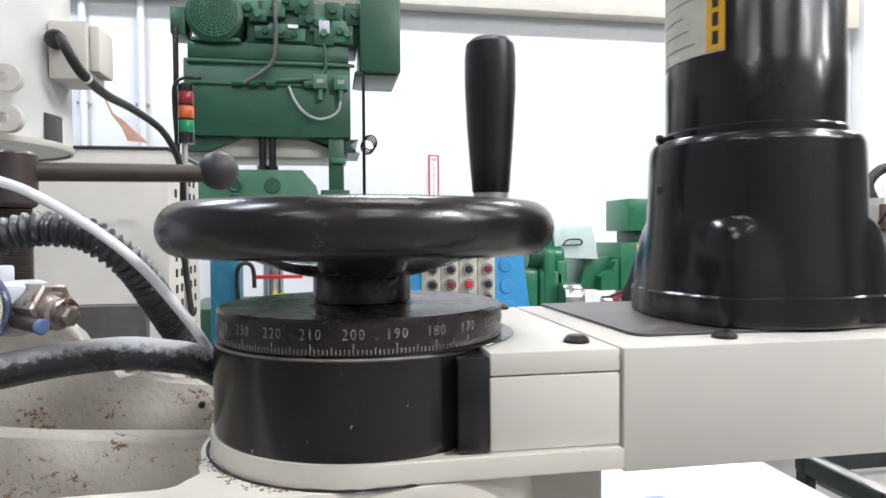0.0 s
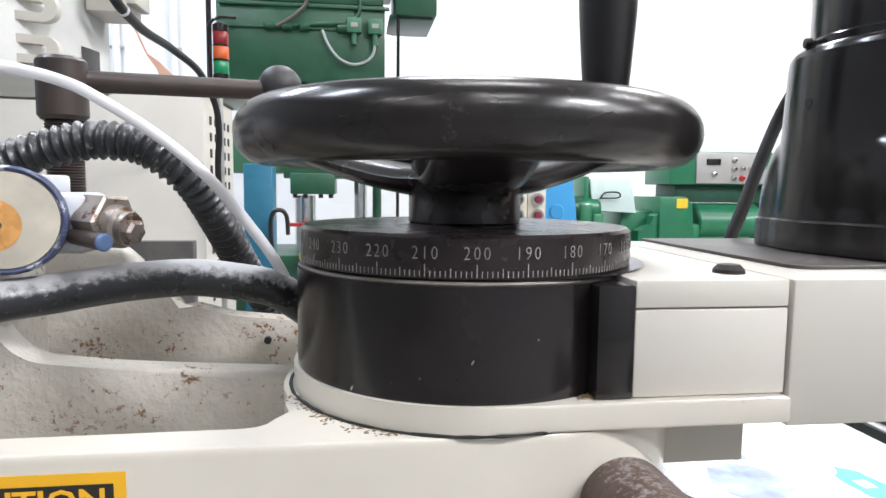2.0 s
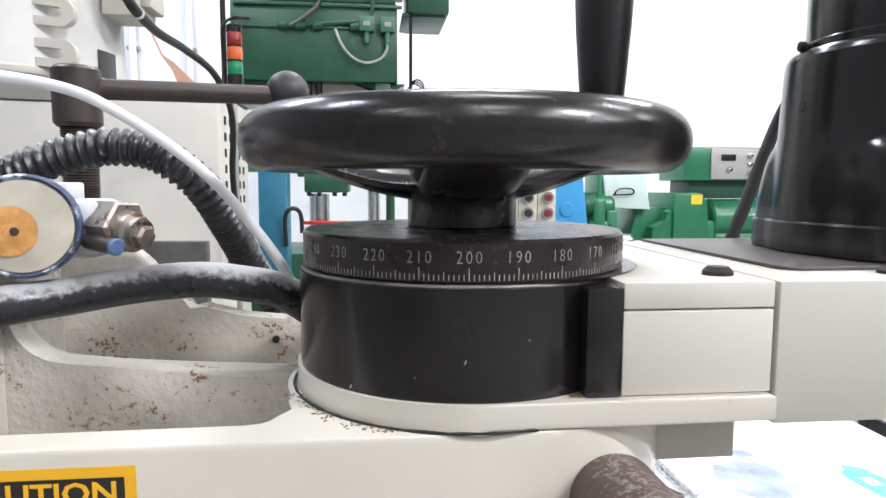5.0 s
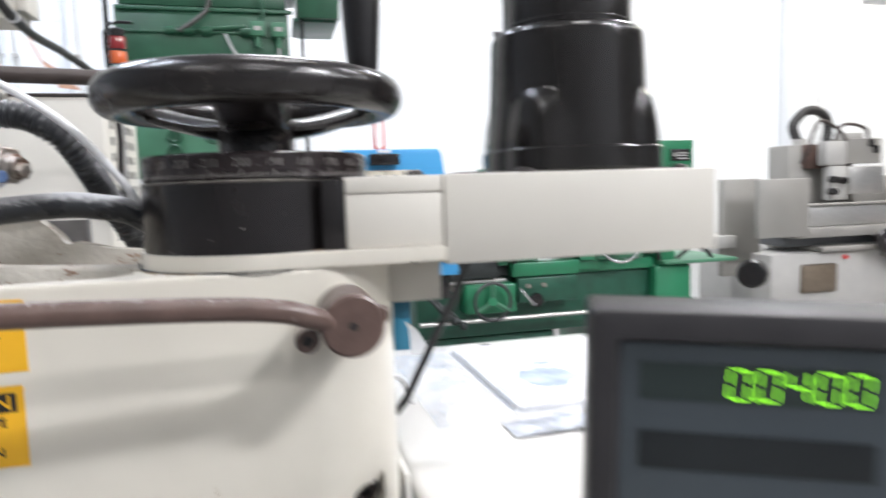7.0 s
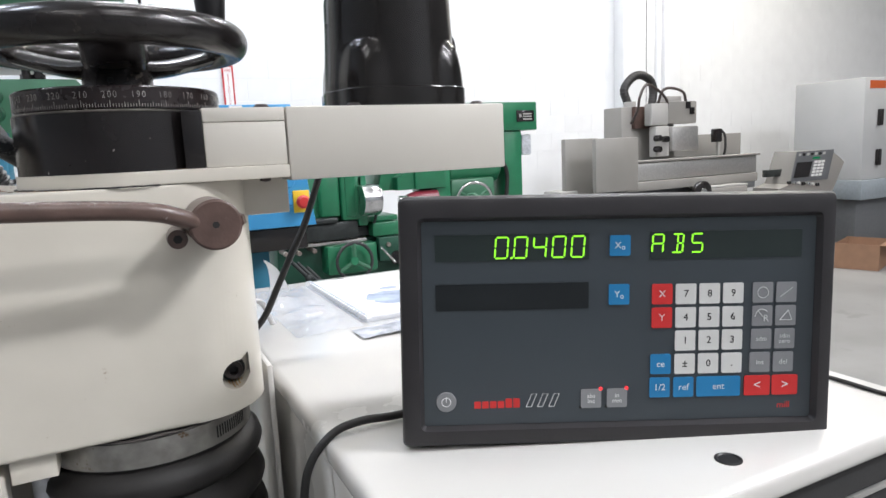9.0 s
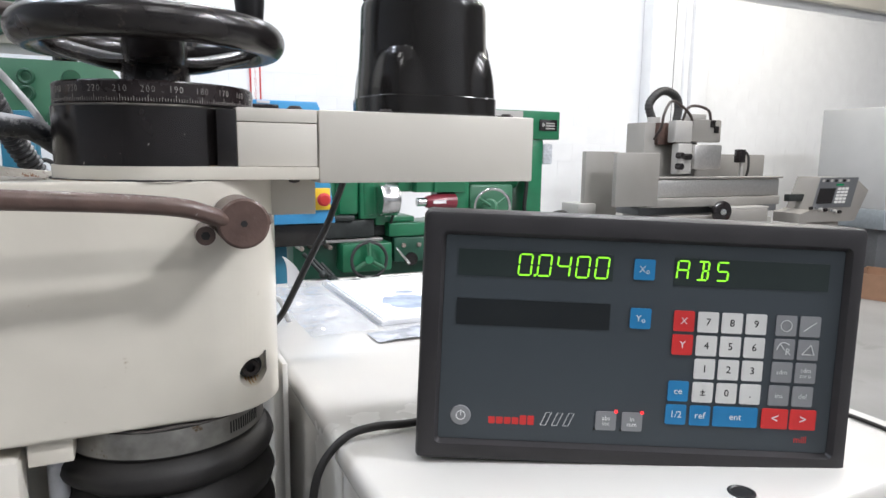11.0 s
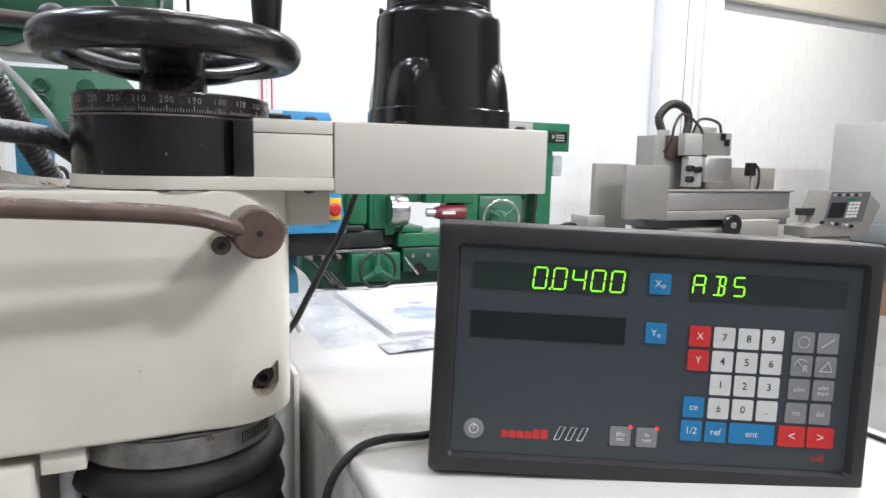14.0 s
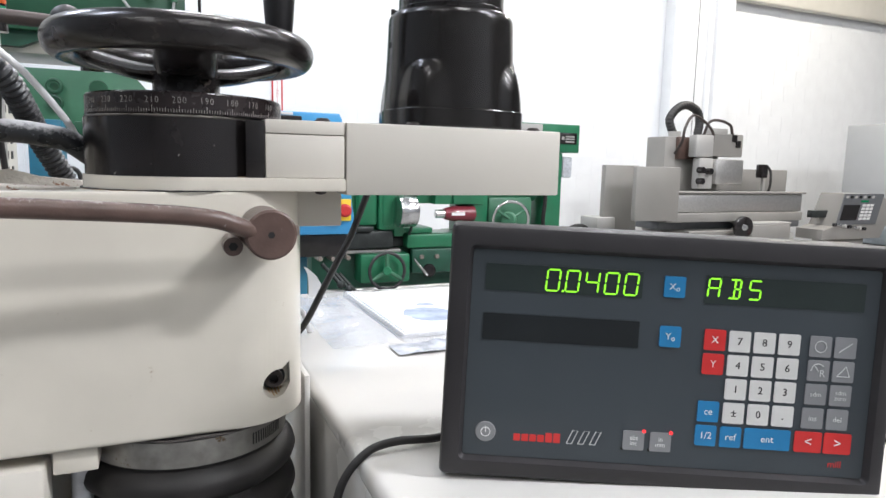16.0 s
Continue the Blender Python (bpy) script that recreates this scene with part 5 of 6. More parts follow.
part("base", revolve(B(), [(0, 1.735), (0.030, 1.735), (0.030, 1.775), (0, 1.775)], SL, n=24), HOUSING, stack)
for z, mt in ((1.775, GREEN_LENS), (1.828, ORANGE), (1.881, RED_LENS)):
    part("lens", revolve(B(), [(0, z), (0.026, z), (0.0285, z + 0.006), (0.0285, z + 0.044), (0.026, z + 0.048), (0, z + 0.048)], SL, n=28), mt, stack)
    part("collar", revolve(B(), [(0, z + 0.047), (0.0295, z + 0.047), (0.0295, z + 0.053), (0, z + 0.053)], SL, n=28), HOUSING, stack)
part("cap", revolve(B(), [(0, 1.933), (0.029, 1.933), (0.029, 1.952), (0.018, 1.960), (0, 1.961)], SL, n=28), HOUSING, stack)
bm = B()
sweep(bm, smooth_path([(-0.420, 2.60, 1.72), (-0.428, 2.60, 1.90), (-0.422, 2.60, 1.95), (-0.39, 2.60, 1.975), (-0.33, 2.61, 1.978)], 6), 0.006, 10)
part("cable_guard", bm, HOUSING, stack)

drum = thing("white_drum", (-0.72, 1.75, 0.0), "white painted drum housing with welded loop handles", "drum")
part("shell", revolve(B(), [(0, 1.585), (0.262, 1.585), (0.266, 1.590), (0.266, 2.30), (0, 2.30)], (-0.705, 1.62, 0), n=72), mat("chalky white paint", (0.66, 0.66, 0.63), 0.4, vary=0.08, scale=9, spot=(0.34, 0.30, 0.24), spot_scale=22, spot_edge=0.68), drum)
part("pedestal", revolve(B(), [(0, 0), (0.10, 0), (0.10, 1.586), (0, 1.586)], (-0.86, 1.60, 0), n=32), CREAM_BOX, drum)


def slotted_lug(m, w, h, sw, sh, t):
    """A rounded plate with a long slot through it."""
    def stadium(a, b, k):
        return arc(a - b, 0, b, -90, 90, k) + arc(-a + b, 0, b, 90, 270, k)
    bm = B()
    outer, inner = stadium(w, h, 10), stadium(sw, sh, 10)
    rings = [[bm.verts.new(m @ Vector((x, y, z))) for x, y in o] for o, z in ((outer, -t), (outer, t), (inner, t), (inner, -t))]
    for a, b in zip(rings, rings[1:] + rings[:1]):
        for k in range(len(a)):
            bm.faces.new((a[k], a[(k + 1) % len(a)], b[(k + 1) % len(b)], b[k]))
    bmesh.ops.bevel(bm, geom=[e for e in bm.edges if e.calc_face_angle(0) > 1.0], offset=0.003, segments=2, profile=0.5, affect="EDGES")
    return bm


for z in (1.620, 1.697):
    lug_m = Matrix.Translation((-0.497, 1.440, z)) @ Matrix.Rotation(radians(4), 4, "Y") @ FACE
    part("slotted_lug", slotted_lug(lug_m, 0.052, 0.026, 0.030, 0.010, 0.010), CREAM_BOX, drum, "welded slotted lug")
part("bottom_flange", revolve(B(), [(0.262, 1.580), (0.268, 1.580), (0.2695, 1.583), (0.2695, 1.592), (0.266, 1.595)], (-0.705, 1.62, 0), n=72), CREAM_BOX, drum)
part("name_plate", curved_patch(-0.705, 1.62, 0.2675, -17, -3, 1.592, 1.650), HOUSING, drum, "small dark name plate")
jb = thing("junction_box", (-0.42, 1.55, 1.73), "pale grey junction box on the drum", "junction box")
part("box", box(B(), -0.443, -0.366, 1.55, 1.66, 1.722, 1.846, 0.006), CREAM_BOX, jb)
part("gland", revolve(B(), [(0, 0), (0.020, 0), (0.020, 0.02), (0.015, 0.026), (0, 0.026)], (-0.424, 1.55, 1.802), (0.15, -1, -0.1), 20), CAP, jb, "black cable gland")
part("cover", box(B(), -0.365, -0.345, 1.56, 1.65, 1.742, 1.840, 0.004), CREAM_BOX, jb)
bm = B()
sweep(bm, smooth_path(CABLE_PTS, 8), 0.0105, 14)
solid("control_cable", bm, RUBBER, "thick black control cable sagging between machines", "cable")
part("cable_tie", revolve(B(), [(0.010, -0.004), (0.0125, -0.004), (0.0125, 0.004), (0.010, 0.004)], CABLE_PTS[3], Vector(CABLE_PTS[4]) - Vector(CABLE_PTS[2]), 16), TUBE, jb, "white cable tie")
bm = B()
o = [(-0.652, 1.846), (-0.614, 1.821), (-0.565, 1.772), (-0.529, 1.737), (-0.601, 1.745), (-0.622, 1.795), (-0.655, 1.840)]
prism(bm, o, 2.640, 2.643, m=MXZ)
rod(bm, (-0.652, 2.6415, 1.843), (-0.692, 2.6415, 1.935), 0.004, 8)
solid("paper_tag", bm, TAG, "peach paper tag tied above the cabinet", "tag")

press = thing("hydraulic_press", (-0.2, 4.5, 0), "dark green hydraulic press with pump unit on top", "press")
PY = 4.10
part("tank", box(B(), -0.705, 0.272, PY, PY + 0.75, 1.985, 2.445, 0.008), PRESS, press)
part("tank_top", box(B(), -0.686, 0.263, PY + 0.03, PY + 0.72, 2.454, 2.554, 0.006), PRESS, press)
part("ledge_rail", box(B(), -0.685, 0.299, PY - 0.022, PY - 0.001, 2.414, 2.434, 0.003), PRESS, press)
part("ledge_rail", box(B(), -0.657, 0.100, PY - 0.016, PY - 0.001, 2.288, 2.302, 0.003), PRESS, press)
pm = part("pump_motor", revolve(B(), [(0, 0), (0.135, 0), (0.165, 0.02), (0.168, 0.05), (0.168, 0.50), (0, 0.50)], (-0.523, PY - 0.03, 2.705), (0, 1, 0), 40), PRESS, press)
for k in range(20):
    a = 2 * math.pi * k / 20
    bm = B()
    rod(bm, (-0.523 + 0.040 * math.cos(a), PY - 0.034, 2.705 + 0.040 * math.sin(a)), (-0.523 + 0.135 * math.cos(a + 0.2), PY - 0.034, 2.705 + 0.135 * math.sin(a + 0.2)), 0.003, 6)
    part("fan_rib", bm, PRESS_LIGHT, pm)
for rr in (0.040, 0.060, 0.080, 0.100, 0.120, 0.138):
    bm = B()
    torus(bm, (-0.523, PY - 0.034, 2.705), (0, 1, 0), rr, 0.0032, 32, 6)
    part("fan_ring", bm, PRESS_LIGHT, pm)
part("motor_foot", box(B(), -0.66, -0.38, PY, PY + 0.4, 2.546, 2.570, 0.004), PRESS, press)
part("motor_bracket", box(B(), -0.773, -0.688, PY - 0.01, PY + 0.2, 2.577, 2.737, 0.01), PRESS, press)
rng = random.Random(21)
for k in range(15):
    cx, cz = -0.335 + 0.045 * k + 0.02 * rng.random(), 2.60 + 0.22 * rng.random()
    w, h = 0.035 + 0.035 * rng.random(), 0.03 + 0.04 * rng.random()
    y = PY + 0.02 * rng.random()
    part("valve", box(B(), cx - w, cx + w, y, y + 0.16, cz - h, cz + h, 0.006), PRESS if k % 3 else PRESS_LIGHT, press)
    part("valve_cap", rod(B(), (cx, y - 0.03, cz), (cx, y + 0.02, cz), 0.018 + 0.012 * rng.random(), 16, 0.003), (PRESS, PRESS_LIGHT, GREEN_DARK)[k % 3], press)
part("manifold", box(B(), -0.346, 0.322, PY + 0.05, PY + 0.4, 2.560, 2.817, 0.01), PRESS, press)
part("blue_valve", box(B(), 0.085, 0.150, PY - 0.02, PY + 0.03, 2.614, 2.694, 0.006), PALE_BLUE, press, "small pale blue valve")
part("white_tag", box(B(), -0.099, -0.039, PY - 0.012, PY + 0.01, 2.641, 2.661), PAPER, press)
part("side_box", box(B(), 0.332, 0.578, PY - 0.06, PY + 0.5, 2.385, 3.025, 0.008), PRESS, press, "green side enclosure")
part("side_box_floor", box(B(), 0.299, 0.558, PY - 0.02, PY + 0.4, 2.370, 2.394, 0.004), GREEN_DARK, press)
for (x, z) in ((0.090, 2.308), (0.213, 2.305)):
    j = part("switch_box", box(B(), x - 0.042, x + 0.042, PY - 0.06, PY - 0.001, z - 0.035, z + 0.050, 0.004), PRESS_LIGHT, press)
    part("switch_plate", box(B(), x - 0.02, x + 0.02, PY - 0.064, PY - 0.0605, z - 0.005, z + 0.02), LIGHT_GREY, j)
    part("switch_neck", rod(B(), (x, PY - 0.03, z - 0.10), (x, PY - 0.03, z - 0.03), 0.018, 14), PRESS_LIGHT, j)
bm = B()
sweep(bm, smooth_path([(-0.098, PY - 0.03, 2.285), (-0.058, PY - 0.035, 2.193), (0.001, PY - 0.035, 2.124), (0.080, PY - 0.035, 2.092), (0.160, PY - 0.035, 2.112), (0.204, PY - 0.035, 2.163), (0.212, PY - 0.035, 2.252)], 8), 0.0085, 10)
part("flex_conduit", bm, BLUE_GREY, press, "pale looped conduit")
bm = B()
sweep(bm, smooth_path([(-0.178, PY - 0.03, 2.889), (-0.167, PY - 0.04, 2.588), (-0.187, PY - 0.04, 2.430), (-0.266, PY - 0.04, 2.350), (-0.356, PY - 0.03, 2.293)], 8), 0.013, 10)
part("hydraulic_hose", bm, PLATE, press)
bm = B()
sweep(bm, smooth_path([(0.115, PY - 0.03, 2.541), (0.125, PY - 0.035, 2.411), (0.092, PY - 0.035, 2.342)], 8), 0.011, 10)
part("hydraulic_hose", bm, PRESS, press)
part("pipe", rod(B(), (-0.417, PY - 0.02, 2.295), (0.021, PY - 0.02, 2.330), 0.013, 12), PRESS, press)
for x in (-0.40, -0.30, -0.20, 0.02):
    part("pipe_fitting", rod(B(), (x - 0.03, PY - 0.02, 2.297), (x + 0.03, PY - 0.02, 2.302), 0.024, 12, 0.004), PRESS, press)
part("hanging_pipe", rod(B(), (0.350, PY - 0.03, 0.904), (0.350, PY - 0.03, 2.392), 0.010, 10), HOUSING, press)
for k in range(3):
    bm = B()
    torus(bm, (0.372 + 0.008 * k, PY - 0.03, 1.93 + 0.012 * k), (0.6, 1, 0.1), 0.045, 0.005, 20, 6)
    part("wire_coil", bm, HOUSING, press)
part("hook_pipe", rod(B(), (-0.741, PY - 0.02, 1.599), (-0.741, PY - 0.02, 2.614), 0.016, 10), HOUSING, press)
for s, x in ((1, -0.55), (-1, 0.16)):
    bm = B()
    prism(bm, [(x - 0.16, 1.984), (x + 0.16, 1.984), (x + 0.16 * -s * 0.2, 1.90), (x - 0.17 * s, 1.90)], PY + 0.05, PY + 0.5, m=MXZ)
    part("gusset", bm, GREEN_DARK, press)
part("beam", box(B(), -0.725, 0.253, PY + 0.12, PY + 0.6, 1.874, 2.002, 0.006), CREAM_BOX, press)
for x in (-0.262, -0.203):
    part("ram_rod", rod(B(), (x, PY + 0.05, 1.78), (x, PY + 0.05, 1.99), 0.022, 14), HOUSING, press)
    part("ram_nut", rod(B(), (x, PY + 0.05, 1.79), (x, PY + 0.05, 1.815), 0.032, 6), HOUSING, press)
bm = B()
prism(bm, [(-0.70, 1.447), (-0.70, 1.70), (-0.58, 1.788), (-0.025, 1.788), (0.058, 1.690), (0.105, 1.50), (0.105, 1.447)], PY + 0.02, PY + 0.35, m=MXZ, r=0.008)
part("crown", bm, PRESS_LIGHT, press, "lighter green ram crown")
part("crown_eye", revolve(B(), [(0, 0.012), (0.045, 0.012), (0.050, 0)], (-0.205, PY + 0.02, 1.691), (0, -1, 0), 24), PRESS, press)
for z in (1.69, 1.60):
    bm = B()
    torus(bm, (-0.42, PY - 0.01, z), (0.2, 1, 0), 0.035, 0.011, 20, 8)
    part("lifting_eye", bm, PRESS, press)
part("right_column", box(B(), 0.135, 0.228, PY + 0.02, PY + 0.2, 1.661, 1.988, 0.006), PRESS, press)
part("column_cap", box(B(), 0.150, 0.238, PY - 0.01, PY + 0.2, 1.829, 1.859, 0.004), PRESS_LIGHT, press)
part("column_foot", box(B(), 0.085, 0.261, PY - 0.02, PY + 0.25, 1.599, 1.664, 0.006), PRESS, press)
part("platen", box(B(), -0.285, -0.025, PY - 0.10, PY + 0.3, 1.322, 1.446, 0.008), PRESS, press)
part("platen_beam", box(B(), -0.330, 0.360, PY - 0.04, PY + 0.015, 1.415, 1.500, 0.006), PRESS, press)
for x in (-0.26, -0.20, -0.11, -0.05):
    part("platen_bolt", rod(B(), (x, PY - 0.06, 1.300), (x, PY - 0.06, 1.322), 0.014, 6), CASTING_DARK, press)
part("ram", rod(B(), (-0.205, PY, 0.950), (-0.205, PY, 1.313), 0.062, 28), CHROME, press, "bright steel ram")
part("tie_bar", rod(B(), (0.125, PY + 0.15, 0.259), (0.125, PY + 0.15, 1.629), 0.040, 20), CHROME, press, "bright steel tie bar")
part("tie_bar", rod(B(), (0.237, PY + 0.40, 0.192), (0.237, PY + 0.40, 1.643), 0.030, 20), PRESS, press)
part("bed", box(B(), -0.717, 0.294, PY - 0.15, PY + 0.6, 0.0, 0.966, 0.012), PRESS, press)
bm = B()
box(bm, -0.475, -0.330, 3.55, 3.72, 0.0, 1.482, 0.008)
solid("teal_column", bm, TEAL, "teal blue steel column in front of the press", "column")
bm = B()
sweep(bm, smooth_path([(-0.335, 3.54, 1.05), (-0.335, 3.50, 1.18), (-0.315, 3.48, 1.238), (-0.275, 3.48, 1.245), (-0.252, 3.49, 1.21), (-0.248, 3.50, 1.12)], 8), 0.011, 12)
solid("press_hose", bm, RUBBER, "black looped hose beside the teal column", "hose")
part("rack_rail", box(B(), -0.30, -0.02, 3.86, 3.90, 1.140, 1.160, 0.003), RED, press, "red painted rail")
bm = B()
revolve(bm, [(0, 0.0), (0.10, 0.0), (0.098, 0.03), (0.075, 0.075), (0.03, 0.10), (0, 0.105)], (-0.13, 3.90, 0.951), n=28)
solid("yellow_cap", bm, YELLOW, "yellow moulded cap on the press bed", "cap")

# ---- wall fittings ----
for x in (-1.955, -1.478):
    p = thing("conduit_pipe", (x, 6.15, 0), "white painted conduit pipe on the wall", "pipe", "conduit pipes on the wall")
    part("tube", rod(B(), (x, 6.14, 0.2), (x, 6.14, HALL_H - 0.05), 0.032, 16), PILASTER, p)
    for z in (1.4, 2.55, 3.6):
        part("strap", box(B(), x - 0.055, x + 0.055, 6.135, 6.185, z - 0.012, z + 0.012, 0.003), LIGHT_GREY, p)
sign = thing("extinguisher_sign", (1.125, 6.17, 1.707), "red and white fire extinguisher arrow sign on the wall", "sign")
bm = B()
SX, SZ0, SZ1 = 1.125, 1.707, 2.145
prism(bm, [(SX - 0.051, SZ0), (SX + 0.051, SZ0), (SX + 0.051, SZ1), (SX - 0.051, SZ1)], 6.180, 6.185, m=MXZ)
part("sheet", bm, RED, sign)
bm = B()
prism(bm, [(SX, SZ0 + 0.008), (SX + 0.036, SZ0 + 0.055), (SX + 0.036, SZ1 - 0.012), (SX - 0.036, SZ1 - 0.012), (SX - 0.036, SZ0 + 0.055)], 6.177, 6.179, m=MXZ)
part("arrow", bm, PAPER, sign, "white arrow field")
part("heading", lettering("FIRE", 0.046, Matrix.Translation((SX, 6.176, SZ1 - 0.045)) @ FACE, thick=0.0005, widen=0.75), RED, sign, "red word")
for k, c in enumerate("EXTINGUISHER"):
    part("letter", lettering(c, 0.030, Matrix.Translation((SX, 6.176, SZ1 - 0.088 - 0.0255 * k)) @ FACE, thick=0.0005), RED, sign)
solid("wall_beam", box(B(), FLOOR_X0, 5.60, 5.98, 6.17, 3.50, 3.80, 0.01), CREAM_BOX, "long cream steel beam along the wall", "beam", kind="structure")
solid("wall_beam", box(B(), 6.60, FLOOR_X1, 6.06, 6.17, 3.40, 3.80, 0.03, 4), CREAM_BOX, "long cream steel beam along the wall", "beam", kind="structure")
solid("pilaster", box(B(), 5.70, 6.200, 6.02, 6.19, 0, HALL_H, 0.006), PILASTER, "pale painted wall pilaster", "pilaster", kind="structure")
solid("downpipe", rod(B(), (6.256, 6.035, 0.0), (6.256, 6.035, HALL_H), 0.049, 20), PILASTER, "white painted downpipe beside the pilaster", "pipe")
solid("wall_column", box(B(), 6.308, 6.565, 5.96, 6.19, 0, HALL_H, 0.006), WALL, "white painted steel column at the wall", "column", kind="structure")
part("seam", box(B(), 6.055, 6.061, 6.0165, 6.0195, 0.4, HALL_H - 0.1), HOUSING, bpy.data.objects["pilaster"], "dark vertical seam")

# ---- green lathe ----
LY = 3.56
lathe = thing("lathe", (2.0, 3.9, 0), "bright green cylindrical machine tool with handwheels and guard", "lathe")
part("bed", box(B(), 0.911, 2.634, LY + 0.05, LY + 0.75, 0.438, 0.793, 0.012), GREEN_DARK, lathe)
part("pedestal", box(B(), 1.024, 1.795, LY + 0.10, LY + 0.70, 0.0, 0.425, 0.012), GREEN_DARK, lathe)
part("pedestal", box(B(), 2.437, 2.700, LY - 0.02, LY + 0.75, 0.0, 0.803, 0.02), GREEN, lathe)
part("pedestal", box(B(), 2.100, 2.430, LY + 0.02, LY + 0.70, 0.0, 0.430, 0.012), GREEN, lathe)
part("swarf_tray", box(B(), 2.480, 3.011, LY - 0.06, LY + 0.70, 0.809, 0.833, 0.008), PRESS_LIGHT, lathe)
part("apron", box(B(), 1.172, 1.486, LY - 0.08, LY + 0.15, 0.592, 0.768, 0.018), GREEN, lathe)
part("cross_slide", box(B(), 0.985, 1.440, LY - 0.03, LY + 0.28, 0.770, 0.790, 0.004), STEEL, lathe, "bright steel slide ways")
part("saddle", box(B(), 0.965, 1.709, LY + 0.02, LY + 0.40, 0.798, 0.857, 0.006), CASTING_DARK, lathe)
hw = part("carriage_wheel", torus(B(), (1.321, LY - 0.13, 0.673), (0, 1, 0), 0.108, 0.010, 40, 10), BALL, lathe, "dark carriage handwheel")
for k in range(3):
    a = radians(90 + 120 * k)
    part("wheel_spoke", rod(B(), (1.321, LY - 0.13, 0.673), (1.321 + 0.105 * math.cos(a), LY - 0.13, 0.673 + 0.105 * math.sin(a)), 0.012, 10), PRESS_LIGHT, hw)
part("wheel_boss", rod(B(), (1.314, LY - 0.15, 0.677), (1.341, LY - 0.07, 0.661), 0.026, 16, 0.004), GREEN, hw)
part("knob", rod(B(), (1.602, LY - 0.09, 0.659), (1.648, LY + 0.02, 0.638), 0.042, 18, 0.008), HOUSING, lathe, "dark round knob")
for k, x in enumerate((0.95, 1.00, 1.05)):
    part("feed_lever", rod(B(), (x, LY - 0.05, 0.72 - 0.03 * k), (x + 0.10, LY - 0.10, 0.60 - 0.03 * k), 0.012, 10), CASTING_DARK, lathe)
    bm = B()
    bmesh.ops.create_uvsphere(bm, u_segments=14, v_segments=10, radius=0.024, matrix=Matrix.Translation((x + 0.10, LY - 0.10, 0.60 - 0.03 * k)))
    part("lever_knob", bm, CASTING_DARK, lathe)
# head end
part("headstock", box(B(), 0.864, 1.407, LY + 0.02, LY + 0.55, 0.797, 1.189, 0.02), GREEN, lathe)
part("headstock_rib", box(B(), 1.168, 1.287, LY - 0.04, LY + 0.10, 0.934, 1.187, 0.02), GREEN, lathe)
mo = part("drive_motor", revolve(B(), [(0, 0), (0.060, 0), (0.066, 0.008), (0.066, 0.19), (0.050, 0.21), (0, 0.21)], (1.231, LY + 0.02, 1.262), (1, 0, 0), 28), GREEN, lathe)
for k in range(9):
    part("cooling_fin", revolve(B(), [(0.066, 0), (0.071, 0), (0.071, 0.006), (0.066, 0.006)], (1.228 + 0.0135 * k, LY + 0.02, 1.262), (1, 0, 0), 28), GREEN_DARK, mo)
part("wheel_guard", box(B(), 1.310, 1.384, LY - 0.06, LY + 0.32, 0.927, 1.301, 0.02), GREEN, lathe)
bm = B()
prism(bm, [(1.395, 1.250), (1.372, 1.425), (1.392, 1.440), (1.590, 1.440), (1.612, 1.425), (1.650, 1.238)], LY - 0.02, LY + 0.18, m=MXZ, r=0.008)
guard = part("splash_guard", bm, mat("pale mint enamel", (0.60, 0.74, 0.70), 0.25, vary=0.06, scale=6, coat=0.4), lathe, "pale mint splash guard")
part("guard_edge", box(B(), 1.340, 1.366, LY - 0.03, LY + 0.19, 1.236, 1.439, 0.004), GREEN, guard)
part("guard_handle", sweep(B(), smooth_path([(1.432, LY - 0.022, 1.318), (1.429, LY - 0.045, 1.322), (1.453, LY - 0.045, 1.350), (1.527, LY - 0.045, 1.352), (1.532, LY - 0.045, 1.325), (1.434, LY - 0.045, 1.320)], 5), 0.0045, 8), HOUSING, guard)
part("grinding_wheel", revolve(B(), [(0, 0), (0.090, 0), (0.093, 0.005), (0.093, 0.105), (0.090, 0.11), (0, 0.11)], (1.389, LY - 0.10, 1.024), (1, 0, 0), 36), CHROME, lathe, "bright steel drum")
part("wheel_bracket", box(B(), 1.387, 1.452, LY - 0.05, LY + 0.30, 0.867, 1.236, 0.012), GREEN, lathe)
bm = B()
prism(bm, [(1.56, 1.06), (1.60, 1.245), (1.85, 1.250), (1.85, 1.06)], LY + 0.05, LY + 0.40, m=MXZ, r=0.01)
part("work_head", bm, GREEN, lathe)
part("ledge", box(B(), 1.386, 1.643, LY - 0.04, LY + 0.25, 0.885, 0.917, 0.006), GREEN, lathe)
part("tail_quill", rod(B(), (1.666, LY - 0.02, 1.000), (1.771, LY - 0.02, 1.000), 0.026, 18, 0.004), CHROME, lathe)
part("tail_body", revolve(B(), [(0, 0), (0.034, 0), (0.040, 0.02), (0.048, 0.06), (0.048, 0.20), (0, 0.20)], (1.726, LY - 0.02, 1.000), (1, 0, 0), 24), MAROON, lathe, "maroon tail spindle")
part("tail_mark", box(B(), 1.758, 1.846, LY - 0.0700, LY - 0.0675, 0.992, 1.011), PAPER, lathe)
part("tailstock", box(B(), 1.915, 2.060, LY + 0.0, LY + 0.35, 0.80, 1.09, 0.02), GREEN, lathe)
tw = part("tail_wheel", torus(B(), (2.157, LY - 0.10, 0.966), (0.25, 1, 0.1), 0.115, 0.011, 40, 10), CHROME, lathe, "bright tailstock handwheel")
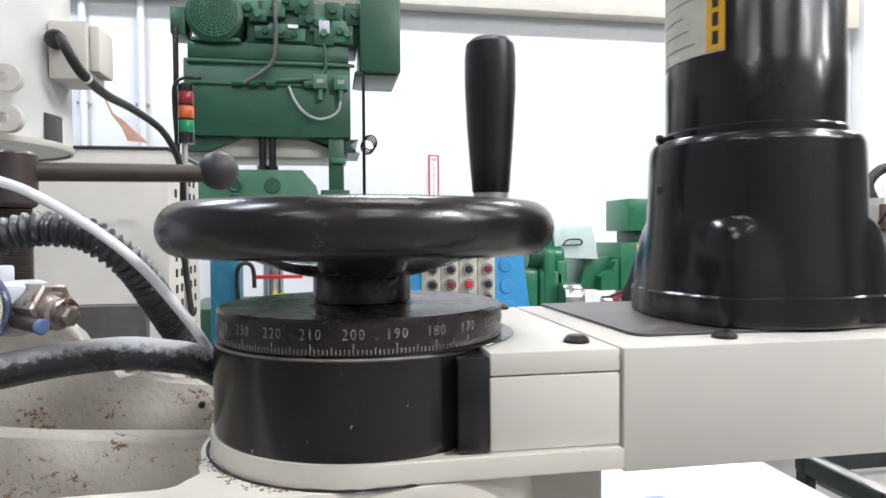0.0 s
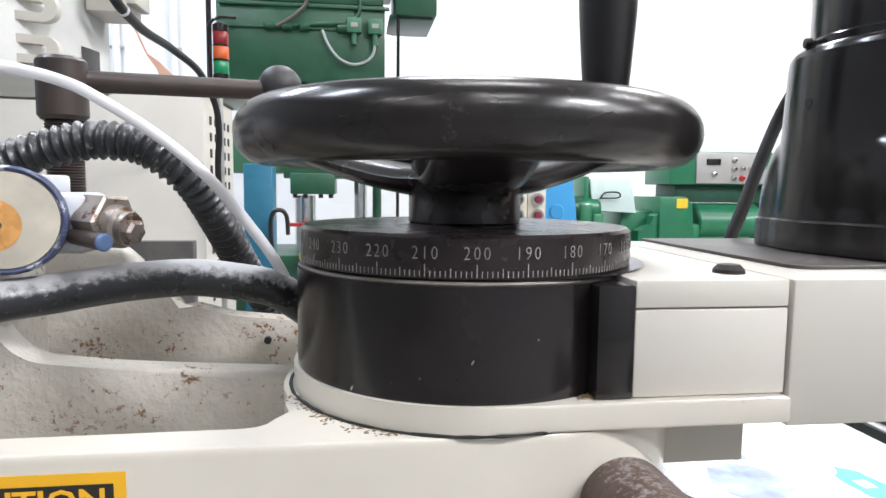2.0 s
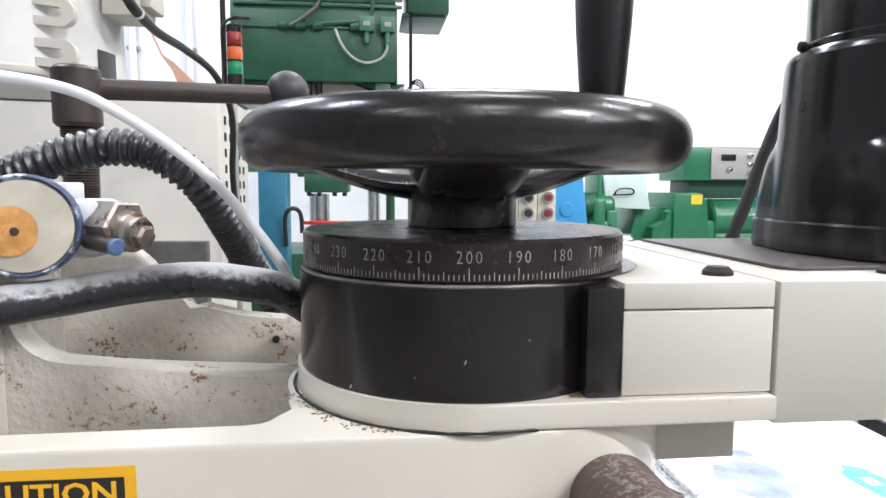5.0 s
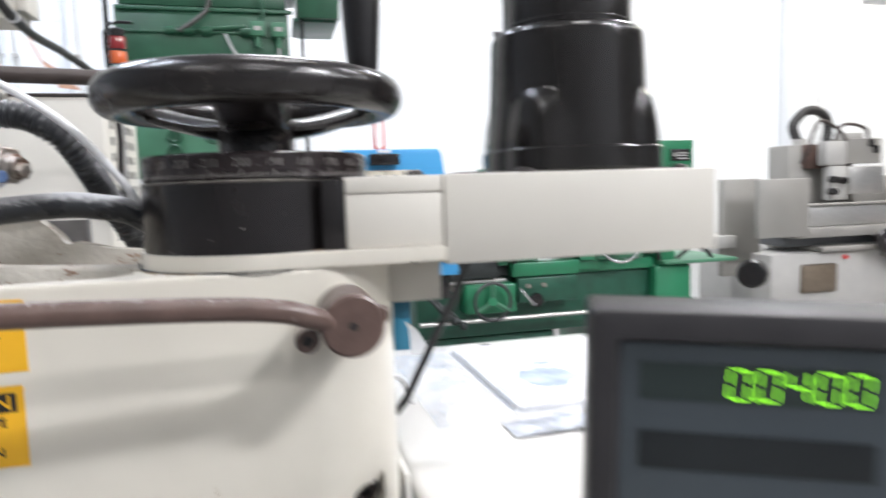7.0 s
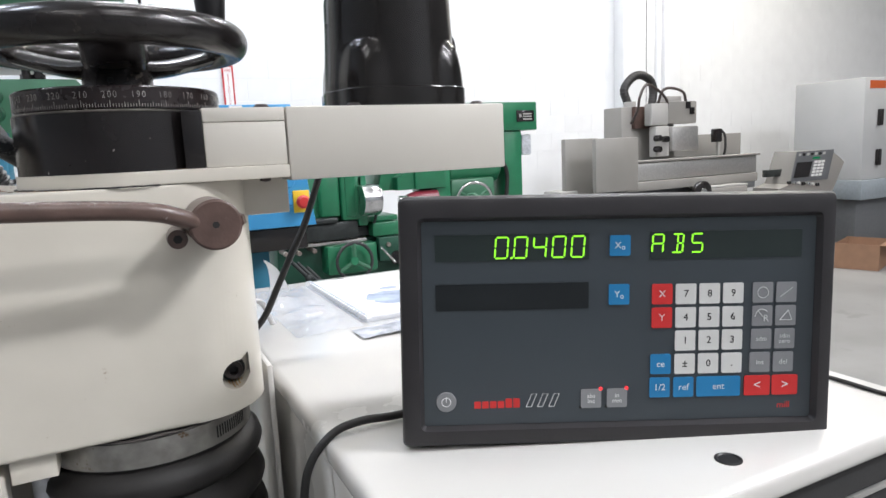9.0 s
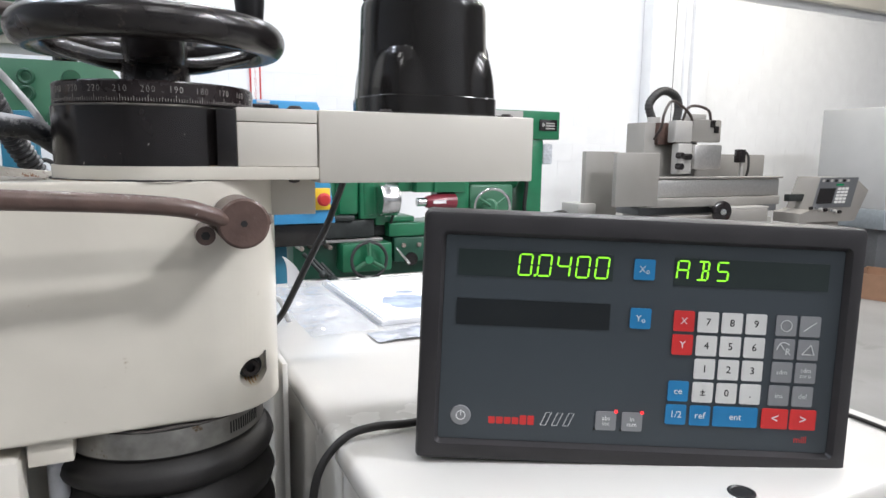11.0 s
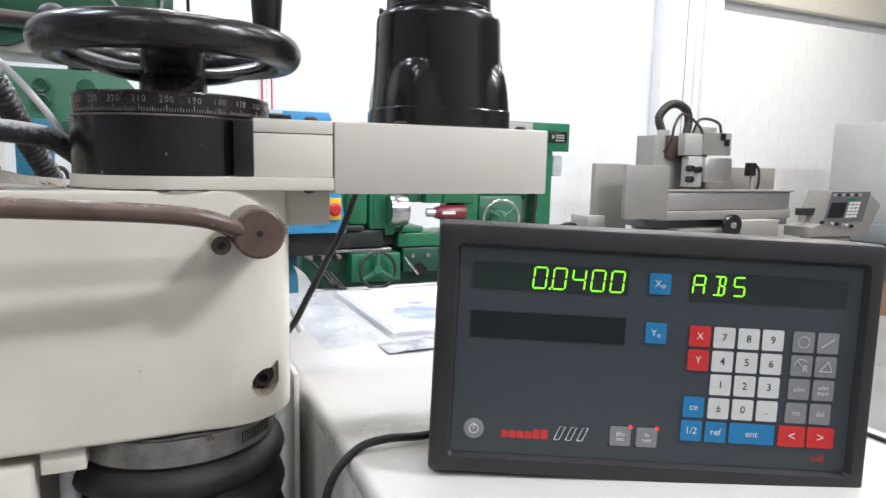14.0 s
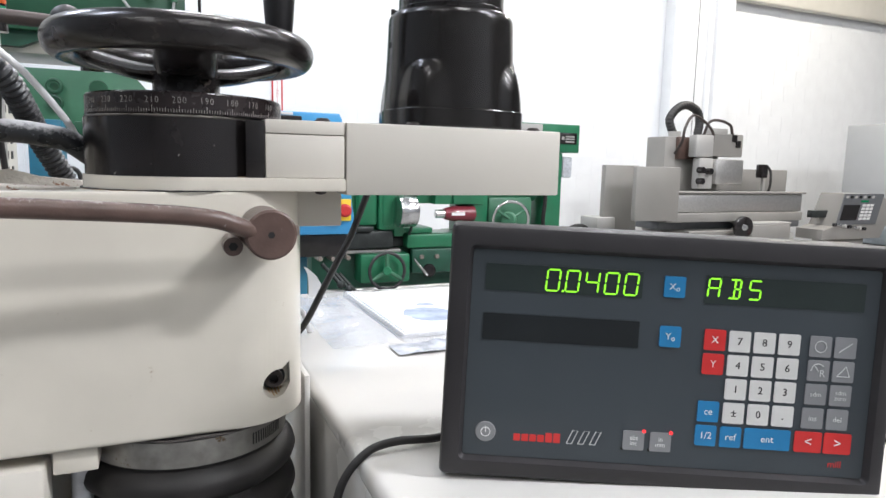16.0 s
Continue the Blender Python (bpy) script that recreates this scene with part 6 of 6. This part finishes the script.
part("tail_wheel_disc", rod(B(), (2.166, LY - 0.06, 0.961), (2.133, LY - 0.10, 0.966), 0.052, 28, 0.01), PRESS_LIGHT, tw)
for k in range(3):
    a = radians(30 + 120 * k)
    part("wheel_spoke", rod(B(), (2.157, LY - 0.10, 0.966), (2.157 + 0.11 * math.cos(a), LY - 0.10, 0.966 + 0.11 * math.sin(a)), 0.009, 8), PRESS_LIGHT, tw)
part("tail_base", box(B(), 1.890, 2.453, LY + 0.02, LY + 0.45, 0.787, 0.857, 0.012), GREEN, lathe)
bm = B()
prism(bm, [(1.66, 1.06), (1.66, 1.14), (1.735, 1.175), (1.745, 1.225), (1.79, 1.245), (1.80, 1.06)], LY - 0.03, LY + 0.10, m=MXZ, r=0.006)
part("coolant_elbow", bm, GREEN, lathe)
bm = B()
prism(bm, [(1.775, 1.060), (1.770, 1.330), (1.925, 1.332), (1.965, 1.290), (1.985, 1.060)], LY - 0.05, LY + 0.30, m=MXZ, r=0.008)
part("gear_box", bm, GREEN, lathe)
part("yellow_label", box(B(), 1.868, 1.932, LY - 0.0545, LY - 0.0515, 1.269, 1.322), YELLOW, lathe, "yellow warning label")
part("rear_motor", rod(B(), (2.031, LY + 0.10, 1.181), (2.422, LY + 0.10, 1.181), 0.115, 28, 0.012), GREEN, lathe)
part("header", box(B(), 1.845, 2.722, LY + 0.0, LY + 0.32, 1.400, 1.588, 0.008), GREEN, lathe)
part("under_header", box(B(), 1.909, 2.539, LY + 0.06, LY + 0.30, 1.299, 1.400, 0.004), GREEN_DARK, lathe)
ctl = part("control_panel", box(B(), 1.999, 2.422, LY - 0.012, LY - 0.001, 1.408, 1.581, 0.003), LIGHT_GREY, lathe, "light grey control panel")
part("meter", box(B(), 2.055, 2.140, LY - 0.018, LY - 0.0125, 1.511, 1.547, 0.002), HOUSING, ctl)
for (x, z, mt) in ((2.105, 1.462, CHROME), (2.225, 1.492, CHROME), (2.275, 1.492, CHROME), (2.325, 1.492, CHROME), (2.225, 1.440, CHROME), (2.275, 1.440, RED), (2.325, 1.440, CHROME), (2.225, 1.540, LIGHT_GREY)):
    part("knob", revolve(B(), [(0, 0.022), (0.010, 0.021), (0.0155, 0.012), (0.017, 0)], (x, LY - 0.012, z), (0, -1, 0), 18), mt, ctl)
    part("knob_centre", revolve(B(), [(0, 0.0235), (0.006, 0.023), (0.0065, 0.02)], (x, LY - 0.012, z), (0, -1, 0), 12), HOUSING, ctl)
npl = part("name_plate", box(B(), 2.556, 2.696, LY - 0.006, LY - 0.001, 1.458, 1.532, 0.003), HOUSING, lathe, "dark name plate with pale bars")
for z in (1.508, 1.492, 1.474):
    part("text_bar", box(B(), 2.605, 2.675, LY - 0.008, LY - 0.0062, z - 0.005, z + 0.004), LIGHT_GREY, npl)
part("plate_logo", rod(B(), (2.580, LY - 0.008, 1.497), (2.581, LY - 0.0062, 1.497), 0.013, 16), LIGHT_GREY, npl)
part("post", box(B(), 2.468, 2.606, LY + 0.02, LY + 0.30, 0.797, 1.400, 0.008), GREEN, lathe)
part("socket_box", box(B(), 2.628, 2.707, LY + 0.05, LY + 0.16, 1.234, 1.373, 0.012), PALE_BLUE, lathe, "pale blue socket box")
bm = B()
sweep(bm, smooth_path([(2.422, LY + 0.10, 1.237), (2.407, LY - 0.02, 1.221), (2.451, LY - 0.03, 1.122), (2.441, LY - 0.03, 0.953), (2.480, LY, 0.840)], 8), 0.014, 10)
part("flex_lead", bm, RUBBER, lathe)
bm = B()
sweep(bm, smooth_path([(2.600, LY, 0.840), (2.686, LY - 0.02, 0.902), (2.785, LY - 0.02, 0.902), (2.870, LY, 0.820)], 8), 0.012, 10)
part("flex_lead", bm, RUBBER, lathe)

part("tail_box", box(B(), 2.035, 2.360, LY - 0.02, LY + 0.30, 0.86, 1.105, 0.02), PRESS_LIGHT, lathe, "mid green tailstock box")
part("tail_column", box(B(), 1.915, 2.030, LY - 0.03, LY + 0.25, 0.86, 1.180, 0.02), GREEN, lathe)
part("head_block", box(B(), 1.290, 1.433, LY - 0.05, LY + 0.02, 0.905, 1.180, 0.018), GREEN, lathe)
part("tool_slide", box(B(), 0.900, 1.380, LY - 0.06, LY + 0.02, 0.800, 0.905, 0.012), CASTING_DARK, lathe, "oily black tool slide")
part("slide_cap", box(B(), 1.060, 1.250, LY - 0.09, LY - 0.01, 0.905, 0.935, 0.008), CASTING_DARK, lathe)
part("work_bench", box(B(), 1.470, 1.900, LY - 0.06, LY + 0.20, 0.795, 0.880, 0.010), GREEN, lathe)
part("bench_front", box(B(), 1.500, 1.880, LY - 0.07, LY - 0.02, 0.640, 0.790, 0.010), GREEN_DARK, lathe)
for x, z in ((0.935, 0.752), (1.010, 0.748), (1.100, 0.752), (1.560, 0.742), (1.660, 0.742)):
    part("cap_screw", rod(B(), (x, LY - 0.085, z), (x, LY + 0.06, z), 0.014, 12, 0.003), DIRTY_STEEL, lathe)
part("feed_screw", rod(B(), (0.90, LY - 0.06, 0.555), (2.40, LY - 0.06, 0.555), 0.014, 14), STEEL, lathe, "bright feed screw")
part("oil_pipe", sweep(B(), smooth_path([(1.48, LY - 0.06, 0.88), (1.50, LY - 0.09, 0.97), (1.53, LY - 0.09, 1.02), (1.50, LY - 0.08, 1.08)], 8), 0.009, 10), CASTING_DARK, lathe)
part("side_lever", rod(B(), (1.50, LY - 0.10, 0.735), (1.565, LY - 0.16, 0.640), 0.008, 10), CHROME, lathe)

# ---- grey surface grinder ----
GY0 = 4.40
gr = thing("surface_grinder", (4.9, 4.8, 0), "warm grey surface grinder with a long table", "grinder")
part("side_cover", box(B(), 3.665, 4.03, GY0 + 0.10, GY0 + 0.16, 0.533, 1.331, 0.008), GREY, gr)
part("end_cover", box(B(), 3.715, 4.184, GY0 - 0.25, GY0 - 0.20, 0.867, 1.323, 0.010), GREY, gr)
part("column", box(B(), 4.368, 5.033, GY0 + 0.17, GY0 + 0.42, 0.425, 1.603, 0.010), GREY, gr)
part("column_neck", rod(B(), (4.625, GY0 + 0.34, 1.604), (4.625, GY0 + 0.34, 1.662), 0.06, 20), LIGHT_GREY, gr)
part("splash_tray", box(B(), 4.283, 5.860, GY0 - 0.12, GY0 + 0.02, 0.925, 1.094, 0.012), STEEL, gr, "bright steel splash tray")
part("tray_rim", box(B(), 4.240, 5.875, GY0 - 0.15, GY0 - 0.02, 1.095, 1.112, 0.005), GREY, gr)
part("tray_lip", box(B(), 4.140, 5.830, GY0 - 0.16, GY0 + 0.10, 0.840, 0.922, 0.006), GREY, gr)
part("table", box(B(), 4.182, 5.974, GY0 - 0.02, GY0 + 0.35, 0.762, 0.838, 0.008), GREY_DARK, gr)
part("saddle", box(B(), 4.404, 5.073, GY0 - 0.17, GY0 + 0.30, 0.717, 0.760, 0.01), GREY, gr)
part("back_guard", box(B(), 4.681, 6.141, GY0 + 0.30, GY0 + 0.36, 1.033, 1.320, 0.006), GREY, gr)
part("spindle_head", box(B(), 4.770, 5.174, GY0 + 0.02, GY0 + 0.165, 1.431, 1.642, 0.014), GREY, gr)
part("head_side", box(B(), 4.560, 4.766, GY0 - 0.02, GY0 + 0.08, 1.421, 1.620, 0.010), LIGHT_GREY, gr)
part("wheel_guard", box(B(), 4.775, 5.115, GY0 - 0.06, GY0 + 0.16, 1.177, 1.406, 0.014), STEEL, gr, "bright steel wheel guard")
part("guard_front", box(B(), 4.600, 4.772, GY0 - 0.03, GY0 + 0.06, 1.132, 1.413, 0.012), LIGHT_GREY, gr)
part("head_top", box(B(), 4.800, 5.000, GY0 + 0.05, GY0 + 0.15, 1.643, 1.690, 0.006), LIGHT_GREY, gr)
part("recess", box(B(), 4.490, 4.700, GY0 + 0.12, GY0 + 0.169, 1.400, 1.603, 0.006), mat("rust brown cavity", (0.08, 0.045, 0.035), 0.6, vary=0.3), gr, "dark rusty recess")
for (x, z) in ((4.60, 1.303), (4.695, 1.293), (4.60, 1.204)):
    part("knob", rod(B(), (x, GY0 - 0.09, z), (x, GY0 - 0.02, z), 0.030, 16, 0.006), HOUSING, gr)
for (x, z) in ((5.05, 1.605), (5.10, 1.552)):
    part("switch", box(B(), x - 0.025, x + 0.03, GY0 + 0.006, GY0 + 0.022, z - 0.035, z + 0.03, 0.004), HOUSING, gr)
bm = B()
path = resample(smooth_path([(4.615, GY0 + 0.36, 1.655), (4.590, GY0 + 0.38, 1.780), (4.685, GY0 + 0.38, 1.890), (4.805, GY0 + 0.38, 1.920), (4.930, GY0 + 0.38, 1.865), (4.965, GY0 + 0.38, 1.755), (4.930, GY0 + 0.37, 1.600)], 24), 0.006)
sweep(bm, path, lambda s: 0.040 + 0.002 * math.sin(2 * math.pi * s / 0.03), 14)
part("extraction_hose", bm, RUBBER, gr, "black corrugated hose")
for pts in ([(4.450, GY0 + 0.13, 1.450), (4.425, GY0 + 0.02, 1.560), (4.432, GY0, 1.677), (4.510, GY0, 1.786), (4.644, GY0, 1.746), (4.759, GY0, 1.652), (4.780, GY0 + 0.01, 1.560)], [(4.672, GY0 + 0.02, 1.620), (4.713, GY0, 1.737), (4.829, GY0, 1.758), (4.968, GY0, 1.721), (5.047, GY0 + 0.04, 1.640)]):
    bm = B()
    sweep(bm, smooth_path(pts, 8), 0.013, 10)
    part("coolant_line", bm, BROWN, gr)
part("coolant_valve", box(B(), 5.407, 5.486, GY0 - 0.02, GY0 + 0.06, 1.240, 1.370, 0.012), HOUSING, gr, "black coolant valve")
bm = B()
sweep(bm, smooth_path([(5.480, GY0, 1.360), (5.516, GY0 - 0.02, 1.300), (5.526, GY0 - 0.02, 1.181), (5.530, GY0, 1.110)], 8), 0.012, 10)
part("coolant_pipe", bm, RUBBER, gr)
part("valve_post", box(B(), 5.473, 5.503, GY0 + 0.02, GY0 + 0.05, 1.109, 1.260), LIGHT_GREY, gr)
gw = part("handwheel", revolve(B(), [(0.02, 0), (0.085, 0), (0.10, 0.01), (0.10, 0.04), (0.085, 0.05), (0.02, 0.04)], (4.926, GY0 - 0.30, 0.798), (0.1, 1, 0), 32), HOUSING, gr, "black handwheel")
part("boss", rod(B(), (4.900, GY0 - 0.32, 0.800), (5.036, GY0 - 0.20, 0.787), 0.028, 16, 0.004), CHROME, gw)
part("front_box", box(B(), 5.039, 5.540, GY0 - 0.28, GY0 - 0.05, 0.644, 0.815, 0.014), GREY, gr)
part("front_box_lid", box(B(), 5.020, 5.555, GY0 - 0.27, GY0 - 0.04, 0.815, 0.836, 0.006), LIGHT_GREY, gr)
part("base", box(B(), 3.947, 5.797, GY0 - 0.12, GY0 + 0.80, 0.0, 0.716, 0.015), LIGHT_GREY, gr)
part("base_hatch", box(B(), 4.226, 4.574, GY0 - 0.145, GY0 - 0.121, 0.390, 0.623, 0.02), mat("brown smoked hatch", (0.14, 0.11, 0.08), 0.3, vary=0.2), gr)
part("base_button", rod(B(), (4.657, GY0 - 0.14, 0.666), (4.677, GY0 - 0.12, 0.663), 0.02, 14), RED, gr)
part("black_knob", rod(B(), (3.599, GY0 - 0.32, 0.613), (3.776, GY0 - 0.15, 0.585), 0.11, 22, 0.02), HOUSING, gr)
part("side_block", box(B(), 3.567, 3.759, GY0 + 0.05, GY0 + 0.30, 0.774, 0.875, 0.008), LIGHT_GREY, gr)

PG0 = GY0 - 0.14
pend = thing("control_pendant", (6.7, 4.3, 0), "grey operator panel with a small screen and keys", "control panel")
bm = B()
prism(bm, [(6.10, 0.640), (6.10, 0.740), (6.30, 0.770), (6.42, 1.100), (6.94, 1.095), (7.17, 0.960), (6.98, 0.640)], PG0 - 0.05, PG0 + 0.25, m=MXZ, r=0.01)
part("case", bm, GREY, pend)
fm = Matrix.Translation((6.443, PG0 - 0.055, 0.935)) @ Matrix(((1, 0.30, 0, 0), (0, 0, -1, 0), (0, 1, 0, 0), (0, 0, 0, 1)))


def tile(u0, u1, v0, v1, z, mt, name, label=""):
    bm = B()
    prism(bm, [(u0, v0), (u1, v0), (u1, v1), (u0, v1)], z, z + 0.006, m=fm)
    return part(name, bm, mt, pend, label)


tile(-0.13, 0.47, -0.145, 0.165, 0.0, GREY_DARK, "face_plate", "dark grey face plate")
tile(-0.10, 0.14, -0.10, 0.055, 0.0065, HOUSING, "screen", "dark screen")
for r in range(5):
    for c in range(3):
        tile(0.18 + 0.06 * c, 0.225 + 0.06 * c, -0.10 + 0.034 * r, -0.075 + 0.034 * r, 0.0065, KEY_WHITE, "key")
for c in range(7):
    tile(-0.10 + 0.065 * c, -0.065 + 0.065 * c, 0.120, 0.145, 0.0065, HOUSING if c % 2 else LIGHT_GREY, "key")
tile(0.14, 0.25, 0.080, 0.100, 0.0065, GREEN_LENS, "key", "green key")
for c in range(7):
    part("dial_knob", rod(B(), (6.24 + 0.075 * c, PG0 - 0.085, 0.795 - 0.008 * c), (6.24 + 0.075 * c, PG0 - 0.05, 0.79 - 0.008 * c), 0.018, 14, 0.004), (HOUSING, CHROME, LIGHT_GREY)[c % 3], pend)
part("stand", box(B(), 6.35, 6.80, PG0 + 0.0, PG0 + 0.25, 0.0, 0.640, 0.01), GREY, pend)
part("arm_bar", box(B(), 6.129, 6.435, PG0 + 0.10, PG0 + 0.16, 0.850, 0.922, 0.004), CASTING_DARK, pend)

rc = thing("tall_cabinet", (8.0, 4.6, 0), "pale grey tall control cabinet on a darker base", "cabinet")
part("body", box(B(), 7.50, 8.70, 4.23, 5.05, 0.735, 1.855, 0.012), BLUE_GREY, rc)
part("orange_label", box(B(), 7.58, 7.86, 4.222, 4.2285, 1.735, 1.820), ORANGE, rc, "orange warning label")
part("plinth", box(B(), 7.47, 8.72, 4.20, 5.07, 0.515, 0.734, 0.01), mat("dark blue grey plinth", (0.23, 0.26, 0.28), 0.5, vary=0.1), rc)
part("stand", box(B(), 7.56, 8.64, 4.30, 5.00, 0.0, 0.514, 0.01), GREY_DARK, rc)
for z in (1.42, 0.98):
    part("hinge", box(B(), 7.74, 7.80, 4.19, 4.2285, z - 0.09, z + 0.09, 0.006), HOUSING, rc)

crate = thing("cardboard_box", (6.3, 3.5, 0), "open brown cardboard box on the floor", "box")
cm = Matrix.Translation((6.45, 3.55, 0)) @ Matrix.Rotation(radians(20), 4, "Z")
for (a, b, c, d) in ((-0.25, 0.25, -0.18, -0.175), (-0.25, 0.25, 0.175, 0.18), (-0.25, -0.245, -0.175, 0.175), (0.245, 0.25, -0.175, 0.175)):
    part("side", box(B(), a, b, c, d, 0.0, 0.24, m=cm), CARD, crate)
part("bottom", box(B(), -0.245, 0.245, -0.175, 0.175, 0.001, 0.006, m=cm), CARD, crate)
part("flap", box(B(), -0.25, 0.25, -0.30, -0.181, 0.235, 0.240, m=cm), CARD, crate)

copy_thing(crate, Matrix.Translation((3.12, 3.97, 0)) @ Matrix.Diagonal((0.6, 0.6, 0.9, 1)))

jack = thing("floor_jack", (6.9, 3.0, 0), "red and dark wheeled floor tool", "floor tool")
part("frame", box(B(), 6.60, 7.3, 2.75, 2.95, 0.08, 0.18, 0.02), RED, jack)
for x in (6.68, 7.2):
    for y in (2.73, 2.95):
        part("wheel", rod(B(), (x, y, 0.055), (x, y + 0.03, 0.055), 0.055, 18, 0.006), HOUSING, jack)

cart = thing("tool_cart", (1.8, 1.4, 0), "dark steel frame tool cart with a worn bright edge", "cart")
CX0, CX1, CY0, CY1, CZ = 1.38, 1.80, 1.30, 1.62, 0.785
for (a, b, c, d) in ((CX0, CX1, CY1 - 0.035, CY1), (CX0, CX1, CY0, CY0 + 0.035), (CX0, CX0 + 0.035, CY0 + 0.036, CY1 - 0.036), (CX1 - 0.035, CX1, CY0 + 0.036, CY1 - 0.036)):
    part("rail", box(B(), a, b, c, d, CZ - 0.045, CZ, 0.004), CASTING_DARK, cart)
part("edge_strip", box(B(), CX0, CX0 + 0.035, CY0, CY1, CZ + 0.0005, CZ + 0.006, 0.001), CHROME, cart, "bright worn edge")
part("shelf", box(B(), CX0 + 0.03, CX1 - 0.03, CY0 + 0.03, CY1 - 0.03, 0.42, 0.45, 0.004), GREY, cart)
for x in (CX0 + 0.002, CX1 - 0.037):
    for y in (CY0 + 0.002, CY1 - 0.037):
        part("leg", box(B(), x, x + 0.035, y, y + 0.035, 0.0, CZ - 0.046, 0.003), CASTING_DARK, cart)
part("tray", box(B(), CX0 + 0.036, CX1 - 0.036, CY0 + 0.036, CY1 - 0.036, CZ - 0.075, CZ - 0.05, 0.003), GREY, cart)

# ---- wall blocks, nearest first as pieces ----
BW, BH, GAP = 0.406, 0.203, 0.003
me = bpy.data.meshes.new("block")
bm = B()
box(bm, GAP / 2, BW - GAP / 2, -0.0024, 0.002, GAP / 2, BH - GAP / 2, 0.0012, 1)
finish(bm)
bm.to_mesh(me)
bm.free()
me.materials.append(WALL)
rest = B()
count = 0
rng = random.Random(3)
for row in range(int(HALL_H / BH)):
    for col in range(int((FLOOR_X1 - FLOOR_X0) / BW)):
        x = FLOOR_X0 + col * BW + (BW / 2 if row % 2 else 0)
        z = row * BH
        if x + BW > FLOOR_X1:
            continue
        near = -2.4 < x < 5.3 and 1.2 < z < 3.45 and count < 300
        dy = rng.uniform(-0.0005, 0.0005)
        if near:
            ob = new("block", me)
            ob.parent = wall_north
            ob.location = (x, FLOOR_Y1 + dy, z)
            count += 1
        else:
            box(rest, x + GAP / 2, x + BW - GAP / 2, FLOOR_Y1 - 0.0024 + dy, FLOOR_Y1 + 0.002, z + GAP / 2, z + BH - GAP / 2)
ob = part("blocks", rest, WALL, wall_north, "white painted wall blocks")
ob["kind"] = "stuff"
